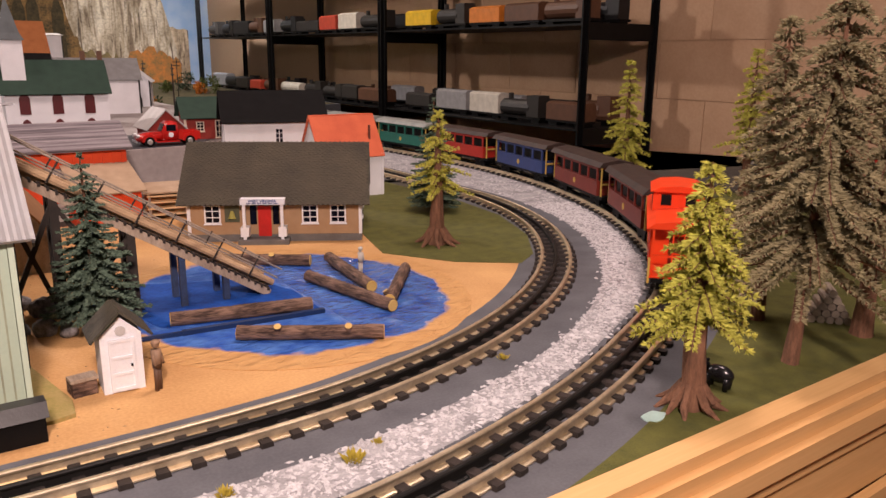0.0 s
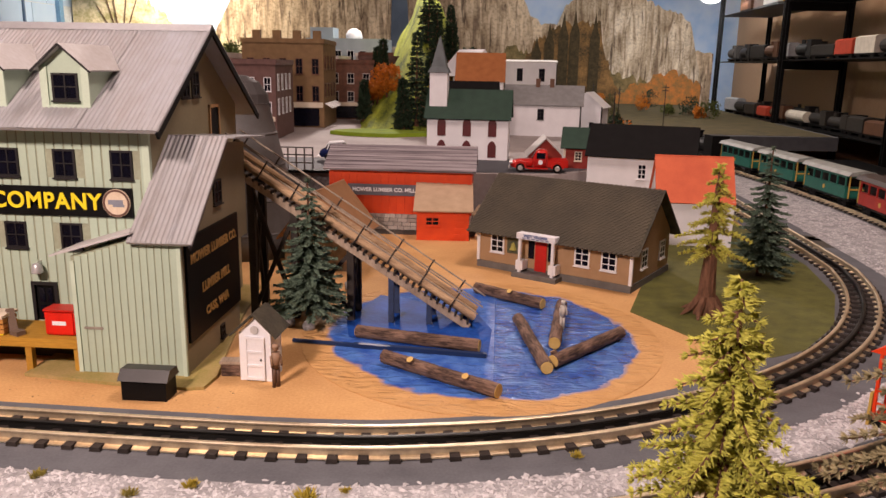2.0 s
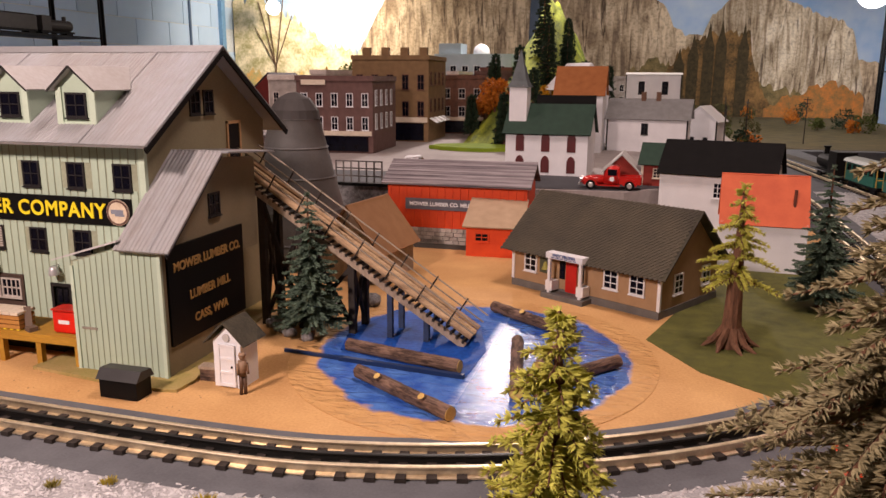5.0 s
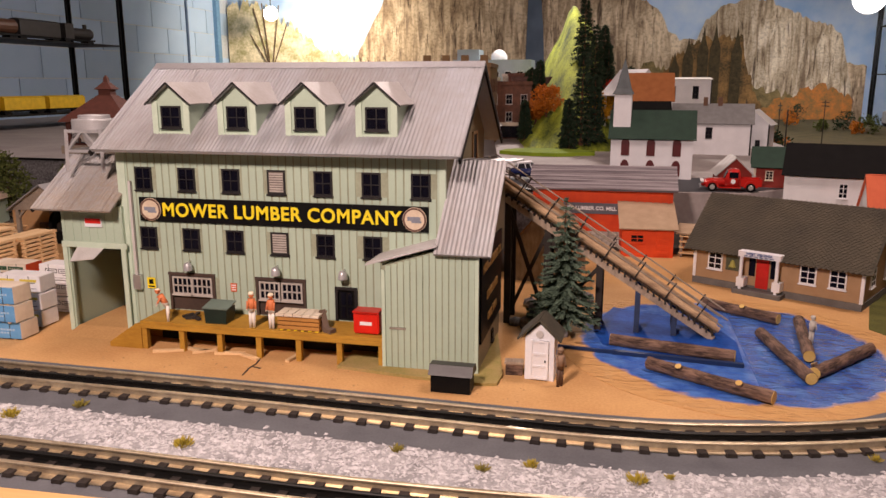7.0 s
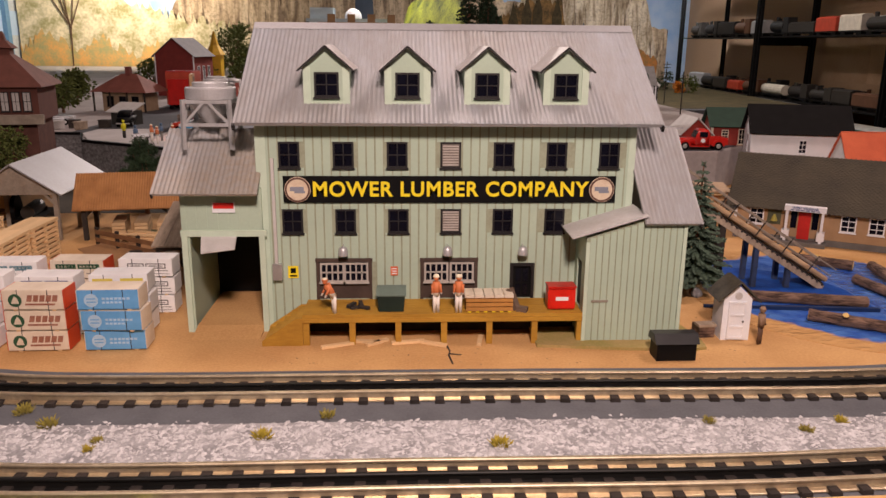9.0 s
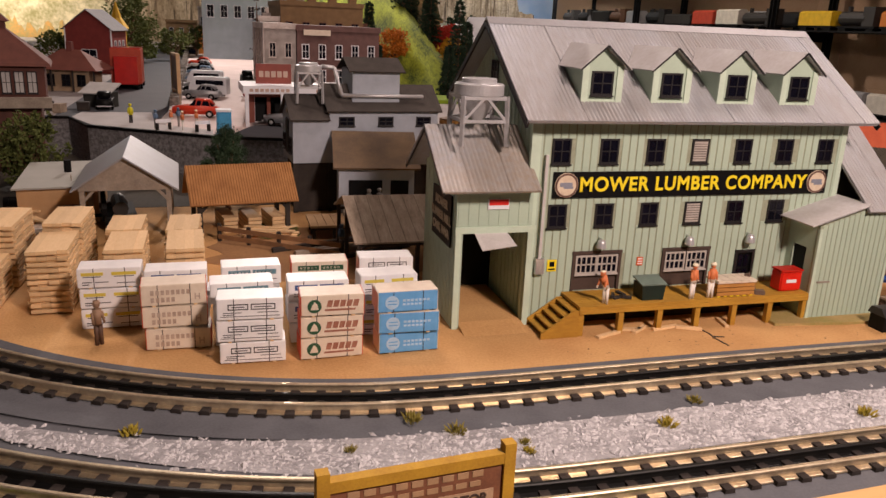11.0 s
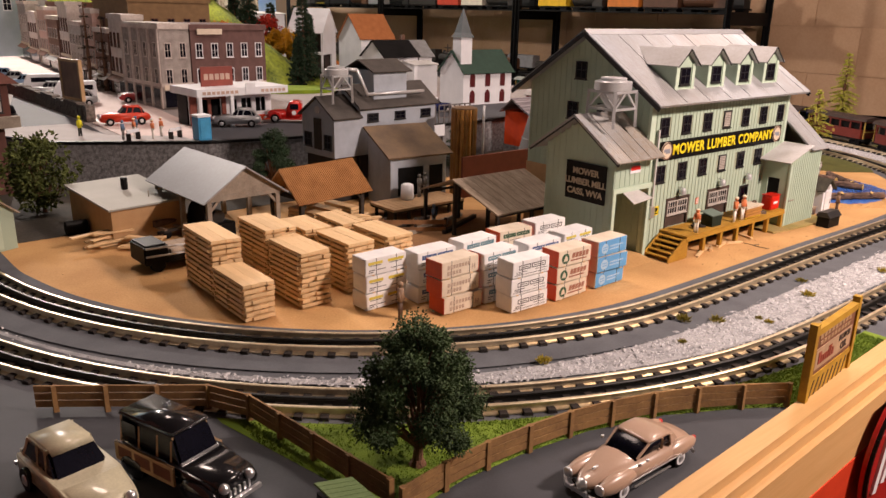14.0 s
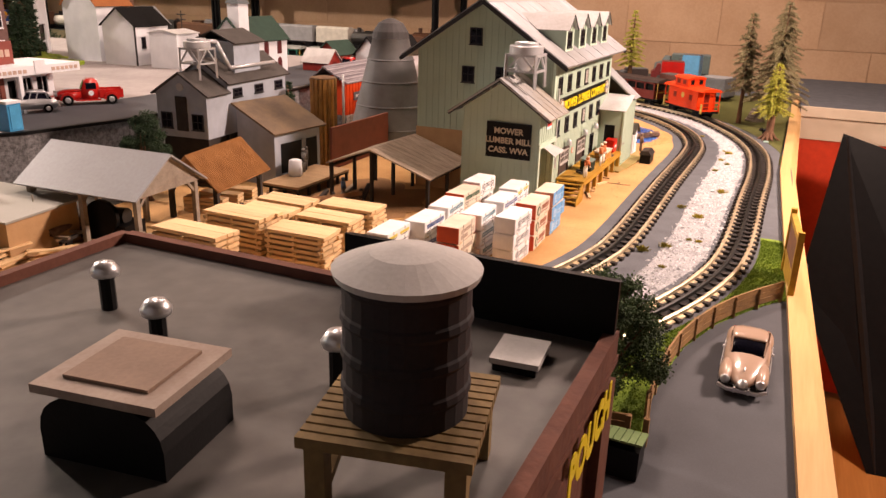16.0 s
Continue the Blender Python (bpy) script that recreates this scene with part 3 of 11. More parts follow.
def track(name, line, label, lo, hi):
    """A three-rail track: ties, two bright rails and a black middle rail."""
    ob = thing(name, 0, 0, 0, 0, label, "track", "", "structure")
    for d in (-1.6, 1.6):
        part("rail", lathe_rail(B(), line, d, RAILSECTION, 0.11), RAIL, ob, "bright tinplate rail")
    part("middle_rail", lathe_rail(B(), line, 0, RAILSECTION, 0.09), RAILBLACK, ob, "blackened middle rail")
    me = None
    far = B()
    count = 0
    for i in range(1, len(line) - 1, 2):
        p = line[i]
        t = (line[i + 1] - line[i - 1]).normalized()
        ang = math.degrees(math.atan2(t.y, t.x))
        if lo < i < hi:
            if me is None:
                b = B()
                prism(b, [(-0.40, 0.0), (0.40, 0.0), (0.34, 0.33), (-0.34, 0.33)], -2.4, 2.4, "y")
                first = part("tie", b, TIE, ob)
                me = first.data
                tie = first
            else:
                tie = bpy.data.objects.new("tie", me)
                scene.collection.objects.link(tie)
                tie.parent = ob
            tie.matrix_basis = pose(p.x * S, p.y * S, 0.03 * S, 0, 0, ang + random.uniform(-1, 1))
            count += 1
        else:
            box(far, -0.36, 0.36, -2.4, 2.4, 0.03, 0.36, pose(p.x, p.y, 0, 0, 0, ang))
    tagged(part("far_ties", far, TIE, ob), kind="stuff")
    return ob


track("inner_track", INNER, "curved three-rail model track with dark wooden ties", 90, 400)
track("outer_track", OUTER, "outer three-rail model track with dark wooden ties", 110, 480)

# grass: the wedge by the cottage, the strip by the front rim, the lawn by the car park
bm = B()
prism(bm, [(45, 76), (50, 68), (56, 63.5), (60, 66), (66, 74), (71, 86), (73, 100), (72, 130), (50, 135), (40, 118), (52, 100)], -0.05, 0.06, "z")
fixed("grass_patch", bm, GRASS, "olive green painted grass beside the cottage", "grass")
front = [p for p in offset_line(OUTER, 5.0) if p.x > 14 and p.y < 80]
bm = B()
prism(bm, [(14, edge_y(14) + 0.5)] + [(p.x, p.y) for p in front[::2]] + [(118, 80), (118, edge_y(118))], -0.1, 0.08, "z")
fixed("front_grass", bm, GRASS, "olive green painted grass along the front rim", "grass")
FENCE = [(-59.6, 23.4), (-63.5, 25.9), (-69, 28.8), (-76, 31.0), (-82, 31.8), (-88, 32.0), (-94, 31.3)]


def fence_y(x):
    for (a, ya), (b, yb) in zip(FENCE, FENCE[1:]):
        if b <= x <= a:
            return ya + (yb - ya) * (x - a) / (b - a)
    return FENCE[0][1] if x > FENCE[0][0] else 31.3 + (-94 - x) * 4.5


bm = B()
prev = None
for k in range(62):
    x = -98 + k
    top, low = 102.3 - math.sqrt(76.0 ** 2 - (x + 42.5) ** 2), fence_y(x)
    if x > -59.6:
        low = edge_y(x) - 0.2
    if top - low < 0.1:
        top = low + 0.1
    pair = [bm.verts.new((x, low, 0.09)), bm.verts.new((x, top, 0.09))]
    if prev:
        bm.faces.new((prev[0], pair[0], pair[1], prev[1]))
    prev = pair
fixed("lawn", bm, LAWN, "bright green flocked lawn inside a wooden fence", "lawn")
bm = B()
prism(bm, [(-37, edge_y(-37) - 0.3), (-50, 28), (-60, 33), (-80, 36), (-100, 48), (-112, 70), (-160, 70), (-160, edge_y(-160) - 0.3)], -0.1, 0.04, "z")
fixed("car_park", bm, ASPHALT, "dark grey painted car park", "road")

# wooden rim along the front
bm = B()
for prof, z0, z1 in (((0, -1.7), -0.8, 0.75), ((-0.3, -2.3), -1.5, -0.1), ((-0.3, -2.9), -2.6, -1.2), ((-0.3, -2.1), -4.2, -2.6), ((-0.3, -1.5), -9, -4.2)):
    a, b = prof
    prism(bm, [(-320, edge_y(-320) + b), (6, edge_y(6) + b), (130, edge_y(130) + b), (130, edge_y(130) + a), (6, edge_y(6) + a), (-320, edge_y(-320) + a)], z0, z1, "z")
fixed("front_rim", bm, PINE, "varnished pine moulding along the layout's front edge", "trim")
bm = B()
prism(bm, [(-320, edge_y(-320) - 1.6), (-40, edge_y(-40) - 1.6), (-40, edge_y(-40) - 0.8), (-320, edge_y(-320) - 0.8)], -86, -9, "z")
fixed("front_skirt_red", bm, mat("red_skirt", (0.62, 0.05, 0.015), (0.5, 0.035, 0.01), 0.6, bump=0.1), "red painted front skirt of the layout", "panel")
bm = B()
prism(bm, [(-40, edge_y(-40) - 1.6), (130, edge_y(130) - 1.6), (130, edge_y(130) - 0.8), (-40, edge_y(-40) - 0.8)], -86, -9, "z")
fixed("front_skirt", bm, PINE, "honey pine front skirt of the layout", "panel")

# dark ground beyond the outer track, below the shelving
far = [(p.x, p.y) for p in offset_line(OUTER, 6.4) if p.y > 70 and p.x > 60]
bm = B()
far = [p for p in far if p[1] < 325]
prism(bm, far[::4] + [(p.x, p.y) for p in offset_line(OUTER, 11) if 108 < p.y < 325][::-6] + [(171, 92), (160, 62)], -0.1, 0.04, "z")
fixed("far_scenery", prism(B(), [(66, 330), (172, 333), (184, 560), (184, 626), (22, 626), (42, 425)], -0.1, 0.02, "z"), mat("far_turf", (0.12, 0.09, 0.04), (0.035, 0.035, 0.017), 0.95, scale=14, fine=150, bump=1.0, mix=0.6), "brown and olive scenery ground below the mural", "ground")
fixed("east_ground", bm, mat("dark_scenery", (0.075, 0.065, 0.05), (0.03, 0.028, 0.024), 0.9, scale=12, fine=200, bump=0.8, mix=0.5), "dark brown scenery ground beyond the outer track", "ground")
bm = B()
prism(bm, [(-9, 51.6), (-0.8, 50.6), (5.5, 50.3), (6.8, 50.6), (7.0, 53), (6.4, 56), (3.9, 69), (2.4, 80), (-9, 80)], 0.0, 0.28, "z")
fixed("mossy_plinth", bm, mat("mossy_plaster", (0.42, 0.30, 0.13), (0.25, 0.22, 0.06), 0.9, scale=30, fine=400, bump=0.6), "sandy plinth with mossy edges round the mill annex", "plinth")

fixed("black_bench", box(B(), 117, 176, 116, 318, -9.6, -8), BLACKPAINT, "low black bench top between the track and the shelving", "bench")
fixed("black_bench_front", box(B(), 117, 118.2, 116, 318, -86, -9.6), BLACKPAINT, "black front panel of the low bench", "panel")

# pond
rng = random.Random(8)


def blob(cx, cy, rx, ry, rot, n, jag, seed):
    r = random.Random(seed)
    out = []
    for k in range(n):
        a = math.tau * k / n
        f = 1 + r.uniform(-jag, jag)
        x, y = rx * f * math.cos(a), ry * f * math.sin(a)
        c, s = math.cos(radians(rot)), math.sin(radians(rot))
        out.append((cx + x * c - y * s, cy + x * s + y * c))
    return out


def pond_paint():
    """Brushed blue paint that feathers out into the sand; the middle and east side are varnished."""
    m = bpy.data.materials.new("pond_paint")
    m.use_nodes = True
    N, L = m.node_tree.nodes, m.node_tree.links
    bsdf = N["Principled BSDF"]
    tc, mp, ln = N.new("ShaderNodeTexCoord"), N.new("ShaderNodeMapping"), N.new("ShaderNodeVectorMath")
    mp.vector_type = "TEXTURE"
    mp.inputs["Rotation"].default_value = (0, 0, radians(20))
    mp.inputs["Scale"].default_value = (0.152, 0.162, 1)
    ln.operation = "LENGTH"
    L.new(tc.outputs["Object"], mp.inputs["Vector"])
    L.new(mp.outputs[0], ln.inputs[0])
    n1, n2, n3 = (N.new("ShaderNodeTexNoise") for _ in range(3))
    ripple = N.new("ShaderNodeMapping")
    ripple.inputs["Rotation"].default_value = (0, 0, radians(-18))
    ripple.inputs["Scale"].default_value = (0.55, 1.3, 1)
    L.new(tc.outputs["Object"], ripple.inputs["Vector"])
    for n, s, d in ((n1, 26, 6), (n2, 45, 5), (n3, 95, 5)):
        n.inputs["Scale"].default_value, n.inputs["Detail"].default_value = s, d
        L.new(ripple.outputs[0] if n is n3 else tc.outputs["Object"], n.inputs["Vector"])
    n3.inputs["Distortion"].default_value = 0.8
    edge = N.new("ShaderNodeMath")
    edge.operation = "MULTIPLY_ADD"
    edge.inputs[1].default_value = 0.24
    L.new(n1.outputs["Fac"], edge.inputs[0])
    L.new(ln.outputs["Value"], edge.inputs[2])
    cover = N.new("ShaderNodeMapRange")
    cover.inputs["From Min"].default_value, cover.inputs["From Max"].default_value = 1.085, 1.12
    cover.inputs["To Min"].default_value, cover.inputs["To Max"].default_value = 1.0, 0.0
    L.new(edge.outputs[0], cover.inputs["Value"])
    brush = N.new("ShaderNodeValToRGB")
    brush.color_ramp.elements[0].position, brush.color_ramp.elements[1].position = 0.34, 0.68
    brush.color_ramp.elements[0].color, brush.color_ramp.elements[1].color = (0.018, 0.075, 0.36, 1), (0.075, 0.19, 0.52, 1)
    L.new(n2.outputs["Fac"], brush.inputs[0])
    sand = N.new("ShaderNodeMix")
    sand.data_type = "RGBA"
    sand.inputs["A"].default_value, sand.inputs["B"].default_value = (0.46, 0.25, 0.098, 1), (0.64, 0.39, 0.165, 1)
    L.new(n2.outputs["Fac"], sand.inputs["Factor"])
    mx = N.new("ShaderNodeMix")
    mx.data_type = "RGBA"
    L.new(cover.outputs[0], mx.inputs["Factor"])
    L.new(sand.outputs["Result"], mx.inputs["A"])
    L.new(brush.outputs[0], mx.inputs["B"])
    L.new(mx.outputs["Result"], bsdf.inputs["Base Color"])
    sep, gloss, rough = N.new("ShaderNodeSeparateXYZ"), N.new("ShaderNodeMapRange"), N.new("ShaderNodeMapRange")
    L.new(tc.outputs["Object"], sep.inputs[0])
    gloss.inputs["From Min"].default_value, gloss.inputs["From Max"].default_value = 0.004, 0.016
    L.new(sep.outputs["X"], gloss.inputs["Value"])
    both = N.new("ShaderNodeMath")
    both.operation = "MULTIPLY"
    L.new(gloss.outputs[0], both.inputs[0])
    L.new(cover.outputs[0], both.inputs[1])
    rough.inputs["To Min"].default_value, rough.inputs["To Max"].default_value = 0.7, 0.17
    L.new(both.outputs[0], rough.inputs["Value"])
    L.new(rough.outputs[0], bsdf.inputs["Roughness"])
    spec = N.new("ShaderNodeMapRange")
    spec.inputs["To Min"].default_value, spec.inputs["To Max"].default_value = 0.12, 0.85
    L.new(both.outputs[0], spec.inputs["Value"])
    L.new(spec.outputs[0], bsdf.inputs["Specular IOR Level"])
    coat = N.new("ShaderNodeMath")
    coat.operation = "MULTIPLY"
    coat.inputs[1].default_value = 0.12
    L.new(both.outputs[0], coat.inputs[0])
    L.new(coat.outputs[0], bsdf.inputs["Coat Weight"])
    bsdf.inputs["Coat Roughness"].default_value = 0.22
    bp, add = N.new("ShaderNodeBump"), N.new("ShaderNodeMath")
    add.operation = "MULTIPLY_ADD"
    add.inputs[1].default_value = 1.6
    L.new(n3.outputs["Fac"], add.inputs[0])
    L.new(n2.outputs["Fac"], add.inputs[2])
    bp.inputs["Strength"].default_value, bp.inputs["Distance"].default_value = 1.0, 0.0042
    L.new(add.outputs[0], bp.inputs["Height"])
    L.new(bp.outputs[0], bsdf.inputs["Normal"])
    return m


bm = B()
prism(bm, [(17.6 * math.cos(k * math.tau / 48) * 1.0, 18.8 * math.sin(k * math.tau / 48)) for k in range(48)], -0.05, 0.05, "z")
pond = fixed("pond", bm, pond_paint(), "blue painted mill pond with a glossy surface", "pond")
pond.location = (0.288, 0.67, 0)
bm = B()
prism(bm, [(16.0, 64.2), (29.6, 60.6), (29.9, 68), (28, 74), (17, 78.5), (14.6, 70)], 0.0, 0.09, "z")
fixed("pond_deep", bm, POND_DEEP, "deeper blue stretch of the pond under the log chute", "pond")
bm = B()
bar(bm, (11.0, 62.2, 0.25), (17, 61.6, 0.25), 0.3, 0.3)
bar(bm, (17, 61.6, 0.25), (29.5, 60.4, 0.25), 0.5, 0.4)
fixed("pond_boom", bm, mat("boom_blue", (0.01, 0.03, 0.10), None, 0.5), "dark boom pole floating across the pond", "boom")

# town plateau
EDGE = [(-160, 162), (-93, 160), (-87.6, 147), (-75.5, 139.8), (-63.4, 132.8), (-48, 129.6), (-24, 128), (-2, 128), (14, 130)]
bm = B()
prism(bm, EDGE + [(40, 132), (52, 143), (70, 162), (68, 300), (40, 420), (20, 630), (-320, 630), (-320, 162)], -0.1, 7.4, "z")
plateau = fixed("town_ground", bm, mat("street_grey", (0.42, 0.38, 0.37), (0.29, 0.26, 0.255), 0.8, scale=8, fine=100, bump=0.1), "grey street level of the model town", "street")
bm = B()
prism(bm, [(-74, 141), (-62, 135), (-57.5, 150), (-53.5, 190), (-45, 306), (-20, 583), (-84, 583), (-76, 270), (-73.4, 172)], 7.4, 7.5, "z")
fixed("town_street", bm, mat("pink_street", (0.74, 0.61, 0.58), (0.60, 0.48, 0.45), 0.75, scale=8, fine=100, bump=0.1), "pale pinkish town street", "street")
bm = B()
prism(bm, EDGE + [(x, y - 0.7) for x, y in EDGE[::-1]], 0, 7.2, "z")
fixed("retaining_wall", bm, STONE, "grey stone retaining wall below the town", "wall")
bm = B()
prism(bm, [(x, y + 0.1) for x, y in EDGE] + [(x, y - 1.0) for x, y in EDGE[::-1]], 7.2, 7.7, "z")
fixed("wall_coping", bm, BLACKPAINT, "dark coping along the retaining wall", "trim")

# ---- the lumber mill ----
mill = thing("lumber_mill", 0, 0, 0, 0, "large mint green lumber mill with grey tin roof", "mill")
MX0, MX1, MY0, MY1 = -34.7, 0.5, 57.0, 79.0
# Wall behind the boards darkened: shade between boards put into its colour.
GROOVE = mat("shaded_mint_groove", (0.35, 0.40, 0.295), (0.24, 0.255, 0.18), 0.8, scale=30, fine=300, bump=0.1)
EAVE_Y, EAVE_Z, RIDGE_Y, RIDGE_Z = 54.8, 20.4, 68.0, 29.2


def roof_z(y):
    return EAVE_Z + (y - EAVE_Y) * (RIDGE_Z - EAVE_Z) / (RIDGE_Y - EAVE_Y)


top_windows = [(-32.05 + 5.03 * k, 16.05, 18.5) for k in range(7)]
low_windows = [(-31.95 + 5.02 * k, 9.75, 12.1) for k in range(6)]
holes = [(x - 0.95, x + 0.95, a, b) for x, a, b in top_windows + low_windows]
DOORS = [(-29.6, -24.8), (-19.5, -14.5)]
holes += [(a, b, 3.1, 6.9) for a, b in DOORS] + [(-10.7, -8.9, 3.1, 6.4)]
part("front_wall", wall_with_holes(B(), MX0, MX1, 0, 21.4, holes, MY0, MY0 + 0.5, "y"), GROOVE, mill)


def gable(x0, x1):
    return prism(B(), [(MY0 + 0.5, 0), (MY0 + 0.5, roof_z(MY0 + 0.5) - 0.4), (RIDGE_Y, RIDGE_Z - 0.5), (MY1, roof_z(MY0 + 0.5) - 0.4), (MY1, 0)], x0, x1, "x")


# East faces take a drab brown mint: their shade is put into the colour.
part("side_wall", gable(MX1 - 0.5, MX1), mat("shaded_mint_wall", (0.30, 0.27, 0.17), (0.22, 0.19, 0.12), 0.75, scale=15, bump=0.12), mill, "side wall in drab brown for its shade")
part("side_wall", gable(MX0, MX0 + 0.5), MINT, mill)
part("back_wall", box(B(), MX0 + 0.5, MX1 - 0.5, MY1 - 0.5, MY1, 0, 21), MINT, mill)
# vertical siding boards, cut round the openings
bm = B()
x = MX0 + 0.05
while x < MX1 - 0.7:
    cuts = sorted((c, d) for a, b, c, d in holes if a < x + 0.66 and b > x)
    z = 0.0
    for c, d in cuts + [(21.2, 21.2)]:
        if c - z > 0.1:
            box(bm, x, x + 0.66, MY0 - 0.06, MY0 + 0.02, z, c)
        z = max(z, d)
    x += 0.82
tagged(part("siding", bm, MINT, mill), kind="stuff")
bm = B()
y = MY0 + 0.8
while y < MY1 - 0.2:
    zt = roof_z(y) if y < RIDGE_Y else roof_z(2 * RIDGE_Y - y)
    box(bm, MX0 - 0.07, MX0 + 0.02, y - 0.12, y + 0.12, 0, zt - 0.6)
    y += 1.04
tagged(part("side_siding", bm, MINT, mill), kind="stuff")
for x in (MX0, MX1):
    part("corner_board", box(B(), x - 0.45 if x < -10 else x - 0.5, x + 0.5 if x < -10 else x + 0.12, MY0 - 0.13, MY0 + 0.3, 0, 21), MINTDARK, mill)
part("lower_panel", box(B(), MX0 - 0.16, MX0 - 0.05, 68.6, MY1 + 0.1, 0, 9.6), PLYWOOD, mill, "bare tan plywood lower wall")


def tin_roof(parent, x0, x1, ya, za, yb, zb, t, material, seam=5.2):
    """One slope of a standing-seam roof from the eave (ya, za) to the ridge (yb, zb)."""
    bm = B()
    corners = [(x0, ya, za), (x1, ya, za), (x1, yb, zb), (x0, yb, zb)]
    if yb < ya:
        corners = corners[::-1]
    slab(bm, corners, t)
    roof = part("roof", bm, material, parent)
    up = (Vector(corners[1]) - Vector(corners[0])).cross(Vector(corners[3]) - Vector(corners[0])).normalized()
    bm = B()
    last = None
    for k in range(int((x1 - x0) / 0.105) + 1):
        lift = up * (0.05 + 0.04 * math.cos(k * math.tau / 4))
        pair = [bm.verts.new(Vector((x0 + k * 0.105, y, z)) + lift) for y, z in ((ya, za), (yb, zb))]
        if last:
            bm.faces.new((last[0], pair[0], pair[1], last[1]))
        last = pair
    tagged(part("roof_ribs", bm, material, roof), kind="stuff")
    bm = B()
    x = x0 + 0.9
    while x < x1 - 0.2:
        bar(bm, (x, ya, za + 0.08), (x, yb, zb + 0.08), 0.08, 0.07)
        x += seam
    tagged(part("roof_seam", bm, material, roof), kind="stuff")
    return roof


tin_roof(mill, MX0 - 1.9, MX1 + 2.0, EAVE_Y, EAVE_Z, RIDGE_Y + 0.05, RIDGE_Z, 0.3, TINRIB)
tin_roof(mill, MX0 - 1.9, MX1 + 2.0, 2 * RIDGE_Y - EAVE_Y, EAVE_Z, RIDGE_Y - 0.05, RIDGE_Z, 0.3, TINRIB)
part("ridge_cap", prism(B(), [(RIDGE_Y - 0.9, RIDGE_Z - 0.5), (RIDGE_Y, RIDGE_Z + 0.18), (RIDGE_Y + 0.9, RIDGE_Z - 0.5)], MX0 - 1.9, MX1 + 2.0, "x"), TIN, mill)
for x in (MX0 - 1.95, MX1 + 1.85):
    for s in (-1, 1):
        bm = B()
        bar(bm, (x + 0.05, RIDGE_Y + s * 13.2, EAVE_Z - 0.45), (x + 0.05, RIDGE_Y, RIDGE_Z - 0.45), 0.22, 0.55)
        part("barge_board", bm, BLACKPAINT if x > 0 else WINFRAME, mill, "dark barge board")


def window(parent, x, y, z0, z1, w, facing="y", material=DARKWIN, mull=True, frame=WINFRAME, bars=2, proud=0.16):
    """A sash window with its pane and glazing bars; facing y looks along -y, x along +x, X along -x."""
    def turn(bm):
        if facing == "y":
            m = pose(x, y, 0)
        elif facing == "x":
            m = pose(y, x, 0, 0, 0, 90)
        else:
            m = pose(y, x, 0, 0, 0, -90)
        bmesh.ops.transform(bm, matrix=m, verts=bm.verts)
        return bm
    h, f = w / 2, 0.16 * min(1, w / 1.6) + 0.02
    us = [-h + f, -0.05, 0.05, h - f] if mull else [-h + f, h - f]
    vs = [z0 + f]
    for k in range(1, bars if mull else 1):
        vs += [z0 + (z1 - z0) * k / bars - 0.05, z0 + (z1 - z0) * k / bars + 0.05]
    vs.append(z1 - f)
    gaps = [(us[i], us[i + 1], vs[j], vs[j + 1]) for i in range(0, len(us), 2) for j in range(0, len(vs), 2)]
    bm = wall_with_holes(B(), -h, h, z0, z1, gaps, -proud, 0.3, "y")
    win = part("window", turn(bm), frame, parent)
    part("sill", turn(box(B(), -h - 0.1, h + 0.1, -proud - 0.12, 0.2, z0 - 0.14, z0)), frame, win)
    bm = B()
    box(bm, -h + f * 0.5, h - f * 0.5, -0.1, 0.2, z0 + f * 0.5, z1 - f * 0.5)
    part("pane", turn(bm), material, win)
    return win


for k, (x, a, b) in enumerate(top_windows + low_windows):
    louvred = k in (3, 10)
    w = window(mill, x, MY0, a, b, 1.95, "y", LOUVRE if louvred else DARKWIN, not louvred, WINFRAME)
    if louvred:
        for j in range(8):
            part("slat", box(B(), x - 0.75, x + 0.75, MY0 - 0.14, MY0 + 0.14, a + 0.24 + j * 0.25, a + 0.38 + j * 0.25), PALEFRAME, w)

# long sign
sign = part("sign", box(B(), -32.7, -1.1, MY0 - 0.25, MY0 - 0.08, 12.75, 15.3), BLACKPAINT, mill, "long black sign with raised yellow lettering")
text("lettering", "MOWER LUMBER COMPANY", 1.95, YELLOW, sign, pose(-16.9 * S, (MY0 - 0.28) * S, 14.0 * S, 90, 0, 0) @ Matrix.Diagonal((0.975, 1.0, 1, 1)), "bold yellow lettering", 0.05, 1.10, 0.026)
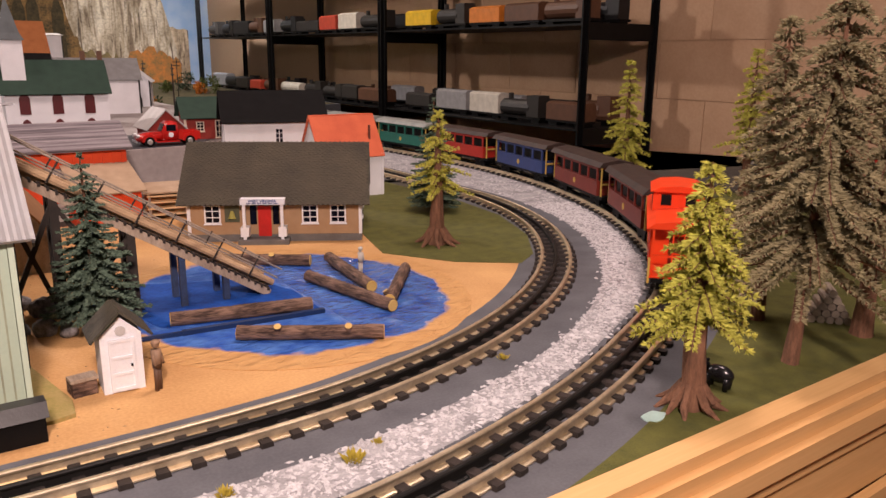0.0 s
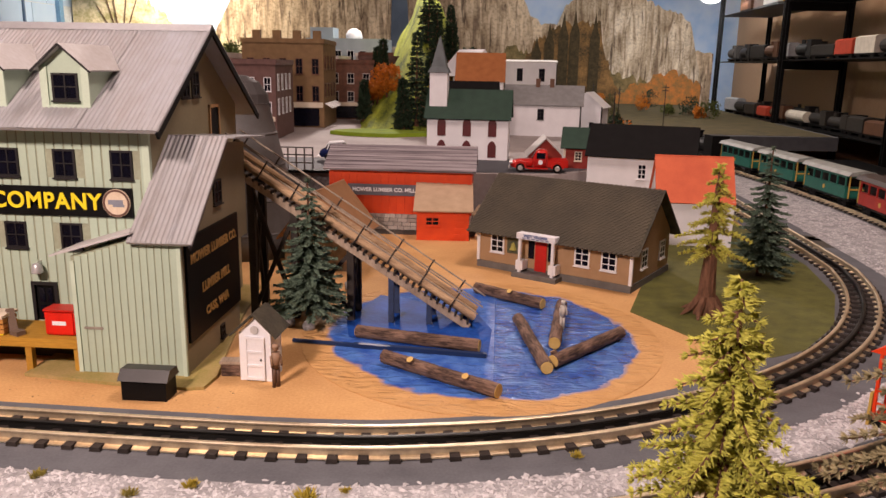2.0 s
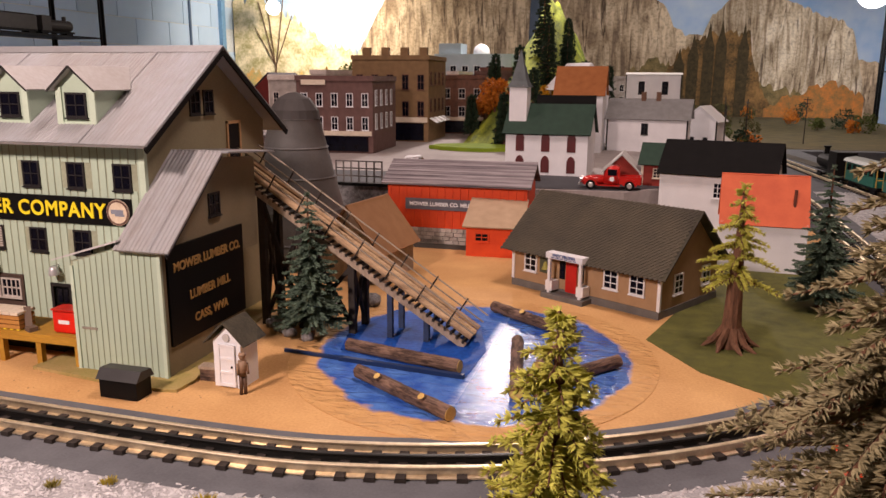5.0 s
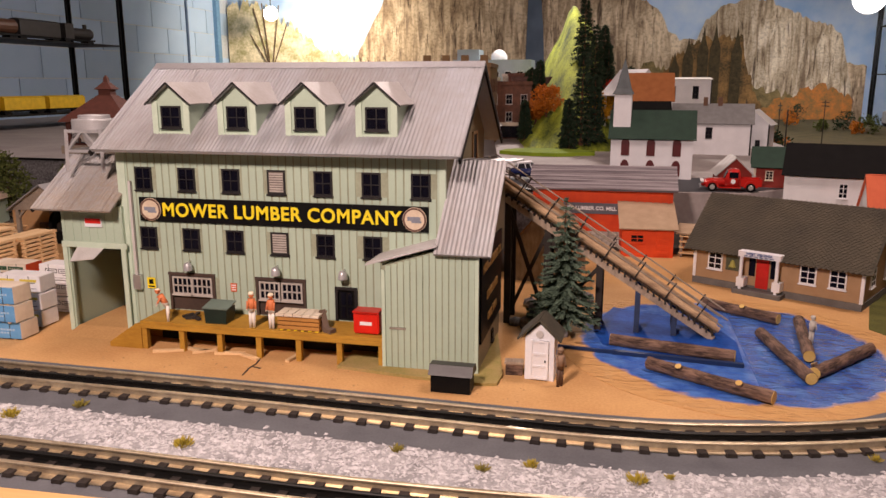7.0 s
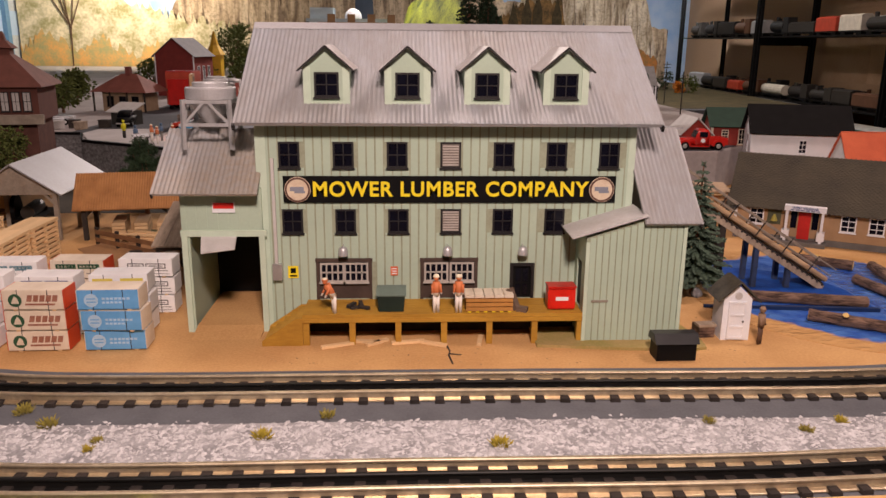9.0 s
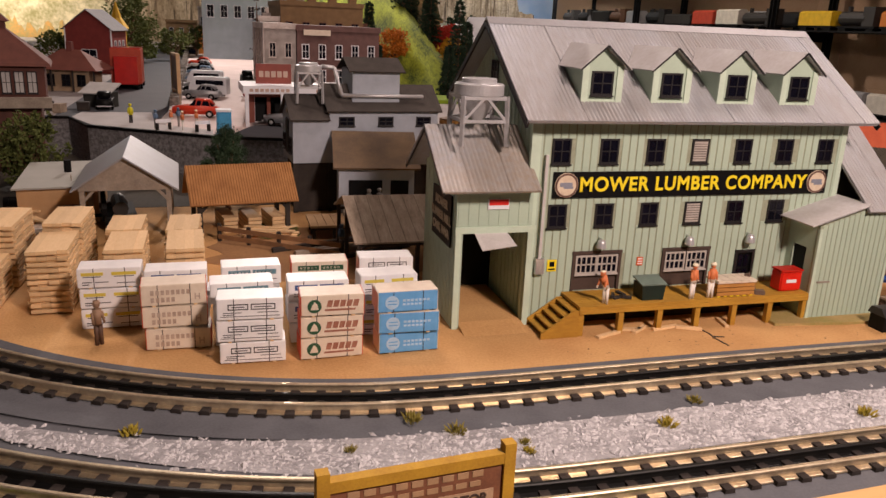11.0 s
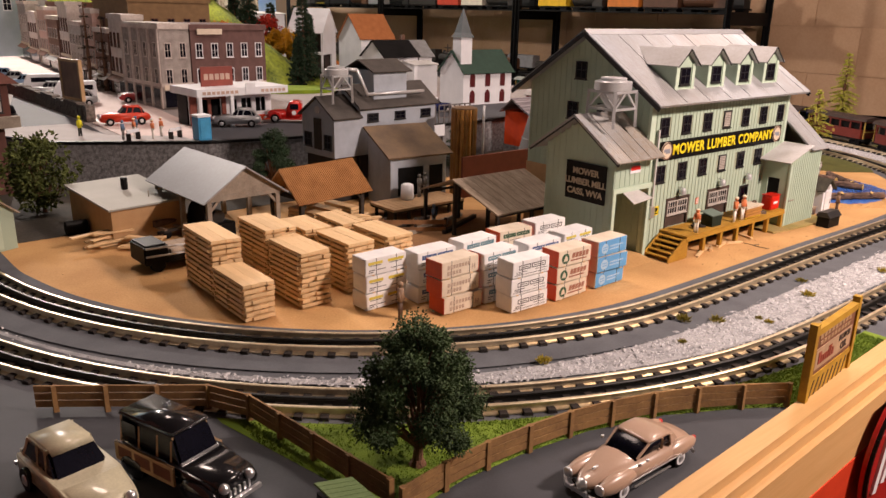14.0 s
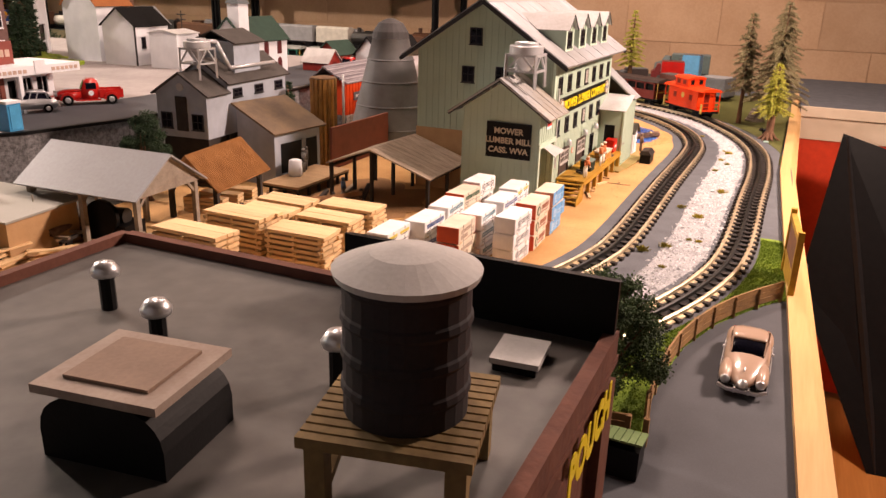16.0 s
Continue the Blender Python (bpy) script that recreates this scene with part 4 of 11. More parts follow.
for x in (-31.35, -2.45):
    bm = B()
    rod(bm, (x, MY0 - 0.25, 14.02), (x, MY0 - 0.36, 14.02), 1.22, 1.22, 28)
    d = part("roundel", bm, mat("roundel_cream", (0.70, 0.62, 0.48), (0.56, 0.44, 0.32), 0.6, scale=120), sign, "round tan emblem with a dark rim")
    rim = B()
    loops = [[rim.verts.new((x + r * math.cos(k * math.tau / 28), MY0 - q, 14.02 + r * math.sin(k * math.tau / 28))) for k in range(28)] for r, q in ((1.0, 0.36), (1.0, 0.40), (1.18, 0.40), (1.18, 0.36))]
    for i in range(4):
        for k in range(28):
            rim.faces.new((loops[i][k], loops[i][(k + 1) % 28], loops[(i + 1) % 4][(k + 1) % 28], loops[(i + 1) % 4][k]))
    part("emblem_ring", rim, mat("emblem_brown", (0.15, 0.08, 0.06), None, 0.6), d)
    bm = B()
    box(bm, x - 0.7, x + 0.6, MY0 - 0.4, MY0 - 0.36, 13.9, 14.3)
    box(bm, x - 0.3, x + 0.7, MY0 - 0.4, MY0 - 0.36, 13.7, 13.9)
    part("emblem_shape", bm, mat("emblem_grey", (0.25, 0.27, 0.33), None, 0.6), d)

# loading doors
for a, b in DOORS:
    d = part("double_door", box(B(), a, b, MY0 + 0.1, MY0 + 0.4, 3.1, 6.9), BROWNDOOR, mill, "brown double loading door with glazed tops")
    bm = B()
    for u0, u1, c, e in ((a - 0.35, b + 0.35, 6.9, 7.25), (a - 0.3, a, 3.1, 6.9), (b, b + 0.3, 3.1, 6.9)):
        box(bm, u0, u1, MY0 - 0.2, MY0 + 0.2, c, e)
    part("door_frame", bm, BROWNDOOR, d)
    for c in (a + 1.25, b - 1.25):
        window(d, c, MY0 + 0.02, 4.85, 6.8, 2.35, "y", DARKWIN, False, PALEFRAME, 2, 0.2)
        bm = B()
        for k in (-0.55, 0, 0.55):
            box(bm, c + k - 0.07, c + k + 0.07, MY0 - 0.14, MY0 + 0.12, 5.0, 6.65)
        box(bm, c - 1.0, c + 1.0, MY0 - 0.14, MY0 + 0.12, 5.75, 5.9)
        part("glazing_bar", bm, PALEFRAME, d)
d = part("small_door", box(B(), -10.7, -8.9, MY0 + 0.1, MY0 + 0.3, 3.1, 6.4), BLACKPAINT, mill, "narrow black panelled door")
bm = B()
for u0, u1, c, e in ((-11.0, -8.6, 6.4, 6.7), (-11.0, -10.7, 3.1, 6.4), (-8.9, -8.6, 3.1, 6.4)):
    box(bm, u0, u1, MY0 - 0.2, MY0 + 0.2, c, e)
part("door_frame", bm, WINFRAME, d)
bm = B()
for c, e in ((3.4, 4.5), (4.8, 6.1)):
    for u in (-10.4, -9.7):
        box(bm, u, u + 0.5, MY0 + 0.02, MY0 + 0.12, c, e)
part("door_panel", bm, DARKWIN, d)
for x in (-27.2, -17.2, -9.9):
    bm = B()
    turned(bm, [(0.08, 8.6), (0.34, 8.5), (0.44, 8.25), (0.5, 7.75), (0.5, 7.7), (0.38, 7.7)], 12, x, MY0 - 0.75)
    lamp = part("wall_lamp", bm, TANKPAINT, mill, "small pale grey gooseneck lamp", True)
    bm = B()
    bar(bm, (x, MY0, 8.6), (x, MY0 - 0.75, 8.55), 0.12)
    part("lamp_arm", bm, SILVER, lamp)
part("notice", box(B(), -22.7, -22.0, MY0 - 0.14, MY0 - 0.08, 5.5, 6.4), mat("orange_notice", (0.75, 0.16, 0.05), None, 0.6), mill, "small orange notice")
bm = B()
for k in range(3):
    box(bm, -22.6, -22.1, MY0 - 0.17, MY0 - 0.14, 5.65 + k * 0.25, 5.75 + k * 0.25)
part("notice_line", bm, WHITE, mill)
meter = part("meter_box", box(B(), -34.0, -33.1, MY0 - 0.6, MY0 - 0.1, 5.2, 6.8), SILVER, mill, "grey meter box with a conduit")
bm = B()
bar(bm, (-33.6, MY0 - 0.35, 6.8), (-33.6, MY0 - 0.35, 17.0), 0.28)
part("conduit", bm, LIGHTGREY, meter)
part("warning_plate", box(B(), -32.6, -31.6, MY0 - 0.14, MY0 - 0.08, 5.3, 6.5), YELLOW, mill, "yellow warning plate")
bm = B()
box(bm, -32.35, -31.85, MY0 - 0.17, MY0 - 0.14, 5.8, 6.3)
box(bm, -32.45, -31.75, MY0 - 0.17, MY0 - 0.14, 5.45, 5.6)
part("warning_mark", bm, BLACKPAINT, mill)

# dormers
for cx in (-28.4, -21.0, -13.65, -6.3):
    w, yf, zt, zp = 2.05, 57.2, 25.3, 26.95
    yb = EAVE_Y + (zt - EAVE_Z) * 1.5
    bm = B()
    wall_with_holes(bm, cx - w, cx + w, 21.7, zt, [(cx - 1.1, cx + 1.1, 22.55, 24.8)], yf, yf + 0.3, "y")
    dormer = part("dormer", bm, MINT, mill, "gabled roof dormer with a dark window")
    bm = B()
    prism(bm, [(cx - w, zt), (cx + w, zt), (cx, zp)], yf, yf + 0.3, "y")
    part("gable", bm, MINT, dormer)
    for s in (-1, 1):
        bm = B()
        prism(bm, [(yf + 0.3, 21.9), (yf + 0.3, zt), (yb + 0.6, zt)], cx + s * w - (0.25 if s > 0 else 0), cx + s * w + (0 if s > 0 else 0.25), "x")
        part("cheek", bm, MINT, dormer)
    slope = (zp - zt) / w
    ov, fo = 0.62, 0.7
    for s in (-1, 1):
        bm = B()
        lowz = zt - slope * ov
        yl = EAVE_Y + (lowz - EAVE_Z) * 1.5
        yr = EAVE_Y + (zp + 0.25 - EAVE_Z) * 1.5
        p = [(cx + s * (w + ov), yf - fo, lowz + 0.25), (cx, yf - fo, zp + 0.25), (cx, yr, zp + 0.25), (cx + s * (w + ov), yl, lowz + 0.25)]
        slab(bm, p, -0.14 if s > 0 else 0.14)
        part("dormer_roof", bm, PALETIN, dormer)
        bm = B()
        bar(bm, (cx + s * (w + ov - 0.1), yf - fo + 0.02, lowz + 0.1), (cx, yf - fo + 0.02, zp + 0.16), 0.1, 0.17)
        part("dormer_barge", bm, WINFRAME, dormer)
    bm = B()
    for s in (-1, 1):
        box(bm, cx + s * (w - 0.26) - 0.32, cx + s * (w - 0.26) + 0.32, yf - 0.15, yf + 0.05, 21.3, zt)
    box(bm, cx - w, cx + w, yf - 0.12, yf + 0.02, 21.75, 22.15)
    part("corner_trim", bm, MINTDARK, dormer)
    window(dormer, cx, yf, 22.55, 24.8, 2.25)

# front shed and right annex
shed = part("front_shed", wall_with_holes(B(), -4.6, 4.6, 0, 9.8, [], 52.6, 53.0, "y"), GROOVE, mill, "mint green projecting shed")
bm = B()
prism(bm, [(-4.6, 9.8), (4.6, 9.8), (4.6, 11.9), (0.5, 11.9), (-4.6, 10.3)], 52.6, 53.0, "y")
part("shed_gable", bm, GROOVE, shed)
bm = B()
x = -4.25
while x < 4.3:
    box(bm, x, x + 0.5, 52.54, 52.62, 0, min(11.8, 10.3 + (x + 4.6) * 0.314) - 0.1)
    x += 0.62
tagged(part("shed_siding", bm, MINT, shed), kind="stuff")
for x in (-4.6, 4.4):
    part("shed_corner", box(B(), x - 0.05, x + 0.3, 52.45, 52.75, 0, 9.9 if x < 0 else 11.8), MINTDARK, shed)
part("shed_side", wall_with_holes(B(), 53.0, 57.0, 0, 10.2, [(54.0, 55.9, 3.1, 7.6)], -4.6, -4.2, "x"), MINT, shed)
part("side_door", box(B(), -4.45, -4.3, 54.0, 55.9, 3.1, 7.6), BLACKPAINT, shed, "dark side door")
bm = B()
slab(bm, [(-6.1, 52.0, 10.45), (0.8, 52.0, 12.55), (0.8, 57.0, 12.55), (-6.1, 57.0, 10.45)], 0.15)
part("shed_roof", bm, PALETIN, shed, "bright bare tin roof")
part("latch", box(B(), -3.9, -2.3, 52.45, 52.55, 4.1, 4.3), GREYFRAME, shed)
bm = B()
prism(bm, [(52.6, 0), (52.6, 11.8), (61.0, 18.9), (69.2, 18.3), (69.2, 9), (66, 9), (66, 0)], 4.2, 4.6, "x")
# Same darkened brown on this east face in place of shaded mint.
annex = part("right_annex", bm, mat("annex_shaded_wall", (0.27, 0.23, 0.15), (0.19, 0.16, 0.10), 0.75, scale=20, bump=0.15), mill, "side annex below the log chute, shaded drab brown in its colour")
part("annex_back", box(B(), 0.5, 4.2, 65.6, 66.0, 0, 9), WEATHERED, annex)
tin_roof(annex, 0.55, 5.9, 51.9, 11.75, 61.2, 19.5, 0.2, TINRIB, 2.6)
bm = B()
slab(bm, [(0.55, 61.1, 19.5), (6.6, 61.1, 19.5), (6.6, 70.0, 18.9), (0.55, 70.0, 18.9)], 0.15)
part("annex_top_roof", bm, TIN, annex)
bm = B()
bar(bm, (5.75, 51.9, 11.4), (5.75, 61.2, 19.15), 0.15, 0.35)
part("annex_barge", bm, WINFRAME, annex)
board = part("side_sign", box(B(), 4.62, 4.85, 53.3, 65.8, 2.9, 11.8), BLACKPAINT, annex, "black side sign with tan lettering")
for z, words, size in ((9.9, "MOWER LUMBER CO.", 1.15), (6.9, "LUMBER MILL", 1.15), (4.6, "CASS, WVA", 1.1)):
    text("lettering", words, size, mat("tan_letters", (0.44, 0.27, 0.09), None, 0.6), board, pose(4.88 * S, 59.6 * S, z * S, 90, 0, 90), "", 0.03)
window(annex, 61.3, 4.6, 13.4, 15.6, 1.9, "x")
window(annex, 61.0, 4.6, 0.8, 2.0, 1.0, "x")
for y in (65.4, 67.8):
    window(mill, y, MX1, 22.6, 25.0, 1.8, "x")
part("hatch", box(B(), MX1 - 0.05, MX1 + 0.12, 71.2, 73.4, 17.4, 21.4), BLACKPAINT, mill, "dark log hatch under the gable")
bm = B()
for a, b, c, d in ((70.9, 71.2, 17.2, 21.7), (73.4, 73.7, 17.2, 21.7), (70.9, 73.7, 21.4, 21.7)):
    box(bm, MX1, MX1 + 0.2, a, b, c, d)
part("hatch_frame", bm, PLYWOOD, mill)
for y, z in ((69.5, 22.6), (65.2, 17.2), (70.6, 17.0)):
    window(mill, y, MX0, z, z + 2.4, 2.0, "X")

# left annex with the drive-through
AX0, AX1, AY0, AY1 = -42.3, -34.75, 56.5, 68.0
left = part("left_annex", wall_with_holes(B(), AX0, AX1, 0, 14.2, [(-41.6, -35.1, 0, 9.6)], AY0, AY0 + 0.4, "y"), MINT, mill, "mint green drive-in annex with stained tin roof")
bm = B()
x = AX0 + 0.3
while x < AX1:
    box(bm, x - 0.14, x + 0.14, AY0 - 0.06, AY0 + 0.02, 10.3, 14.2)
    x += 1.0
y = AY0 + 0.4
while y < AY1:
    zt = 14.0 + (5.0 - abs(y - 62) * 0.667)
    box(bm, AX0 - 0.05, AX0 + 0.02, y - 0.12, y + 0.12, 0, min(zt, 18.6))
    y += 1.0
tagged(part("annex_siding", bm, MINT, left), kind="stuff")
bm = B()
prism(bm, [(AY0 + 0.4, 0), (AY0 + 0.4, 14.6), (62, 18.5), (AY1, 14.6), (AY1, 0)], AX0, AX0 + 0.4, "x")
part("annex_side", bm, MINT, left)
# Rear wall is black: the dark of the drive-in put into its colour.
part("annex_dark_rear", box(B(), AX0 + 0.4, AX1, AY1 - 0.4, AY1, 0, 14.5), BLACKPAINT, left)
part("lintel", box(B(), AX0 - 0.1, AX1 + 0.4, AY0 - 0.2, AY0, 9.6, 10.2), MINTDARK, left)
for x in (AX0, AX1 - 0.3):
    part("jamb", box(B(), x - 0.05, x + 0.5, AY0 - 0.18, AY0, 0, 9.6), MINTDARK, left)
tin_roof(left, -44.3, -34.75, 54.5, 14.0, 62.05, 19.1, 0.2, TINRUST, 1.9)
tin_roof(left, -44.3, -34.75, 69.5, 14.0, 61.95, 19.1, 0.2, TINRUST, 1.9)
bm = B()
for s in (-1, 1):
    bar(bm, (-44.2, 62 + s * 7.5, 13.75), (-44.2, 62, 18.85), 0.15, 0.4)
part("annex_barge", bm, WINFRAME, left)
bm = B()
slab(bm, [(-40.2, 54.6, 8.4), (-37.0, 54.2, 8.9), (-37.2, 56.3, 9.6), (-40.5, 56.3, 9.6)], 0.08)
part("canvas_flap", bm, LIGHTGREY, left, "hanging pale canvas flap")
plate = part("red_plate", box(B(), -39.3, -37.2, AY0 - 0.16, AY0 - 0.08, 11.9, 12.9), WHITE, left, "small red and white plate")
part("plate_band", box(B(), -39.2, -37.3, AY0 - 0.2, AY0 - 0.16, 12.3, 12.85), REDDOOR, plate)
board = part("mill_sign", box(B(), AX0 - 0.25, AX0 - 0.08, 57.6, 64.2, 7.9, 12.9), BLACKPAINT, left, "black sign with tan lettering")
for z, words in ((11.7, "MOWER"), (10.35, "LUMBER MILL"), (9.0, "CASS, WVA")):
    text("lettering", words, 1.15, mat("pale_letters", (0.55, 0.46, 0.33), None, 0.6), board, pose((AX0 - 0.28) * S, 60.9 * S, z * S, 90, 0, -90), "", 0.03)
part("ramp", prism(B(), [(AY0 - 2.2, 0.0), (AY0 + 0.4, 0.5), (AY1 - 0.5, 0.5), (AY1 - 0.5, 0)], -41.6, -35.1, "x"), SAND, left)


def dust_tank(x, y, z, s, legs, label):
    """A silver hopper tank on a braced four-leg frame."""
    t = thing("dust_tank", x, y, z, 0, label, "tank", "silver tanks")
    bm = B()
    turned(bm, [(0.5, legs - 2.4 * s), (2.2 * s, legs - 0.1), (2.35 * s, legs), (2.35 * s, legs + 0.95 * s), (2.25 * s, legs + 1.05 * s), (1.65 * s, legs + 1.1 * s), (1.65 * s, legs + 1.45 * s), (1.55 * s, legs + 1.5 * s), (1.3 * s, legs + 1.4 * s), (0.2, legs + 1.45 * s)], 44)
    part("drum", bm, TANKPAINT, t)
    r = 2.1 * s
    for a in ((-r, -r), (r, -r), (r, r), (-r, r)):
        bm = B()
        bar(bm, (a[0] * 1.06, a[1] * 1.06, -1.6 if a[1] > 0 else 0), (*a, legs), 0.35 * s)
        part("leg", bm, TANKPAINT, t)
    for zz in (legs - 0.2, legs * 0.5):
        for a, b in (((-r, -r), (r, -r)), ((r, -r), (r, r)), ((r, r), (-r, r)), ((-r, r), (-r, -r))):
            part("crossbar", bar(B(), (*a, zz), (*b, zz), 0.3 * s), TANKPAINT, t)
    for a, b in (((-r, -r), (r, -r)), ((-r, r), (-r, -r))):
        for c in (a, b):
            part("brace", bar(B(), (*c, legs * 0.5), ((a[0] + b[0]) / 2, (a[1] + b[1]) / 2, legs), 0.25 * s), TANKPAINT, t)
    return t


dust_tank(-39.6, 60.0, 17.6, 1.0, 4.6, "silver dust collector tank on a braced frame")

# loading platform
plat = thing("loading_platform", 0, 0, 0, 0, "ochre wooden loading platform with steps", "platform")
for k in range(9):
    part("plank", box(B(), -30.8, -4.65, 52.5 + k * 0.5, 52.96 + k * 0.5, 2.75, 3.05), OCHRE, plat)
part("fascia", box(B(), -30.8, -4.65, 52.42, 52.6, 2.3, 2.74), OCHRE, plat)
for k in range(7):
    x = -30.5 + k * 4.28
    part("post", box(B(), x - 0.28, x + 0.28, 52.6, 53.15, 0, 2.74), OCHRE, plat)
part("back_beam", box(B(), -30.8, -4.7, 56.2, 56.9, 0, 2.7), DARKTIMBER, plat)
for k in range(5):
    part("step", box(B(), -34.4 + k * 0.72, -33.55 + k * 0.72, 52.7, 56.4, 0.42 + k * 0.5, 0.58 + k * 0.5), OCHRE, plat)
for y in (52.5, 56.4):
    bm = B()
    prism(bm, [(-34.6, 0), (-30.8, 0), (-30.8, 2.7), (-31.4, 2.7), (-34.6, 0.5)], y, y + 0.2, "y")
    part("stringer", bm, OCHRE, plat)

# ---- small figures: one plain mesh each ----


def figurine(x, y, z, rz, h, shirt, label, lean=0.0):
    """A painted miniature figure, about h tall, as one plain mesh."""
    bm = B()
    k = h / 4.0
    for s in (-1, 1):
        rod(bm, (s * 0.2 * k, 0, 0), (s * 0.16 * k, 0, 1.9 * k), 0.17 * k, 0.22 * k, 6)
        rod(bm, (s * 0.42 * k, -lean * 0.7, 3.0 * k), (s * 0.46 * k, -0.25 * k - lean, 2.0 * k), 0.13 * k, 0.11 * k, 6)
    rod(bm, (0, 0, 1.8 * k), (0, -lean * 0.8, 3.25 * k), 0.34 * k, 0.40 * k, 8)
    bmesh.ops.create_uvsphere(bm, u_segments=8, v_segments=6, radius=0.3 * k, matrix=pose(0, -lean, 3.65 * k))
    turned(bm, [(0.38 * k, 3.78 * k), (0.3 * k, 3.85 * k), (0.26 * k, 4.0 * k)], 8, 0, -lean)
    me = part("figurine", bm, shirt, None, "", True)
    me.matrix_world = pose(x * S, y * S, z * S, 0, 0, rz)
    return tagged(me, label, "figurine", "painted figurines")


def two_tone(name, low, high, split, cap=None, top=0.0):
    """Paint that changes at a height above the figure's feet, in centimetres."""
    m = mat(name, high, None, 0.6, bump=0.05)
    nt = m.node_tree
    N, L = nt.nodes, nt.links
    tc, sx, gt, mx = N.new("ShaderNodeTexCoord"), N.new("ShaderNodeSeparateXYZ"), N.new("ShaderNodeMath"), N.new("ShaderNodeMix")
    gt.operation = "GREATER_THAN"
    gt.inputs[1].default_value = split * S
    mx.data_type = "RGBA"
    mx.inputs["A"].default_value = (*low, 1)
    L.new(tc.outputs["Object"], sx.inputs[0])
    L.new(sx.outputs["Z"], gt.inputs[0])
    L.new(gt.outputs[0], mx.inputs["Factor"])
    old = N["Principled BSDF"].inputs["Base Color"].links[0].from_socket
    L.new(old, mx.inputs["B"])
    out = mx.outputs["Result"]
    if cap:
        g2, m2 = N.new("ShaderNodeMath"), N.new("ShaderNodeMix")
        g2.operation = "GREATER_THAN"
        g2.inputs[1].default_value = top * S
        m2.data_type = "RGBA"
        m2.inputs["B"].default_value = (*cap, 1)
        L.new(sx.outputs["Z"], g2.inputs[0])
        L.new(g2.outputs[0], m2.inputs["Factor"])
        L.new(out, m2.inputs["A"])
        out = m2.outputs["Result"]
    L.new(out, N["Principled BSDF"].inputs["Base Color"])
    return m


PAINTER = two_tone("orange_over_white", (0.78, 0.74, 0.68), (0.72, 0.22, 0.08), 2.0, (0.80, 0.72, 0.55), 3.42)
BROWNMAN = two_tone("tan_over_brown", (0.10, 0.055, 0.035), (0.30, 0.19, 0.12), 2.0)
BLUEMAN = two_tone("blue_over_grey", (0.20, 0.19, 0.18), (0.10, 0.17, 0.28), 2.0)
GREYMAN = mat("pewter_paint", (0.24, 0.23, 0.21), (0.12, 0.115, 0.11), 0.6)
HIVIS = two_tone("yellow_over_black", (0.03, 0.03, 0.03), (0.75, 0.70, 0.02), 1.6)

figurine(-27.9, 53.1, 3.05, -60, 3.5, PAINTER, "stooping figurine in orange shirt and white trousers", 0.85)
figurine(-18.4, 53.0, 3.05, 15, 3.7, PAINTER, "standing figurine in orange shirt and white trousers")
figurine(-16.3, 53.0, 3.05, -10, 3.7, PAINTER, "second figurine in orange shirt and white trousers")
figurine(-74.1, 58.3, 0, 30, 4.1, BROWNMAN, "brown painted figurine beside the lumber bundles")
figurine(12.4, 51.9, 0, 40, 3.7, BROWNMAN, "brown painted figurine beside the white outhouse")
figurine(-49.0, 84.0, 0, 0, 3.6, BLUEMAN, "figurine in blue jacket in the yard")
figurine(36.8, 66.6, 0.9, 20, 3.0, mat("pale_paint", (0.55, 0.52, 0.47), None, 0.6), "pale painted figurine standing on a log")

# ---- goods on the platform ----
crate = thing("slatted_crate", -13.4, 53.75, 3.05, 0, "orange wooden slatted crate with pale lids", "crate")
for k in range(3):
    part("slat", box(B(), -2.2, 2.2, -0.95, 0.95, 0.15 + k * 0.45, 0.5 + k * 0.45), mat("orange_plank", (0.50, 0.24, 0.06), None, 0.7), crate)
for k in range(5):
    part("lid", box(B(), -2.3 + k * 0.92, -1.45 + k * 0.92, -1.1, 1.1, 1.5, 1.75), CREAMWRAP, crate)
for k in range(6):
    part("foot", box(B(), -2.0 + k * 0.75, -1.7 + k * 0.75, -0.9, -0.5, 0, 0.15), YELLOW, crate)
bm = B()
bar(bm, (-10.7, 53.4, 3.1), (-11.4, 54.1, 5.0), 0.6, 0.5)
bar(bm, (-10.7, 53.4, 3.25), (-9.8, 53.0, 3.25), 0.8, 0.4)
tagged(part("hand_truck", bm, mat("truck_brown", (0.16, 0.11, 0.08), None, 0.7), None), "brown hand truck leaning on the crate", "hand truck")
green = thing("platform_dumpster", -22.6, 54.1, 3.05, 0, "dark green dumpster on the platform", "dumpster")
bm = B()
prism(bm, [(-1.15, 0), (1.15, 0), (1.3, 1.6), (-1.3, 1.6)], -0.9, 0.9, "y")
part("bin", bm, mat("dumpster_green", (0.010, 0.024, 0.018), None, 0.5), green)
bm = B()
slab(bm, [(-1.4, -1.0, 1.65), (1.4, -1.0, 1.65), (1.4, 1.0, 2.05), (-1.4, 1.0, 2.05)], 0.12)
part("lid", bm, mat("dumpster_lid", (0.16, 0.22, 0.19), None, 0.5), green)
cooler = thing("drinks_cooler", -6.5, 54.0, 3.05, 0, "bright red drinks cooler with a pale emblem", "cooler")
bm = B()
box(bm, -1.3, 1.3, -0.8, 0.8, 0.1, 2.2)
bmesh.ops.bevel(bm, geom=bm.edges[:], offset=0.12, segments=2, affect="EDGES")
part("body", bm, mat("cooler_red", (0.75, 0.02, 0.01), None, 0.35), cooler)
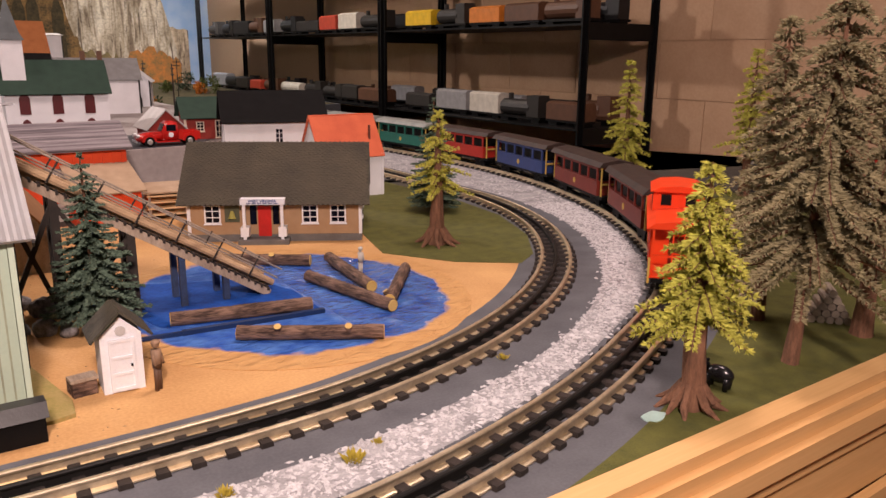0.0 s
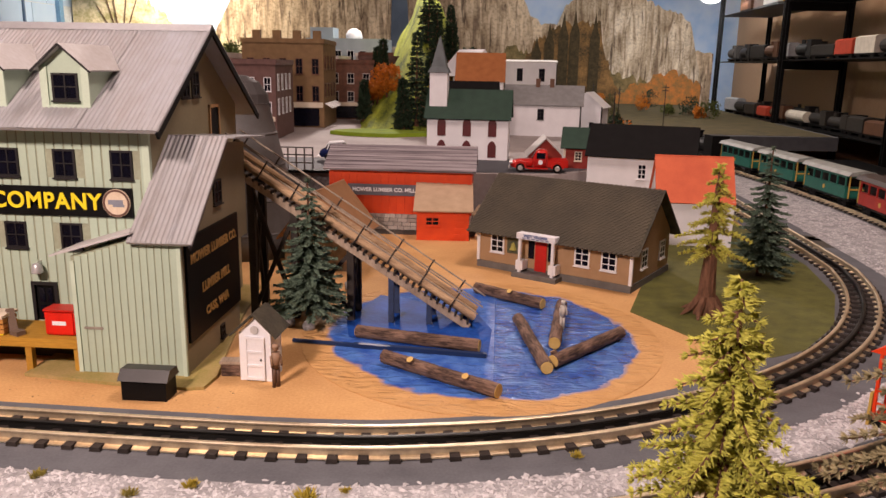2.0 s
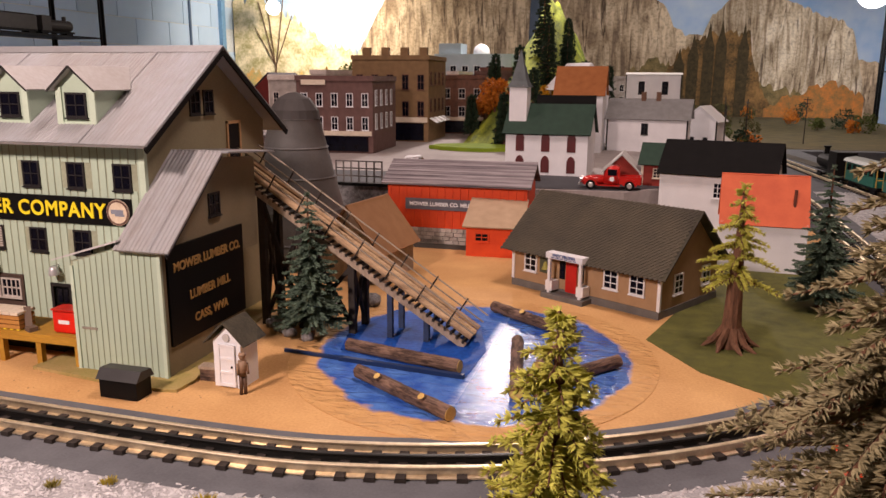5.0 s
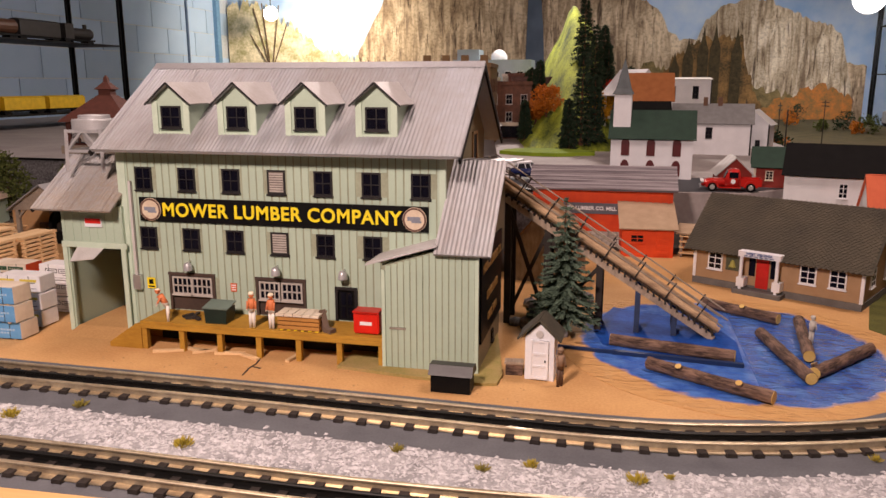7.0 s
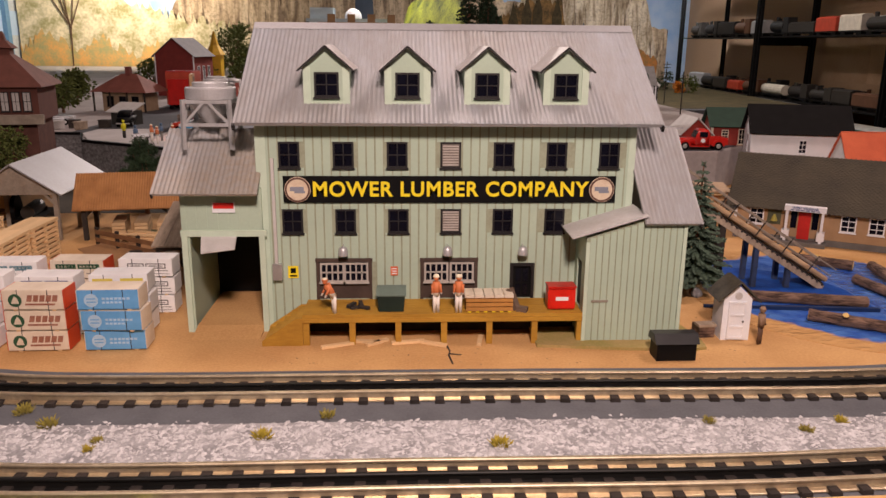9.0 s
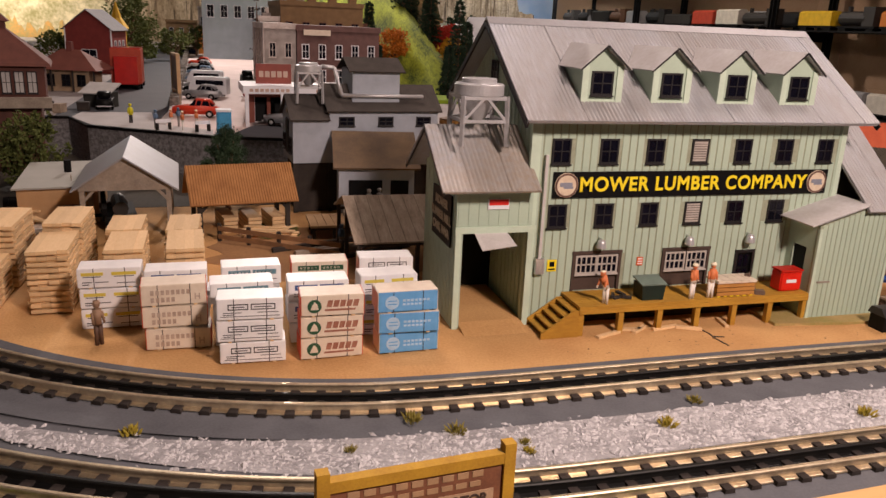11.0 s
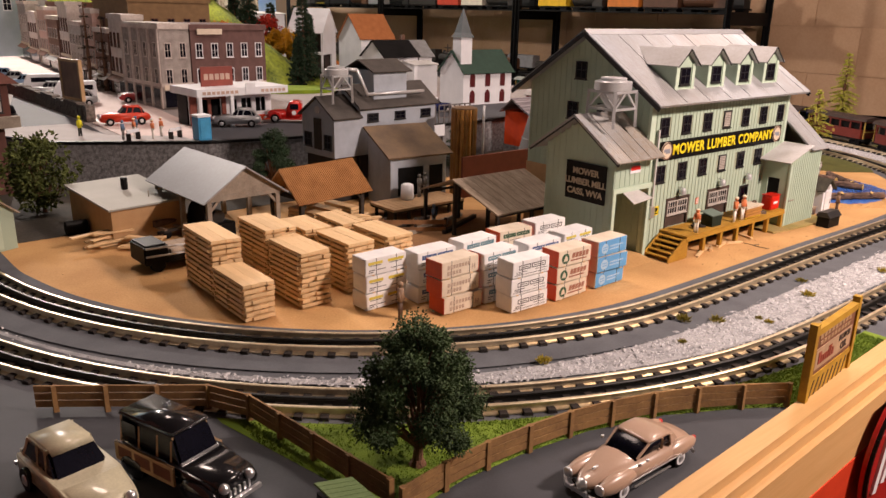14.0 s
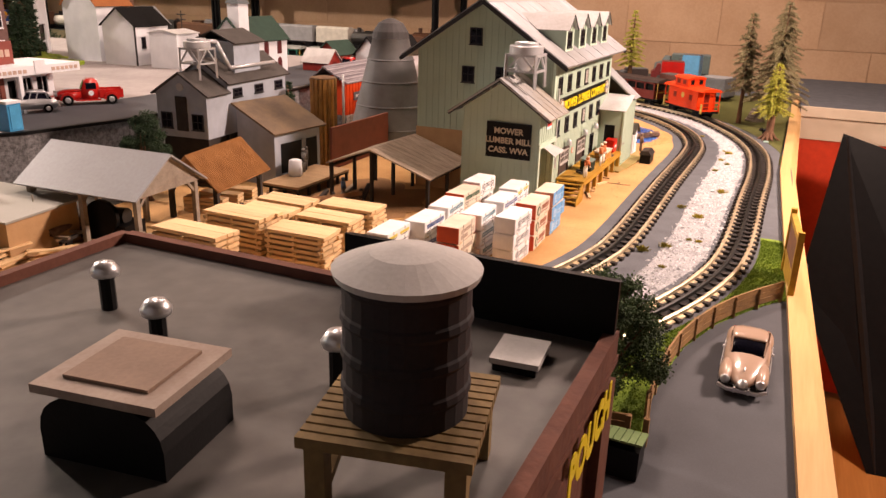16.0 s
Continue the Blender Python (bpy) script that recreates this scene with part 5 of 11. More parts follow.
part("lid", box(B(), -1.34, 1.34, -0.84, 0.84, 2.2, 2.36), mat("cooler_lid_red", (0.6, 0.02, 0.012), None, 0.35), cooler)
part("emblem", box(B(), -0.6, 0.6, -0.84, -0.79, 1.0, 1.35), WHITE, cooler, "pale oblong emblem")
scrap = thing("scrap_pile", -25.6, 53.9, 3.05, 0, "small heap of dark scrap on the platform", "scrap")
for k, (a, b, c) in enumerate(((-0.3, 0.3, 20), (0.4, 0.1, -30), (-0.8, 0.5, 60), (0.1, 0.6, 100))):
    part("offcut", box(B(), -0.6, 0.6, -0.18, 0.18, 0.1 * k, 0.25 + 0.1 * k, pose(a, b, 0, 0, 0, c)), DARKTIMBER, scrap)
rng = random.Random(2)
for x, a in ((-27.6, 20), (-25.1, -8), (-23.8, 35), (-18.6, -25), (-14.2, 80), (-21.0, 10)):
    bm = B()
    box(bm, -rng.uniform(0.8, 1.6), rng.uniform(0.8, 1.6), -0.22, 0.22, 0.02, 0.28)
    ob = part("scrap_board", bm, LUMBER, None)
    ob.matrix_world = pose(x * S, (51.9 + rng.uniform(0.3, 1.6)) * S, 0, 0, 0, a)
    tagged(ob, "offcut board lying under the platform", "board", "offcut boards")

# black tool chest and outhouse
bin_ = thing("black_coal_bin", 3.0, 49.0, 0, 0, "black lidded coal bin on the sand", "bin")
part("body", box(B(), -1.8, 1.8, -0.95, 0.95, 0, 1.7), BLACKPAINT, bin_)
bm = B()
prism(bm, [(-1.15, 1.65), (1.15, 1.65), (0.8, 2.35), (-0.5, 2.45)], -2.0, 2.0, "x")
part("lid", bm, mat("bin_lid", (0.03, 0.03, 0.032), None, 0.4), bin_)

out = thing("outhouse", 10.45, 54.0, 0, -3, "white outhouse with a black shingle roof", "outhouse")
bm = B()
prism(bm, [(-1.35, 0), (1.35, 0), (1.35, 4.2), (0, 5.5), (-1.35, 4.2)], -1.1, 1.5, "y")
part("wall", bm, WHITE, out)
for s in (-1, 1):
    bm = B()
    slab(bm, [(0, -1.6, 5.85), (s * 1.95, -1.6, 3.95), (s * 1.95, 1.9, 3.95), (0, 1.9, 5.85)], 0.15 * -s)
    part("roof", bm, SHINGLE, out)
d = part("door", box(B(), -0.85, 0.85, -1.24, -1.08, 0.15, 3.9), WHITE, out)
bm = B()
for a, b, c, e in ((-0.85, -0.65, 0.15, 3.9), (0.65, 0.85, 0.15, 3.9), (-0.65, 0.65, 0.15, 0.4), (-0.65, 0.65, 1.3, 1.5), (-0.65, 0.65, 2.5, 2.7), (-0.65, 0.65, 3.7, 3.9)):
    box(bm, a, b, -1.32, -1.22, c, e)
part("door_rail", bm, WHITE, d)
bm = B()
rod(bm, (0, -1.1, 4.5), (0, -1.22, 4.5), 0.34, 0.34, 14)
part("vent_disc", bm, LIGHTGREY, out)
part("door_knob", box(B(), 0.5, 0.62, -1.42, -1.3, 1.9, 2.05), BLACKPAINT, d)
pile = thing("wood_box", 8.0, 54.4, 0, 5, "dark wooden box with stacked firewood", "box")
part("body", box(B(), -0.9, 0.7, -0.8, 0.8, 0, 1.1), BARK, pile)
part("top", box(B(), -1.0, 0.8, -0.9, 0.2, 1.1, 1.35), WEATHERED, pile)
for x, y, r in ((7.6, 68.2, 1.0), (9.2, 66.8, 0.8), (6.0, 69.0, 0.7), (11.6, 66.0, 0.7)):
    bm = B()
    bmesh.ops.create_icosphere(bm, subdivisions=2, radius=r, matrix=pose(0, 0, r * 0.5))
    rg = random.Random(int(x * 10))
    for v in bm.verts:
        v.co *= rg.uniform(0.82, 1.1)
        v.co.z = max(v.co.z, 0)
    ob = part("rock", bm, STONE, None, "", True)
    ob.matrix_world = pose(x * S, y * S, 0)
    tagged(ob, "weathered grey rock on the sand", "rock", "rocks by the chute")

# ---- logs ----


def log(x0, y0, x1, y1, z, r, knots, label):
    a, b = Vector((x0, y0, 0)), Vector((x1, y1, 0))
    n = (b - a).length
    t = thing("log", x0, y0, z, math.degrees(math.atan2(y1 - y0, x1 - x0)), label, "log", "floating logs")
    bm = B()
    rg = random.Random(int(x0 * 7 + y1))
    rings = []
    for i in range(13):
        u = n * i / 12
        rings.append([bm.verts.new((u, (r * (1 + rg.uniform(-0.08, 0.08))) * math.cos(k * math.tau / 14), r + (r * (1 + rg.uniform(-0.08, 0.08))) * math.sin(k * math.tau / 14))) for k in range(14)])
    for p, q in zip(rings, rings[1:]):
        for k in range(14):
            bm.faces.new((p[k], p[(k + 1) % 14], q[(k + 1) % 14], q[k]))
    part("bark", bm, BARK, t)
    for u, d in ((0.02, -1), (n - 0.02, 1)):
        bm = B()
        rod(bm, (u, 0, r), (u + d * 0.06, 0, r), r * 0.95, r * 0.9, 14)
        part("cut_end", bm, CUTWOOD, t)
    for u, side in knots:
        bm = B()
        rod(bm, (n * u, -0.3 * r * side, r * 1.4), (n * u, -0.85 * r * side, r * 2.15), r * 0.6, r * 0.5, 10)
        k = part("branch_stub", bm, BARK, t)
        bm = B()
        rod(bm, (n * u, -0.85 * r * side, r * 2.15), (n * u, -0.88 * r * side, r * 2.2), r * 0.5, r * 0.48, 10)
        part("cut_face", bm, CUTWOOD, k)
    return t


log(20.4, 58.0, 30.6, 51.6, 0.05, 0.62, ((0.28, 1), (0.76, 1)), "dark bark log with two sawn stubs in the pond")
log(16.8, 64.3, 28.8, 61.6, 0.05, 0.62, (), "long rough bark log floating on the pond")
log(27.9, 81.2, 35.4, 75.6, 0.05, 0.62, ((0.55, 1),), "bark log with one sawn stub in the pond")
log(32.6, 70.2, 34.8, 57.0, 0.05, 0.6, (), "bark log lying in the log raft")
log(37.4, 75.0, 35.8, 62.6, 0.3, 0.6, (), "bark log leaning in the log raft")
log(35.4, 58.6, 42.6, 67.2, 0.05, 0.6, ((0.06, -1),), "bark log closing the log raft")

# ---- log chute ----
CHUTEWOOD = mat("bleached_chute_timber", (0.52, 0.37, 0.22), (0.27, 0.18, 0.11), 0.85, scale=60, fine=400, bump=0.4, stretch=(0.2, 2, 2))
chute = thing("log_chute", 0, 0, 0, 0, "weathered timber log chute from pond to mill", "chute")
A, E_ = Vector((1.6, 71.6, 17.3)), Vector((28.0, 70.4, 0.7))
ax = (E_ - A).normalized()
sd = Vector((ax.y, -ax.x, 0)).normalized()
up = sd.cross(ax) * (1 if sd.cross(ax).z > 0 else -1)
for k in range(5):
    o = sd * (-1.5 + 0.75 * k) + up * (0.35 if k in (0, 4) else 0.0)
    bm = B()
    rod(bm, A + o, E_ + o, 0.34, 0.32, 8)
    part("pole", bm, CHUTEWOOD, chute)
for s in (-1.9, 1.9):
    bm = B()
    bar(bm, A + sd * s - up * 0.7, E_ + sd * s - up * 0.7, 0.35, 0.7)
    part("stringer", bm, WEATHERED, chute)
me = None
L_ = (E_ - A).length
for i in range(42):
    p = A + ax * (L_ * (i + 0.5) / 42) - up * 0.35
    bm = B()
    bar(bm, p - sd * 2.2, p + sd * 2.2, 0.22, 0.3)
    part("rung", bm, DARKTIMBER, chute)
for s in (-1.95, 1.95):
    for hgt in (1.1, 2.1):
        bm = B()
        rod(bm, A + sd * s + up * hgt, E_ + sd * s + up * hgt * 0.9, 0.09, 0.09, 5)
        part("hand_rail", bm, GREYTIMBER, chute)
    for i in range(8):
        p = A + ax * (L_ * (i + 0.3) / 8) + sd * s
        bm = B()
        rod(bm, p, p + up * 2.15, 0.09, 0.09, 5)
        part("rail_post", bm, DARKTIMBER, chute)
for u in (0.13, 0.3, 0.52, 0.68, 0.83):
    c = A + ax * L_ * u
    for s in (-1.6, 1.6):
        bm = B()
        q = c + sd * s
        bar(bm, (q.x, q.y, 0), (q.x, q.y, q.z - 0.9), 0.7 if u < 0.6 else 0.55)
        part("trestle_post", bm, DARKTIMBER if u < 0.6 else mat("blue_stained_post", (0.04, 0.07, 0.16), (0.02, 0.03, 0.06), 0.7), chute)
    if u < 0.6:
        for sgn in (-1, 1):
            bm = B()
            bar(bm, (c.x + sd.x * 1.6 * sgn, c.y + sd.y * 1.6 * sgn, 0.5), (c.x - sd.x * 1.6 * sgn, c.y - sd.y * 1.6 * sgn, c.z - 1.3), 0.35)
            part("cross_brace", bm, DARKTIMBER, chute)
for u0, u1 in ((0.13, 0.3), (0.3, 0.52)):
    a, b = A + ax * L_ * u0 + sd * 1.6, A + ax * L_ * u1 + sd * 1.6
    for p, q in (((a.x, a.y, 0.6), (b.x, b.y, b.z - 1.4)), ((a.x, a.y, a.z - 1.5), (b.x, b.y, 0.6))):
        bm = B()
        bar(bm, p, q, 0.4)
        part("side_brace", bm, DARKTIMBER, chute)

# ---- wrapped lumber bundles ----


def bundle(x, y, z, wrap, end, ink, style, label):
    """A wrapped bundle of lumber with straps and printed bars."""
    t = thing("lumber_bundle", x, y, z, random.uniform(-2.5, 2.5), label, "lumber bundle", "wrapped lumber bundles")
    bm = B()
    box(bm, 0, 5.4, 0, 2.6, 0.12, 1.96)
    bmesh.ops.bevel(bm, geom=bm.edges[:], offset=0.06, segments=2, affect="EDGES")
    part("wrap", bm, wrap, t)
    for u in (0.9, 4.3):
        part("skid", box(B(), u, u + 0.3, 0.05, 2.55, 0, 0.12), LUMBER, t)
    if end is not wrap:
        part("end_wrap", box(B(), -0.02, 0.03, 0.02, 2.58, 0.14, 1.95), end, t)
        part("end_wrap", box(B(), 5.37, 5.42, 0.02, 2.58, 0.14, 1.95), end, t)
    bm = B()
    for u in (1.35, 4.0):
        box(bm, u, u + 0.07, -0.02, 0.02, 0.12, 1.97)
    part("strap", bm, STRAP, t)
    if wrap is BLUEWRAP:
        part("top_sheet", box(B(), 0.05, 5.35, 0.05, 2.55, 1.95, 1.985), CREAMWRAP, t, "bare tan top sheet")

    def ink_part(name, material, boxes):
        bm = B()
        for a, b, c, d in boxes:
            box(bm, a, b, -0.03, 0.01, c, d)
        part(name, bm, material, t)
    if style == "yellow":
        ink_part("print", ink, ((0.35, 2.2, 1.28, 1.58), (2.9, 5.0, 1.28, 1.58)))
        ink_part("small_print", STRAP, ((0.5, 2.0, 1.14, 1.2), (3.1, 4.8, 1.14, 1.2), (0.4, 1.2, 0.62, 0.7), (1.5, 2.6, 0.62, 0.68), (0.4, 1.0, 0.4, 0.47), (3.3, 4.9, 0.5, 0.56)))
    elif style == "words":
        for z0, z1, n in ((1.08, 1.5, 8), (0.42, 0.84, 5)):
            ink_part("print", ink, [(0.8 + k * 0.42, 1.08 + k * 0.42, z0, z1) for k in range(n)])
        ink_part("print", ink, ((4.4, 4.5, 0.5, 1.1), (4.75, 4.85, 0.5, 1.1), (4.4, 4.85, 0.75, 0.85)))
    elif style == "frames":
        rows = []
        for a, b in ((0.9, 2.55), (2.75, 4.75)):
            rows += [(a, b, 1.42, 1.5), (a, b, 0.98, 1.06), (a, a + 0.08, 0.98, 1.5), (b - 0.08, b, 0.98, 1.5), (a + 0.3, b - 0.3, 1.2, 1.27)]
        ink_part("print", ink, rows + [(0.5, 2.0, 0.72, 0.77), (0.5, 1.4, 0.55, 0.6), (3.3, 5.0, 0.72, 0.77)])
        ink_part("print_stroke", STRAP, ((0.3, 5.1, 0.4, 0.44),))
    elif style == "panels":
        ink_part("print", ink, ((0.6, 2.6, 1.12, 1.6), (2.8, 4.95, 1.12, 1.6)))
        ink_part("letter_bar", wrap, [(0.8 + k * 0.34, 1.02 + k * 0.34, 1.26, 1.46) for k in range(5)] + [(3.0 + k * 0.34, 3.22 + k * 0.34, 1.26, 1.46) for k in range(5)])
        ink_part("small_print", STRAP, ((0.5, 1.2, 0.75, 0.82), (1.7, 3.4, 0.75, 0.8), (0.5, 1.0, 0.5, 0.57), (3.6, 5.0, 0.6, 0.66)))
    elif style == "emblem":
        bm = B()
        rod(bm, (1.15, 0.01, 1.0), (1.15, -0.03, 1.0), 0.6, 0.6, 20)
        part("emblem", bm, GREENPRINT, t, "dark round emblem")
        bm = B()
        prism(bm, [(0.8, 0.7), (1.5, 0.7), (1.4, 1.15), (1.15, 1.42), (0.95, 1.1)], -0.045, -0.03, "y")
        part("emblem_mark", bm, CREAMWRAP, t)
        bm = B()
        for k in range(5):
            u = 2.15 + k * 0.56
            prism(bm, [(u, 0.9), (u + 0.44, 0.9), (u + 0.58, 1.5), (u + 0.14, 1.5)], -0.03, 0.01, "y")
        prism(bm, [(2.0, 0.55), (4.6, 0.55), (4.66, 0.72), (2.04, 0.72)], -0.03, 0.01, "y")
        part("print", bm, MAROONPRINT, t, "slanting maroon print")
    elif style == "disc":
        bm = B()
        rod(bm, (1.25, 0.01, 1.0), (1.25, -0.025, 1.0), 0.62, 0.62, 20)
        part("emblem", bm, ink, t, "pale round emblem")
        ink_part("emblem_bar", wrap, ((0.85, 1.65, 1.1, 1.2), (0.85, 1.65, 0.8, 0.9)))
        ink_part("print", ink, [(2.2 + k * 0.36, 2.46 + k * 0.36, 1.05, 1.25) for k in range(7)] + [(2.2 + k * 0.36, 2.46 + k * 0.36, 0.7, 0.88) for k in range(5)])
    return t


STRAP = mat("black_strap", (0.03, 0.03, 0.035), None, 0.5)
BROWNINK = mat("grey_brown_print", (0.36, 0.27, 0.21), (0.50, 0.40, 0.33), 0.5, scale=120, bump=0.05)
STACKS = [(-76.0, 61.8, WHITEWRAP, WHITEWRAP, SOFTYELLOW, "yellow", "white wrapped lumber bundle with yellow printing"),
          (-70.1, 56.1, CREAMWRAP, REDWRAP, BROWNINK, "words", "cream wrapped lumber bundle with a red end"),
          (-63.9, 52.0, WHITEWRAP, WHITEWRAP, STRAP, "frames", "white wrapped lumber bundle with dark printing"),
          (-57.2, 51.7, CREAMWRAP, REDWRAP, ROSE, "emblem", "cream wrapped lumber bundle with red end and emblem"),
          (-50.5, 51.6, BLUEWRAP, CREAMWRAP, SOFTBLUE, "disc", "sky blue wrapped lumber bundle with pale emblem"),
          (-70.2, 60.2, WHITEWRAP, WHITEWRAP, NAVY, "panels", "white wrapped lumber bundle with navy panels"),
          (-64.4, 55.9, WHITEWRAP, WHITEWRAP, TEALPRINT, "panels", "white wrapped lumber bundle with teal label panels"),
          (-57.8, 55.6, WHITEWRAP, WHITEWRAP, NAVY, "panels", "white wrapped lumber bundle with navy label panels"),
          (-51.2, 56.2, WHITEWRAP, WHITEWRAP, SOFTYELLOW, "yellow", "white wrapped lumber bundle with yellow bars"),
          (-63.6, 60.6, WHITEWRAP, WHITEWRAP, TEALPRINT, "panels", "white wrapped lumber bundle with teal panels"),
          (-57.0, 61.2, CREAMWRAP, REDWRAP, GREENPRINT, "panels", "cream wrapped lumber bundle with green printing"),
          (-50.6, 61.8, WHITEWRAP, WHITEWRAP, STRAP, "frames", "white wrapped lumber bundle behind the others")]
random.seed(11)
for x, y, wrap, end, ink, style, label in STACKS:
    for k in range(3):
        bundle(x + random.uniform(-0.15, 0.15), y + random.uniform(-0.12, 0.12), k * 1.98, wrap, end, ink, style, label)

# ---- stacks of raw boards ----


def board_stack(x, y, w, n, h, rz, label):
    """A stack of rough-sawn boards, layer upon layer."""
    t = thing("board_stack", x, y, 0, rz, label, "lumber stack", "stacked boards")
    layers = max(4, int(h / 0.58))
    dz = h / layers
    for i in range(layers):
        nb = 4
        bw = w / nb
        for j in range(nb):
            o = random.uniform(-0.16, 0.16)
            w0 = random.uniform(-0.06, 0.06)
            a, b = j * bw + 0.005 + (w0 if j == 0 else 0), (j + 1) * bw - 0.005 + (w0 if j == nb - 1 else 0)
            s = random.uniform(-0.05, 0.05)
            part("board", box(B(), a, b, o - 0.1, n + o + 0.1, i * dz + 0.21 + s * 0.4, (i + 1) * dz - 0.02 + s * 0.4), LUMBER, t)
        if i:
            for u in (0.06, 0.5, 0.94):
                e = random.uniform(0.05, 0.3)
                part("sticker", box(B(), -e, w + 0.12, n * u - 0.14, n * u + 0.14, i * dz - 0.06, i * dz + 0.23), LUMBER, t)
    return t


for x, y, w, n, h, rz in ((-87.8, 66.5, 3.4, 7.5, 4.2, 0), (-87.5, 74.8, 3.4, 8.2, 6.8, -1), (-81.2, 66.5, 3.6, 7.0, 6.4, 1), (-81.2, 74.3, 3.7, 7.4, 7.1, -1),
                          (-74.6, 67.6, 3.6, 6.8, 6.0, 1), (-75.4, 75.6, 3.5, 6.4, 5.9, 0), (-68.9, 67.8, 3.6, 7.2, 5.8, 2), (-69.5, 76.9, 3.4, 6.8, 5.4, -1)):
    board_stack(x, y, w, n, h, rz, "low stack of rough-sawn pale boards" if h < 4 else "tall stack of rough-sawn pale boards")

# ---- generic gabled house, local origin at the front left corner, front towards -y ----


def house(name, x, y, z, rz, w, d, h, rise, wall, roof, label, category="house", ov=0.8, windows=(), trim=None, base=None, ridge="x", t=0.2):
    """windows: (face, u, z0, z1, width) with face f, l or r."""
    ob = thing(name, x, y, z, rz, label, category)
    bm = B()
    if ridge == "x":
        prism(bm, [(0, 0), (0, h), (d / 2, h + rise), (d, h), (d, 0)], 0, w, "x")
    else:
        prism(bm, [(0, 0), (w, 0), (w, h), (w / 2, h + rise), (0, h)], 0, d, "y")
    part("wall", bm, wall, ob)
    half = d / 2 if ridge == "x" else w / 2
    k = rise / half
    for s in (-1, 1):
        bm = B()
        if ridge == "x":
            c = d / 2
            slab(bm, [(-ov, c + s * (half + ov), h - k * ov + 0.15), (w + ov, c + s * (half + ov), h - k * ov + 0.15), (w + ov, c, h + rise + 0.15), (-ov, c, h + rise + 0.15)], t * -s)
        else:
            c = w / 2
            slab(bm, [(c + s * (half + ov), -ov, h - k * ov + 0.15), (c + s * (half + ov), d + ov, h - k * ov + 0.15), (c, d + ov, h + rise + 0.15), (c, -ov, h + rise + 0.15)], t * s)
        part("roof", bm, roof, ob)
    if base:
        part("foundation", box(B(), -0.15, w + 0.15, -0.15, d + 0.15, 0, base[0]), base[1], ob)
    if trim:
        for u in (0, w):
            part("corner_board", box(B(), u - 0.2, u + 0.2, -0.12, 0.2, base[0] if base else 0, h), trim, ob)
    for face, u, z0, z1, ww in windows:
        if face == "f":
            window(ob, u, -0.02, z0, z1, ww, "y", DARKWIN, True, trim or WINFRAME, 3)
        elif face == "r":
            window(ob, u, w + 0.02, z0, z1, ww, "x", DARKWIN, True, trim or WINFRAME, 3)
        else:
            window(ob, u, -0.02, z0, z1, ww, "X", DARKWIN, True, trim or WINFRAME, 3)
    return ob


# cottage by the pond
cot = house("cottage", 27.8, 94.0, 0, -30.2, 21.2, 13.4, 5.8, 5.8, TAN, SHINGLE, "tan clapboard cottage with dark shingle roof", "cottage", 1.2,
            [("f", 2.9, 2.3, 4.7, 2.0), ("f", 14.9, 2.3, 4.7, 2.0), ("f", 18.4, 2.3, 4.7, 2.0), ("r", 4.0, 2.3, 4.7, 2.0), ("r", 10.5, 2.3, 4.7, 2.0)], WHITE, (0.9, GREYBASE))
porch = part("porch_canopy", box(B(), 6.6, 12.0, -1.8, 0, 5.0, 5.7), WHITE, cot, "white porch canopy with lettering")
text("lettering", "WEST VIRGINIA", 0.48, NAVY, porch, pose(9.3 * S, -1.83 * S, 5.45 * S, 90, 0, 0))
bm = B()
for k in range(6):
    box(bm, 7.4 + k * 0.65, 7.9 + k * 0.65, -1.83, -1.8, 5.1, 5.22)
part("small_print", bm, NAVY, porch)
for u in (7.0, 11.6):
    part("porch_post", box(B(), u - 0.18, u + 0.18, -1.65, -1.3, 0.5, 5.0), WHITE, cot)
    part("porch_rail", box(B(), u - 0.5, u + 0.5, -1.6, -0.2, 0.9, 2.1), WHITE, cot)
    part("side_light", box(B(), u - 0.4 + (0.9 if u < 9 else -0.9), u + 0.4 + (0.9 if u < 9 else -0.9), -0.12, 0, 2.2, 4.6), DARKWIN, cot)
door = part("door", box(B(), 8.5, 10.1, -0.2, 0, 0.7, 4.8), REDDOOR, cot, "bright red front door")
part("porch_floor", box(B(), 6.2, 12.4, -2.1, -0.15, 0, 0.6), GREYBASE, cot)
board = part("notice_board", box(B(), 4.4, 6.2, -0.15, 0, 2.5, 4.9), mat("olive_board", (0.09, 0.10, 0.06), None, 0.7), cot, "olive notice board with yellow bell")
bm = B()
turned(bm, [(0.5, 3.0), (0.42, 3.1), (0.25, 3.7), (0.1, 3.95)], 12, 5.3, -0.15)
part("bell", bm, mat("bell_yellow", (0.45, 0.42, 0.10), None, 0.6), board)
# diamond shingles on the roof
bm = B()
pitch = math.atan2(5.8, 6.7)
cp, sp = math.cos(pitch), math.sin(pitch)


def on_roof(u, v, lift):
    """A point on the front slope: u along the eave, v up the slope, lift off it."""
    return (u, -1.25 + v * cp - lift * sp, 4.92 + v * sp + lift * cp)


for i in range(34):
    v = -0.28 + i * 0.31
    u = -1.0 + (0.31 if i % 2 else 0.0)
    while u < 22.2:
        lift = random.uniform(0.09, 0.15)
        slab(bm, [on_roof(u, v, lift), on_roof(u + 0.29, v + 0.31, 0.07), on_roof(u, v + 0.62, 0.03), on_roof(u - 0.29, v + 0.31, 0.07)], 0.04)
        u += 0.62
tagged(part("shingles", bm, mat("mossy_shingle", (0.098, 0.084, 0.056), (0.036, 0.032, 0.026), 0.85, scale=22, fine=420, bump=0.8, mix=0.8), cot), kind="stuff")

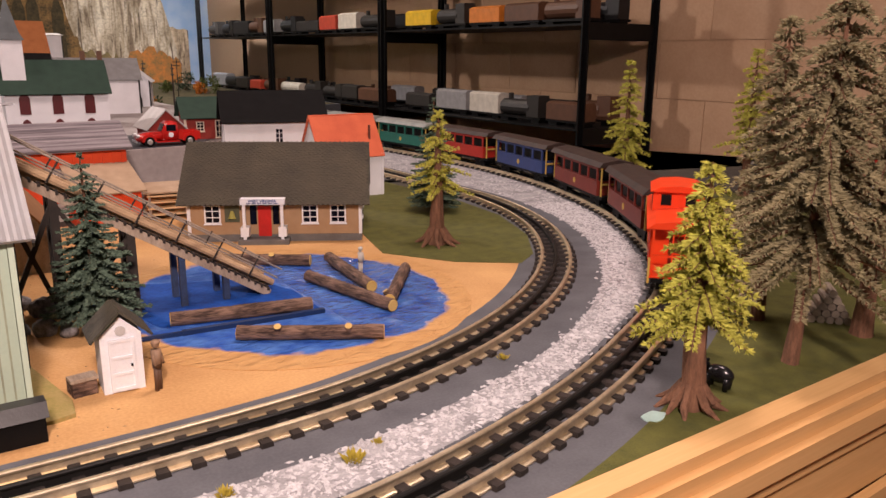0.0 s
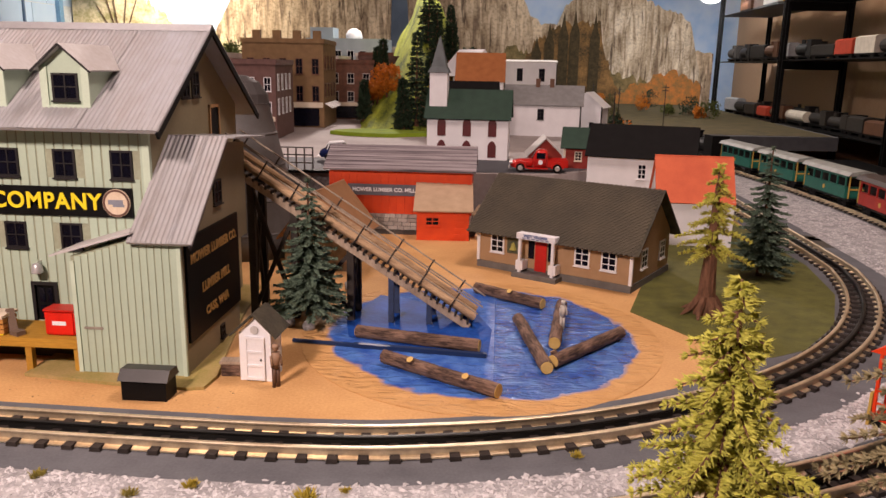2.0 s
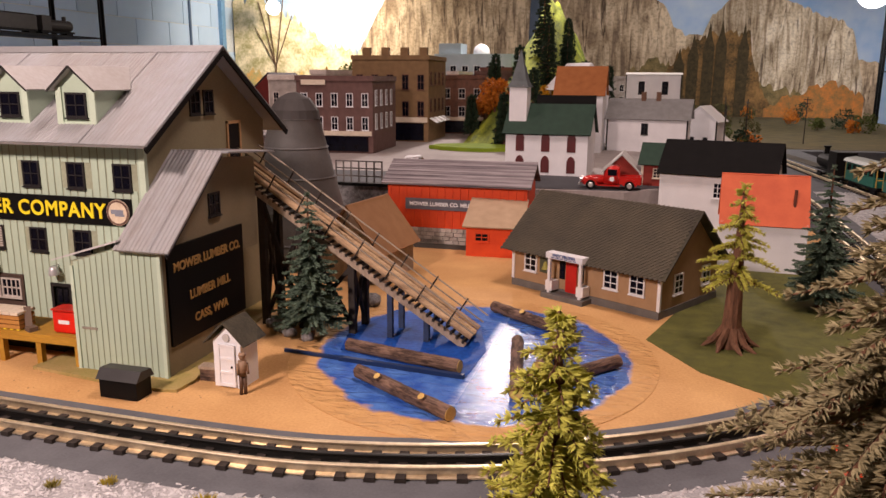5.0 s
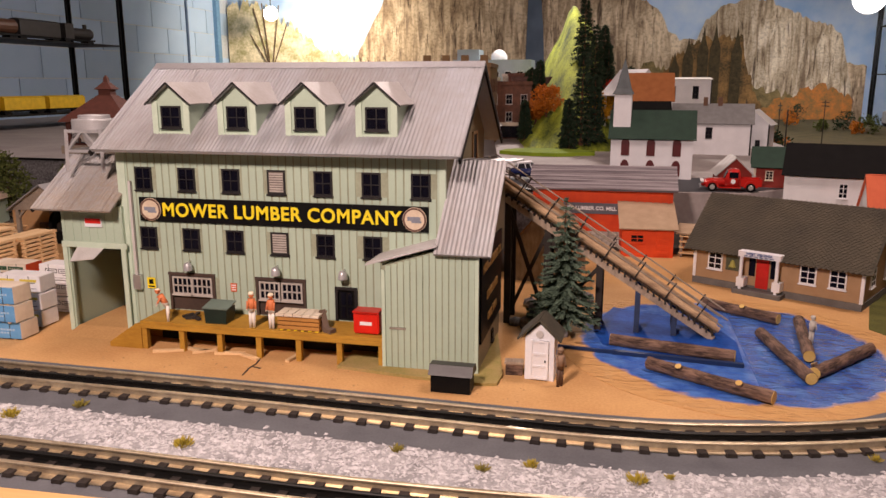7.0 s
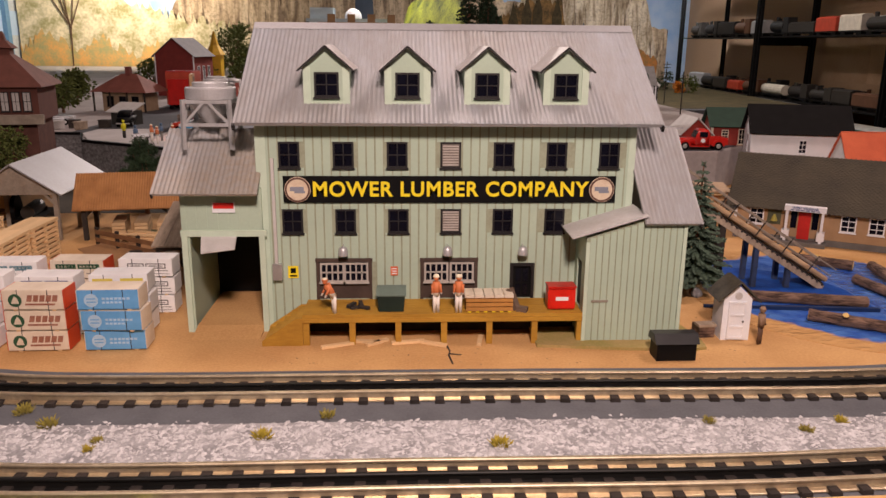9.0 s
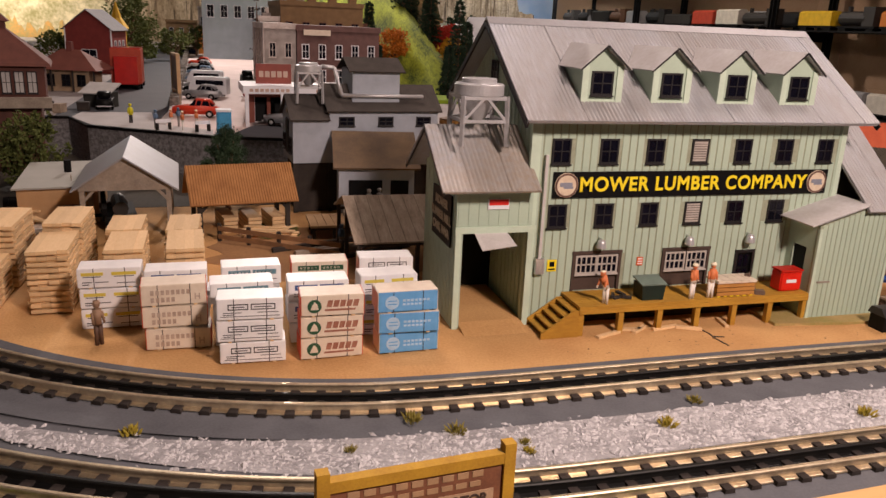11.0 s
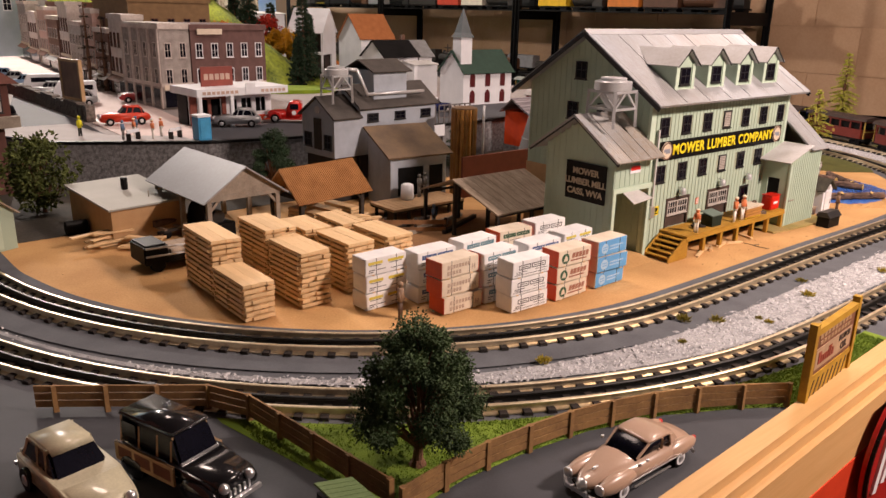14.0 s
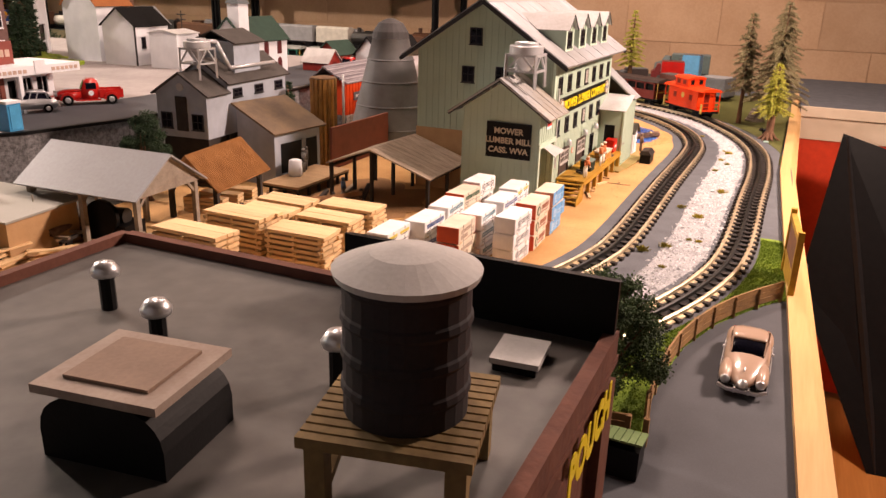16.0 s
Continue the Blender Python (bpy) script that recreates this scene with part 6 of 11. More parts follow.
# red company store and its lean-to shed
store = thing("company_store", 2.8, 115.2, 0, 0, "long red company store on a stone footing", "store")
part("footing", box(B(), 0.1, 23.1, 0.1, 8, 0, 2.6), STONE, store)
PALESTONE = mat("pale_rubble_stone", (0.62, 0.58, 0.52), (0.34, 0.31, 0.28), 0.9, scale=90, fine=500, bump=0.8, mix=0.5, random_tint=0.25)
blocks = random.Random(31)
for row in range(4):
    x = 0.0
    while x < 23.0:
        n = min(blocks.uniform(0.8, 1.7), 23.2 - x)
        part("stone", box(B(), x + 0.05, x + n - 0.05, -blocks.uniform(0.05, 0.16), 0.12, row * 0.65 + 0.04, row * 0.65 + 0.6), PALESTONE, store)
        x += n
part("wall", box(B(), 0.1, 23.1, 0.1, 7.9, 2.6, 10.2), REDPAINT, store)
for k in range(18):
    part("batten", box(B(), 0.5 + k * 1.29, 0.75 + k * 1.29, -0.05, 0.15, 2.6, 10.1), REDPAINT, store)
for i in range(6):
    bm = B()
    y0, z0 = -0.9 + i * 1.05, 9.9 + i * 0.55
    slab(bm, [(-0.7, y0, z0), (23.8, y0, z0), (23.8, y0 + 1.2, z0 + 0.62), (-0.7, y0 + 1.2, z0 + 0.44)], 0.34)
    part("roof_course", bm, PURPLEROOF, store)
bm = B()
slab(bm, [(-0.7, 9.2, 9.9), (23.8, 9.2, 9.9), (23.8, 5.2, 13.1), (-0.7, 5.2, 13.1)], -0.2)
part("roof", bm, PURPLEROOF, store)
board = part("store_sign", box(B(), 3.2, 14.8, -0.25, -0.05, 5.6, 7.4), mat("slate_sign", (0.13, 0.13, 0.16), None, 0.7), store, "slate grey sign with white lettering")
text("lettering", "MOWER LUMBER CO. MILL", 0.85, WHITE, board, pose(9.0 * S, -0.28 * S, 6.5 * S, 90, 0, 0))
lean = thing("red_shed", 17.9, 108.1, 0, 3, "small red shed with a card roof", "shed")
part("wall", box(B(), 0, 8.0, 0, 7, 0, 5.0), REDPAINT, lean)
bm = B()
slab(bm, [(-0.5, -0.8, 4.7), (8.6, -0.8, 4.7), (8.6, 7.2, 7.9), (-0.5, 7.2, 7.9)], 0.2)
part("roof", bm, CREAMROOF, lean)
window(lean, 2.4, -0.02, 2.3, 3.7, 2.2, "y", DARKWIN, True, REDPAINT)
d = part("door", box(B(), 5.4, 7.4, -0.15, 0, 0.3, 4.3), REDPAINT, lean)
bm = B()
for k in range(4):
    box(bm, 5.6, 7.2, -0.25, -0.15, 0.6 + k, 1.0 + k)
part("door_rail", bm, REDPAINT, d)
bench = thing("lumber_rack", 26.8, 109.5, 0, -8, "open timber rack with pale boards", "rack")
for k in range(4):
    part("shelf", box(B(), 0, 6, 0, 5, 0.6 + k * 0.9, 0.8 + k * 0.9), LUMBER, bench)
for u, v in ((0.2, 0.2), (5.6, 0.2), (0.2, 4.6), (5.6, 4.6)):
    part("post", box(B(), u, u + 0.3, v, v + 0.3, 0, 4.0), GREYTIMBER, bench)
bm = B()
slab(bm, [(-0.5, -0.5, 4.0), (6.5, -0.5, 4.0), (6.5, 5.5, 4.6), (-0.5, 5.5, 4.6)], 0.2)
part("roof", bm, CREAMROOF, bench)

# leaning brown roofed shed behind the chute
hut = house("brown_roofed_hut", 2.6, 89.5, 0, -8, 8.8, 10, 4.8, 5.4, WEATHERED, mat("card_brown_roof", (0.30, 0.155, 0.07), (0.24, 0.12, 0.05), 0.8), "low hut with a tan card roof", "hut", 0.8, [], None, None, "y")

# white building with black roof and a salmon lean-to
house("white_warehouse", 45.9, 130.4, 0, -15, 17.4, 9.6, 11.8, 4.6, WHITE, BLACKROOF, "white warehouse with black roof", "warehouse", 0.7,
      [("f", 9.2, 7.6, 10.2, 1.5), ("l", 4.8, 7.4, 10.6, 1.4)], WHITE)
salmon = house("salmon_roofed_store", 54.3, 110.6, 0, -3, 11.0, 8.4, 7.0, 6.2, WHITE, ORANGEROOF, "white plank store with a faded salmon roof", "store", 0.35, [], WHITE)
bm = B()
rod(bm, (9.4, 1.6, 8.0), (9.4, 1.6, 11.6), 0.22, 0.22, 8)
part("stove_pipe", bm, mat("rust_pipe", (0.16, 0.05, 0.03), None, 0.7), salmon, "thin rusty stove pipe")

# church
ch = thing("church", 15.2, 152.0, 5.0, -3, "white church with green roof and grey steeple", "church")
bm = B()
prism(bm, [(0, 0), (0, 11.2), (5.2, 16.2), (10.4, 11.2), (10.4, 0)], 0, 16.6, "x")
part("wall", bm, WHITE, ch)
for s in (-1, 1):
    bm = B()
    slab(bm, [(-0.6, 5.2 + s * 6.0, 10.7), (17.2, 5.2 + s * 6.0, 10.7), (17.2, 5.2, 16.5), (-0.6, 5.2, 16.5)], -0.2 * s)
    part("roof", bm, GREENROOF, ch)
CRIMSON = mat("crimson_glass", (0.11, 0.015, 0.018), None, 0.4)
for k in range(3):
    for z0, z1 in ((3.0, 6.4), (7.2, 11.0)):
        u = 3.0 + k * 5.2
        bm = B()
        prism(bm, [(u - 0.85, z0), (u + 0.85, z0), (u + 0.85, z1 - 1.0), (u + 0.5, z1 - 0.3), (u, z1), (u - 0.5, z1 - 0.3), (u - 0.85, z1 - 1.0)], -0.12, 0.02, "y")
        part("arched_window", bm, CRIMSON, ch, "dark red arched window")
tower = part("tower", box(B(), 0.2, 3.8, 1.6, 5.2, 0, 19.8), WHITE, ch)
bm = B()
turned(bm, [(3.1, 19.8), (2.2, 21.0), (0.12, 27.0)], 4, 0, 0)
bmesh.ops.transform(bm, matrix=pose(2.0, 3.4, 0, 0, 0, 45), verts=bm.verts)
part("spire", bm, mat("slate_spire", (0.11, 0.13, 0.14), None, 0.7), tower)

greyhouse = house("grey_roofed_house", 31.5, 214, 5, -6, 21, 13, 11.5, 4.8, WHITE, mat("mid_grey_roof", (0.30, 0.31, 0.32), (0.22, 0.225, 0.23), 0.8, bump=0.2), "white house with mid grey roof and two chimneys", "house", 0.8, [("f", 10, 7.0, 10.0, 1.8)], WINFRAME)
for u in (8.0, 12.0):
    part("chimney", box(B(), u, u + 1.2, 5.6, 6.8, 15.4, 18.2), mat("chimney_umber", (0.17, 0.09, 0.06), None, 0.8) if "chimney_umber" not in bpy.data.materials else bpy.data.materials["chimney_umber"], greyhouse)
house("red_cabin", 42.6, 142, 7.3, -8, 8, 7, 4.6, 3.0, mat("barn_red", (0.28, 0.03, 0.02), None, 0.7), GREENROOF, "dark red cabin with green roof", "cabin", 0.8, [("f", 2.6, 1.6, 3.4, 1.4), ("f", 6.0, 0.4, 3.6, 1.4)], CREAMWRAP)
house("red_shop", 35.8, 141, 7.3, 0, 6.2, 8, 2.8, 3.0, mat("shop_red", (0.32, 0.03, 0.02), None, 0.7), LIGHTGREY, "small red gabled shop", "shop", 0.6, [], None, None, "y")
house("white_hill_house", 31.7, 318, 5, 0, 21, 18, 23.6, 0.8, WHITE, LIGHTGREY, "tall white flat-roofed house on the hill", "house", 0.5, [("f", 6, 16, 21, 2.4), ("f", 15, 16, 21, 2.4)], WINFRAME)
house("white_depot", 52, 240, 5, -20, 10, 9, 10, 4, WHITE, WHITE, "small white gabled depot", "depot", 0.8, [("f", 3, 2, 5, 1.4), ("f", 7, 2, 5, 1.4)], WINFRAME, None, "y")
barn = thing("open_barn", 11.7, 238.4, 5, -49, "open-sided white storeyed barn with a bright white roof", "barn")
bm = B()
prism(bm, [(0, 11.2), (0, 19.4), (7, 26.0), (14, 19.4), (14, 0), (9, 0), (9, 11.2)], 11.2, 11.7, "x")
part("gable", bm, WHITE, barn)
part("back_wall", box(B(), 0, 11.2, 13.5, 14, 0, 19.4), WHITE, barn)
for zz in (0.0, 5.4, 11.2, 18.6):
    part("floor_slab", box(B(), 0, 11.2, 0, 13.5, zz, zz + 0.8), WHITE, barn)
for u in (0.0, 5.4, 10.8):
    part("post", box(B(), u, u + 0.6, 0.1, 0.7, 0.8, 18.6), WHITE, barn)
# Added dark block gives the open storeys their shaded depth.
part("core", box(B(), 0.6, 10.8, 4.0, 13.4, 0.8, 18.4), mat("dark_interior", (0.03, 0.022, 0.02), (0.06, 0.04, 0.03), 0.9), barn, "dark block for the shade inside the open storeys")
part("stored_crate", box(B(), 1.4, 3.6, 1.6, 3.6, 12.0, 15.2), mat("crate_blue", (0.03, 0.09, 0.32), None, 0.6), barn, "blue crate on the upper storey")
for side in (-1, 1):
    bm = B()
    slab(bm, [(-0.8, 7 + side * 8.2, 18.4), (12.0, 7 + side * 8.2, 18.4), (12.0, 7, 26.4), (-0.8, 7, 26.4)], -0.3 * side)
    part("roof", bm, WHITE, barn, "bright white roof slope")
house("orange_roofed_house", 18.2, 204.8, 5, 0, 12.4, 13, 17.8, 7.0, WHITE, mat("barn_orange", (0.40, 0.15, 0.05), (0.30, 0.105, 0.033), 0.8), "white house with a rusty orange roof", "house", 0.6)
house("black_roofed_house", 16.0, 189, 7.4, 4, 13.5, 11, 10.6, 4.4, WHITE, BLACKROOF, "white clapboard house with black gable roof", "house", 0.6, [("f", 3, 4.5, 7.5, 1.6), ("f", 9.0, 4.5, 7.5, 1.6)], WINFRAME)
house("white_annex", 16.5, 175, 7.4, 4, 9, 9, 9.0, 0.8, WHITE, LIGHTGREY, "plain white flat-roofed annex behind the church", "house", 0.3)

# ---- open sheds in the yard ----


def open_shed(name, x, y, rz, w, d, h, rise, roof, post, label, ridge="y", posts=3):
    ob = thing(name, x, y, 0, rz, label, "open shed")
    ov = 0.9
    half = (w if ridge == "y" else d) / 2
    k = rise / half
    for s in (-1, 1):
        bm = B()
        if ridge == "y":
            slab(bm, [(s * (half + ov), -ov, h - k * ov), (s * (half + ov), d + ov, h - k * ov), (0, d + ov, h + rise), (0, -ov, h + rise)], 0.2 * s)
        else:
            slab(bm, [(-w / 2 - ov, half + s * (half + ov), h - k * ov), (w / 2 + ov, half + s * (half + ov), h - k * ov), (w / 2 + ov, half, h + rise), (-w / 2 - ov, half, h + rise)], -0.2 * s)
        part("roof", bm, roof, ob)
    for i in range(posts):
        for s in (-1, 1):
            yy = 0.3 + (d - 0.6) * i / (posts - 1)
            part("post", box(B(), s * (w / 2 - 0.4) - 0.3, s * (w / 2 - 0.4) + 0.3, yy - 0.3, yy + 0.3, 0, h), post, ob)
            bm = B()
            bar(bm, (s * (w / 2 - 0.4), yy, h - 2.2), (s * (w / 2 - 2.4), yy, h), 0.35)
            part("knee_brace", bm, post, ob)
    for s in (-1, 1):
        part("plate_beam", box(B(), s * (w / 2 - 0.4) - 0.3, s * (w / 2 - 0.4) + 0.3, 0, d, h - 0.6, h - 0.1), post, ob)
    if ridge == "y":
        for yy in (0.0, d):
            bm = B()
            prism(bm, [(-w / 2, h), (w / 2, h), (0, h + rise - 0.3)], yy - 0.15, yy + 0.15, "y")
            part("gable", bm, post, ob)
            part("tie_beam", box(B(), -w / 2, w / 2, yy - 0.2, yy + 0.2, h - 0.7, h), post, ob)
    return ob


open_shed("timber_shelter", -75.2, 92.4, 3, 11.0, 17.0, 7.3, 3.7, TIN, GREYTIMBER, "grey timber shelter with tin gable roof", "y", 3)
sawrig = thing("saw_rig", -76.5, 97, 0, 10, "dark cast iron saw engine under the shelter", "engine")
part("bed", box(B(), -2, 2, 0, 9, 0, 2.0), BLACKPAINT, sawrig)
bm = B()
rod(bm, (-2.3, 3, 3), (-1.7, 3, 3), 2.2, 2.2, 18)
part("flywheel", bm, BLACKPAINT, sawrig)
bm = B()
rod(bm, (0, 1, 2.8), (0, 7, 2.8), 1.0, 1.0, 12)
part("boiler", bm, mat("rig_iron", (0.05, 0.045, 0.04), None, 0.5, 0.4), sawrig)

tile = open_shed("tiled_shed", -60.6, 93.4, 9, 12.4, 7.4, 5.4, 3.6, RUSTTILE, DARKTIMBER, "open shed with ribbed rust-orange roof", "x", 2)
bm = B()
for k in range(41):
    u = -6.9 + k * 0.345
    for s in (-1, 1):
        rod(bm, (u, 3.7 + s * 4.6, 5.4 - 0.97 * 0.9 + 0.06), (u, 3.7, 9.03), 0.1, 0.1, 5, False)
tagged(part("roof_tiles", bm, RUSTTILE, tile), kind="stuff")
for k in range(3):
    t = thing("lumber_pile", -62.5 + k * 3.2, 94.6, 0, 12, "small pile of sawn boards under the shed", "lumber pile", "boards under the shed")
    for j in range(4):
        part("board_layer", box(B(), -0.9, 0.9, 0, 6.0, j * 0.55, j * 0.55 + 0.42), LUMBER, t)

flat = thing("flat_roofed_shed", -90.0, 101.8, 0, 4, "tan shed with a pale flat tin roof", "shed")
part("wall", box(B(), 0, 10.0, 0, 16, 0, 5.0), PLYWOOD, flat)
bm = B()
slab(bm, [(-0.5, -0.6, 5.1), (10.6, -0.6, 5.3), (10.6, 16.6, 5.8), (-0.5, 16.6, 5.6)], 0.25)
part("roof", bm, mat("pale_tin", (0.46, 0.455, 0.43), (0.30, 0.31, 0.27), 0.72, 0.1, scale=16, mix=0.9), flat)
bm = B()
rod(bm, (5.5, 9, 4.8), (5.5, 9, 7.2), 0.5, 0.5, 10)
part("stove_pipe", bm, BLACKPAINT, flat)
bm = B()
rod(bm, (6.5, 3, 4.8), (6.5, 3, 6.2), 0.08, 0.08, 6)
part("vent_pin", bm, GREYTIMBER, flat)
tiny = house("small_mint_shed", -106.5, 106, 0, 20, 6.5, 7, 5.2, 2.6, MINT, WEATHERED, "small mint green shed with brown roof", "shed", 0.6, [], None, None, "y")
part("door", box(B(), 2.2, 4.6, -0.15, 0, 0.3, 4.0), MINTDARK, tiny)
part("door_pane", box(B(), 2.7, 4.1, -0.2, -0.1, 2.2, 3.7), DARKWIN, tiny)

# grey mill works with cupola
works = thing("grey_works", -53.2, 105.0, 0, 5, "grey clapboard works with charcoal roofs and cupola", "works")
for lo, hi, eave, top in ((5.5, 22.7, 15.7, 18.8), (0.0, 5.5, 14.4, 17.2)):
    far = hi + (0.5 if hi > 20 else 0)
    bm = B()
    prism(bm, [(0, 7.6), (0, eave), (4.5, top), (9, eave), (9, 7.6)], lo, hi, "x")
    part("wall", bm, GREYPAINT, works)
    for s in (-1, 1):
        bm = B()
        slab(bm, [(lo - 0.5, 4.5 + s * 5.2, eave - 0.3), (far, 4.5 + s * 5.2, eave - 0.3), (far, 4.5, top + 0.25), (lo - 0.5, 4.5, top + 0.25)], -0.25 * s)
        part("roof", bm, DARKGREYROOF, works)
# Solid dark block stands in for the shade under the raised floor.
part("footing", box(B(), 0.6, 22.2, 0.6, 8.6, 0, 7.6), DARKTIMBER, works, "dark block for the shade of the open underfloor")
for u in (0.3, 5.6, 11.0, 16.6, 22.3):
    part("pier", box(B(), u - 0.3, u + 0.3, 0.05, 0.6, 0, 7.6), DARKTIMBER, works)
cup = part("cupola", box(B(), 9.2, 16.6, 1.0, 8.0, 16.4, 21.4), GREYPAINT, works)
for s in (-1, 1):
    bm = B()
    slab(bm, [(8.5, 4.5 + s * 4.3, 21.2), (17.3, 4.5 + s * 4.3, 21.2), (17.3, 4.5, 23.1), (8.5, 4.5, 23.1)], -0.2 * s)
    part("cupola_roof", bm, DARKGREYROOF, cup)
for u in (8.1, 14.2, 20.3):
    window(works, u, -0.02, 13.1, 14.5, 2.4, "y", DARKWIN, True, WINFRAME)
for v in (1.7, 7.3):
    window(works, v, -0.02, 8.9, 11.3, 2.0, "X", DARKWIN, True, WINFRAME)
part("gable_door", box(B(), -0.18, 0.05, 3.5, 5.5, 8.6, 13.8), DARKTIMBER, works, "tall dark brown gable door")
part("round_vent", rod(B(), (0.1, 4.5, 15.2), (-0.2, 4.5, 15.2), 0.6, 0.6, 14), LIGHTGREY, works)
wing = thing("brown_roofed_works", -47.5, 97.2, 0, -6, "grey shed wing with mossy brown roof", "shed")
bm = B()
prism(bm, [(0, 0), (0, 8.5), (7.7, 12.0), (7.7, 0)], 0, 10.8, "x")
part("wall", bm, GREYPAINT, wing)
bm = B()
slab(bm, [(-0.8, -0.9, 8.5), (11.6, -0.9, 8.5), (11.6, 7.9, 12.5), (-0.8, 7.9, 12.5)], 0.3)
part("roof", bm, BROWNROOF, wing)
for a, b in ((1.4, 6.2), (7.4, 10.0)):
    part("opening", box(B(), a, b, -0.1, 0.1, 1.9, 6.6), BLACKPAINT, wing, "dark wide doorway")
    part("door_post", box(B(), b, b + 0.4, -0.15, 0.1, 1.9, 6.8), GREYPAINT, wing)
DECKPLANK = mat("deck_plank", (0.50, 0.34, 0.19), (0.34, 0.215, 0.11), 0.75, scale=30, fine=400, bump=0.3, random_tint=0.15)
deck = thing("works_deck", -52.3, 89.6, 0, 0, "wooden deck in front of the grey works", "deck")
for k in range(13):
    part("plank", box(B(), k * 1.1, k * 1.1 + 1.04, 0, 6.6, 1.6, 1.95), DECKPLANK, deck)
for k in range(6):
    part("post", box(B(), 0.3 + k * 2.7, 0.7 + k * 2.7, 0.2, 0.6, 0, 1.3), DARKTIMBER, deck)
for k in range(1, 3):
    part("post", box(B(), 0.3, 0.7, 0.2 + k * 2.5, 0.6 + k * 2.5, 0, 1.3), DARKTIMBER, deck)
part("beam", box(B(), 0.1, 14.2, 0.1, 0.5, 1.3, 1.6), DARKTIMBER, deck)
part("beam", box(B(), 0.1, 0.5, 0.5, 6.5, 1.3, 1.6), DARKTIMBER, deck)
figurine(-43.6, 94.6, 1.95, 0, 3.8, GREYMAN, "grey painted figurine on the works deck")
figurine(-42.0, 95.2, 1.95, 30, 3.8, GREYMAN, "second grey painted figurine on the works deck")
bm = B()
turned(bm, [(1.0, 0), (1.1, 0.3), (1.0, 2.4), (0.6, 2.6)], 12)
part_ob = part("feed_sack", bm, WHITE, None, "", True)
part_ob.matrix_world = pose(-46.2 * S, 94.4 * S, 1.95 * S)
tagged(part_ob, "pale round barrel on the deck", "barrel")
dust_tank(-50.5, 108.4, 16.3, 0.85, 4.6, "silver dust tank on the grey works roof")
pipe = B()
rod(pipe, (-48.6, 108.3, 21.7), (-46.7, 107.9, 21.5), 0.3, 0.3, 8)
rod(pipe, (-46.7, 107.9, 21.5), (-45.8, 106.3, 17.6), 0.3, 0.3, 8)
rod(pipe, (-45.8, 106.3, 17.6), (-33.0, 107.4, 17.5), 0.3, 0.3, 8)
tagged(part("blower_pipe", pipe, TANKPAINT, None, "", True), "silver blower pipe along the works roof", "pipe")

# log and slab bins, burner
burner = thing("waste_burner", -5.6, 99.5, 0, 0, "grey riveted cone of a waste burner", "burner")
bm = B()
turned(bm, [(8.6, 0), (8.0, 3), (4.7, 16), (3.6, 20.5), (3.7, 20.6)], 28)
part("cone", bm, CONE, burner, "", True)
for zz, rr in ((3.2, 7.95), (7.6, 6.84), (12.2, 5.68), (16.4, 4.62)):
    bm = B()
    turned(bm, [(rr, zz), (rr + 0.12, zz + 0.1), (rr, zz + 0.3)], 28)
    part("hoop", bm, CONE, burner)
bm = B()
turned(bm, [(3.7, 20.5), (3.5, 21.8), (2.4, 23.4), (0.8, 24.2), (0.2, 24.3)], 20)
part("screen_dome", bm, mat("mesh_dome", (0.05, 0.045, 0.045), None, 0.7), burner)
silo = thing("slab_silo", -30.0, 99.5, 0, 0, "ochre slatted silo with a dark lid", "silo")
for k in range(18):
    a = k * math.tau / 18
    bm = B()
    rod(bm, (1.95 * math.cos(a), 1.95 * math.sin(a), 0), (1.95 * math.cos(a), 1.95 * math.sin(a), 15), 0.36, 0.36, 6)
    part("stave", bm, mat("ochre_stave", (0.45, 0.235, 0.06), (0.25, 0.11, 0.03), 0.6, random_tint=0.4) if "ochre_stave" not in bpy.data.materials else bpy.data.materials["ochre_stave"], silo)
bm = B()
turned(bm, [(2.25, 15), (2.25, 15.2), (1.2, 15.4), (0.2, 15.5)], 18)
part("lid", bm, mat("dull_lid", (0.16, 0.09, 0.045), None, 0.6), silo)
part("red_fence", box(B(), -33.0, -13.0, 96.0, 96.5, 0, 7.2), mat("red_brown_board", (0.20, 0.055, 0.03), None, 0.7), None)
tagged(bpy.data.objects["red_fence"], "red-brown board fence beside the silo", "fence", "", "")
rod_pipe = rod(B(), (-27.6, 97.0, 0), (-27.6, 97.0, 15.6), 0.22, 0.22, 10)
tagged(part("silo_pipe", rod_pipe, TANKPAINT, None, "", True), "thin silver standpipe beside the silo", "pipe")

# weathered lean-to beside the mill
leanto = thing("weathered_lean_to", -49.7, 69.9, 0, 0, "low open shed with a weathered board roof", "lean-to")
for k in range(10):
    u0, u1 = k * 1.45, k * 1.45 + 1.4
    bm = B()
    slab(bm, [(u0, -0.4, 5.2), (u1, -0.4, 5.2), (u1, 9.2, 8.4), (u0, 9.2, 8.4)], 0.2)
    part("roof_board", bm, WEATHERED, leanto)
    bm = B()
    slab(bm, [(u0, 9.2, 8.4), (u1, 9.2, 8.4), (u1, 16.6, 5.7), (u0, 16.6, 5.7)], 0.2)
    part("roof_board", bm, WEATHERED, leanto)
for u in (0.6, 7.2, 13.8):
    for v, z in ((0.2, 5.2), (9.2, 8.1), (16.0, 5.7)):
        part("post", box(B(), u - 0.22, u + 0.22, v - 0.22, v + 0.22, 0, z), DARKTIMBER, leanto)
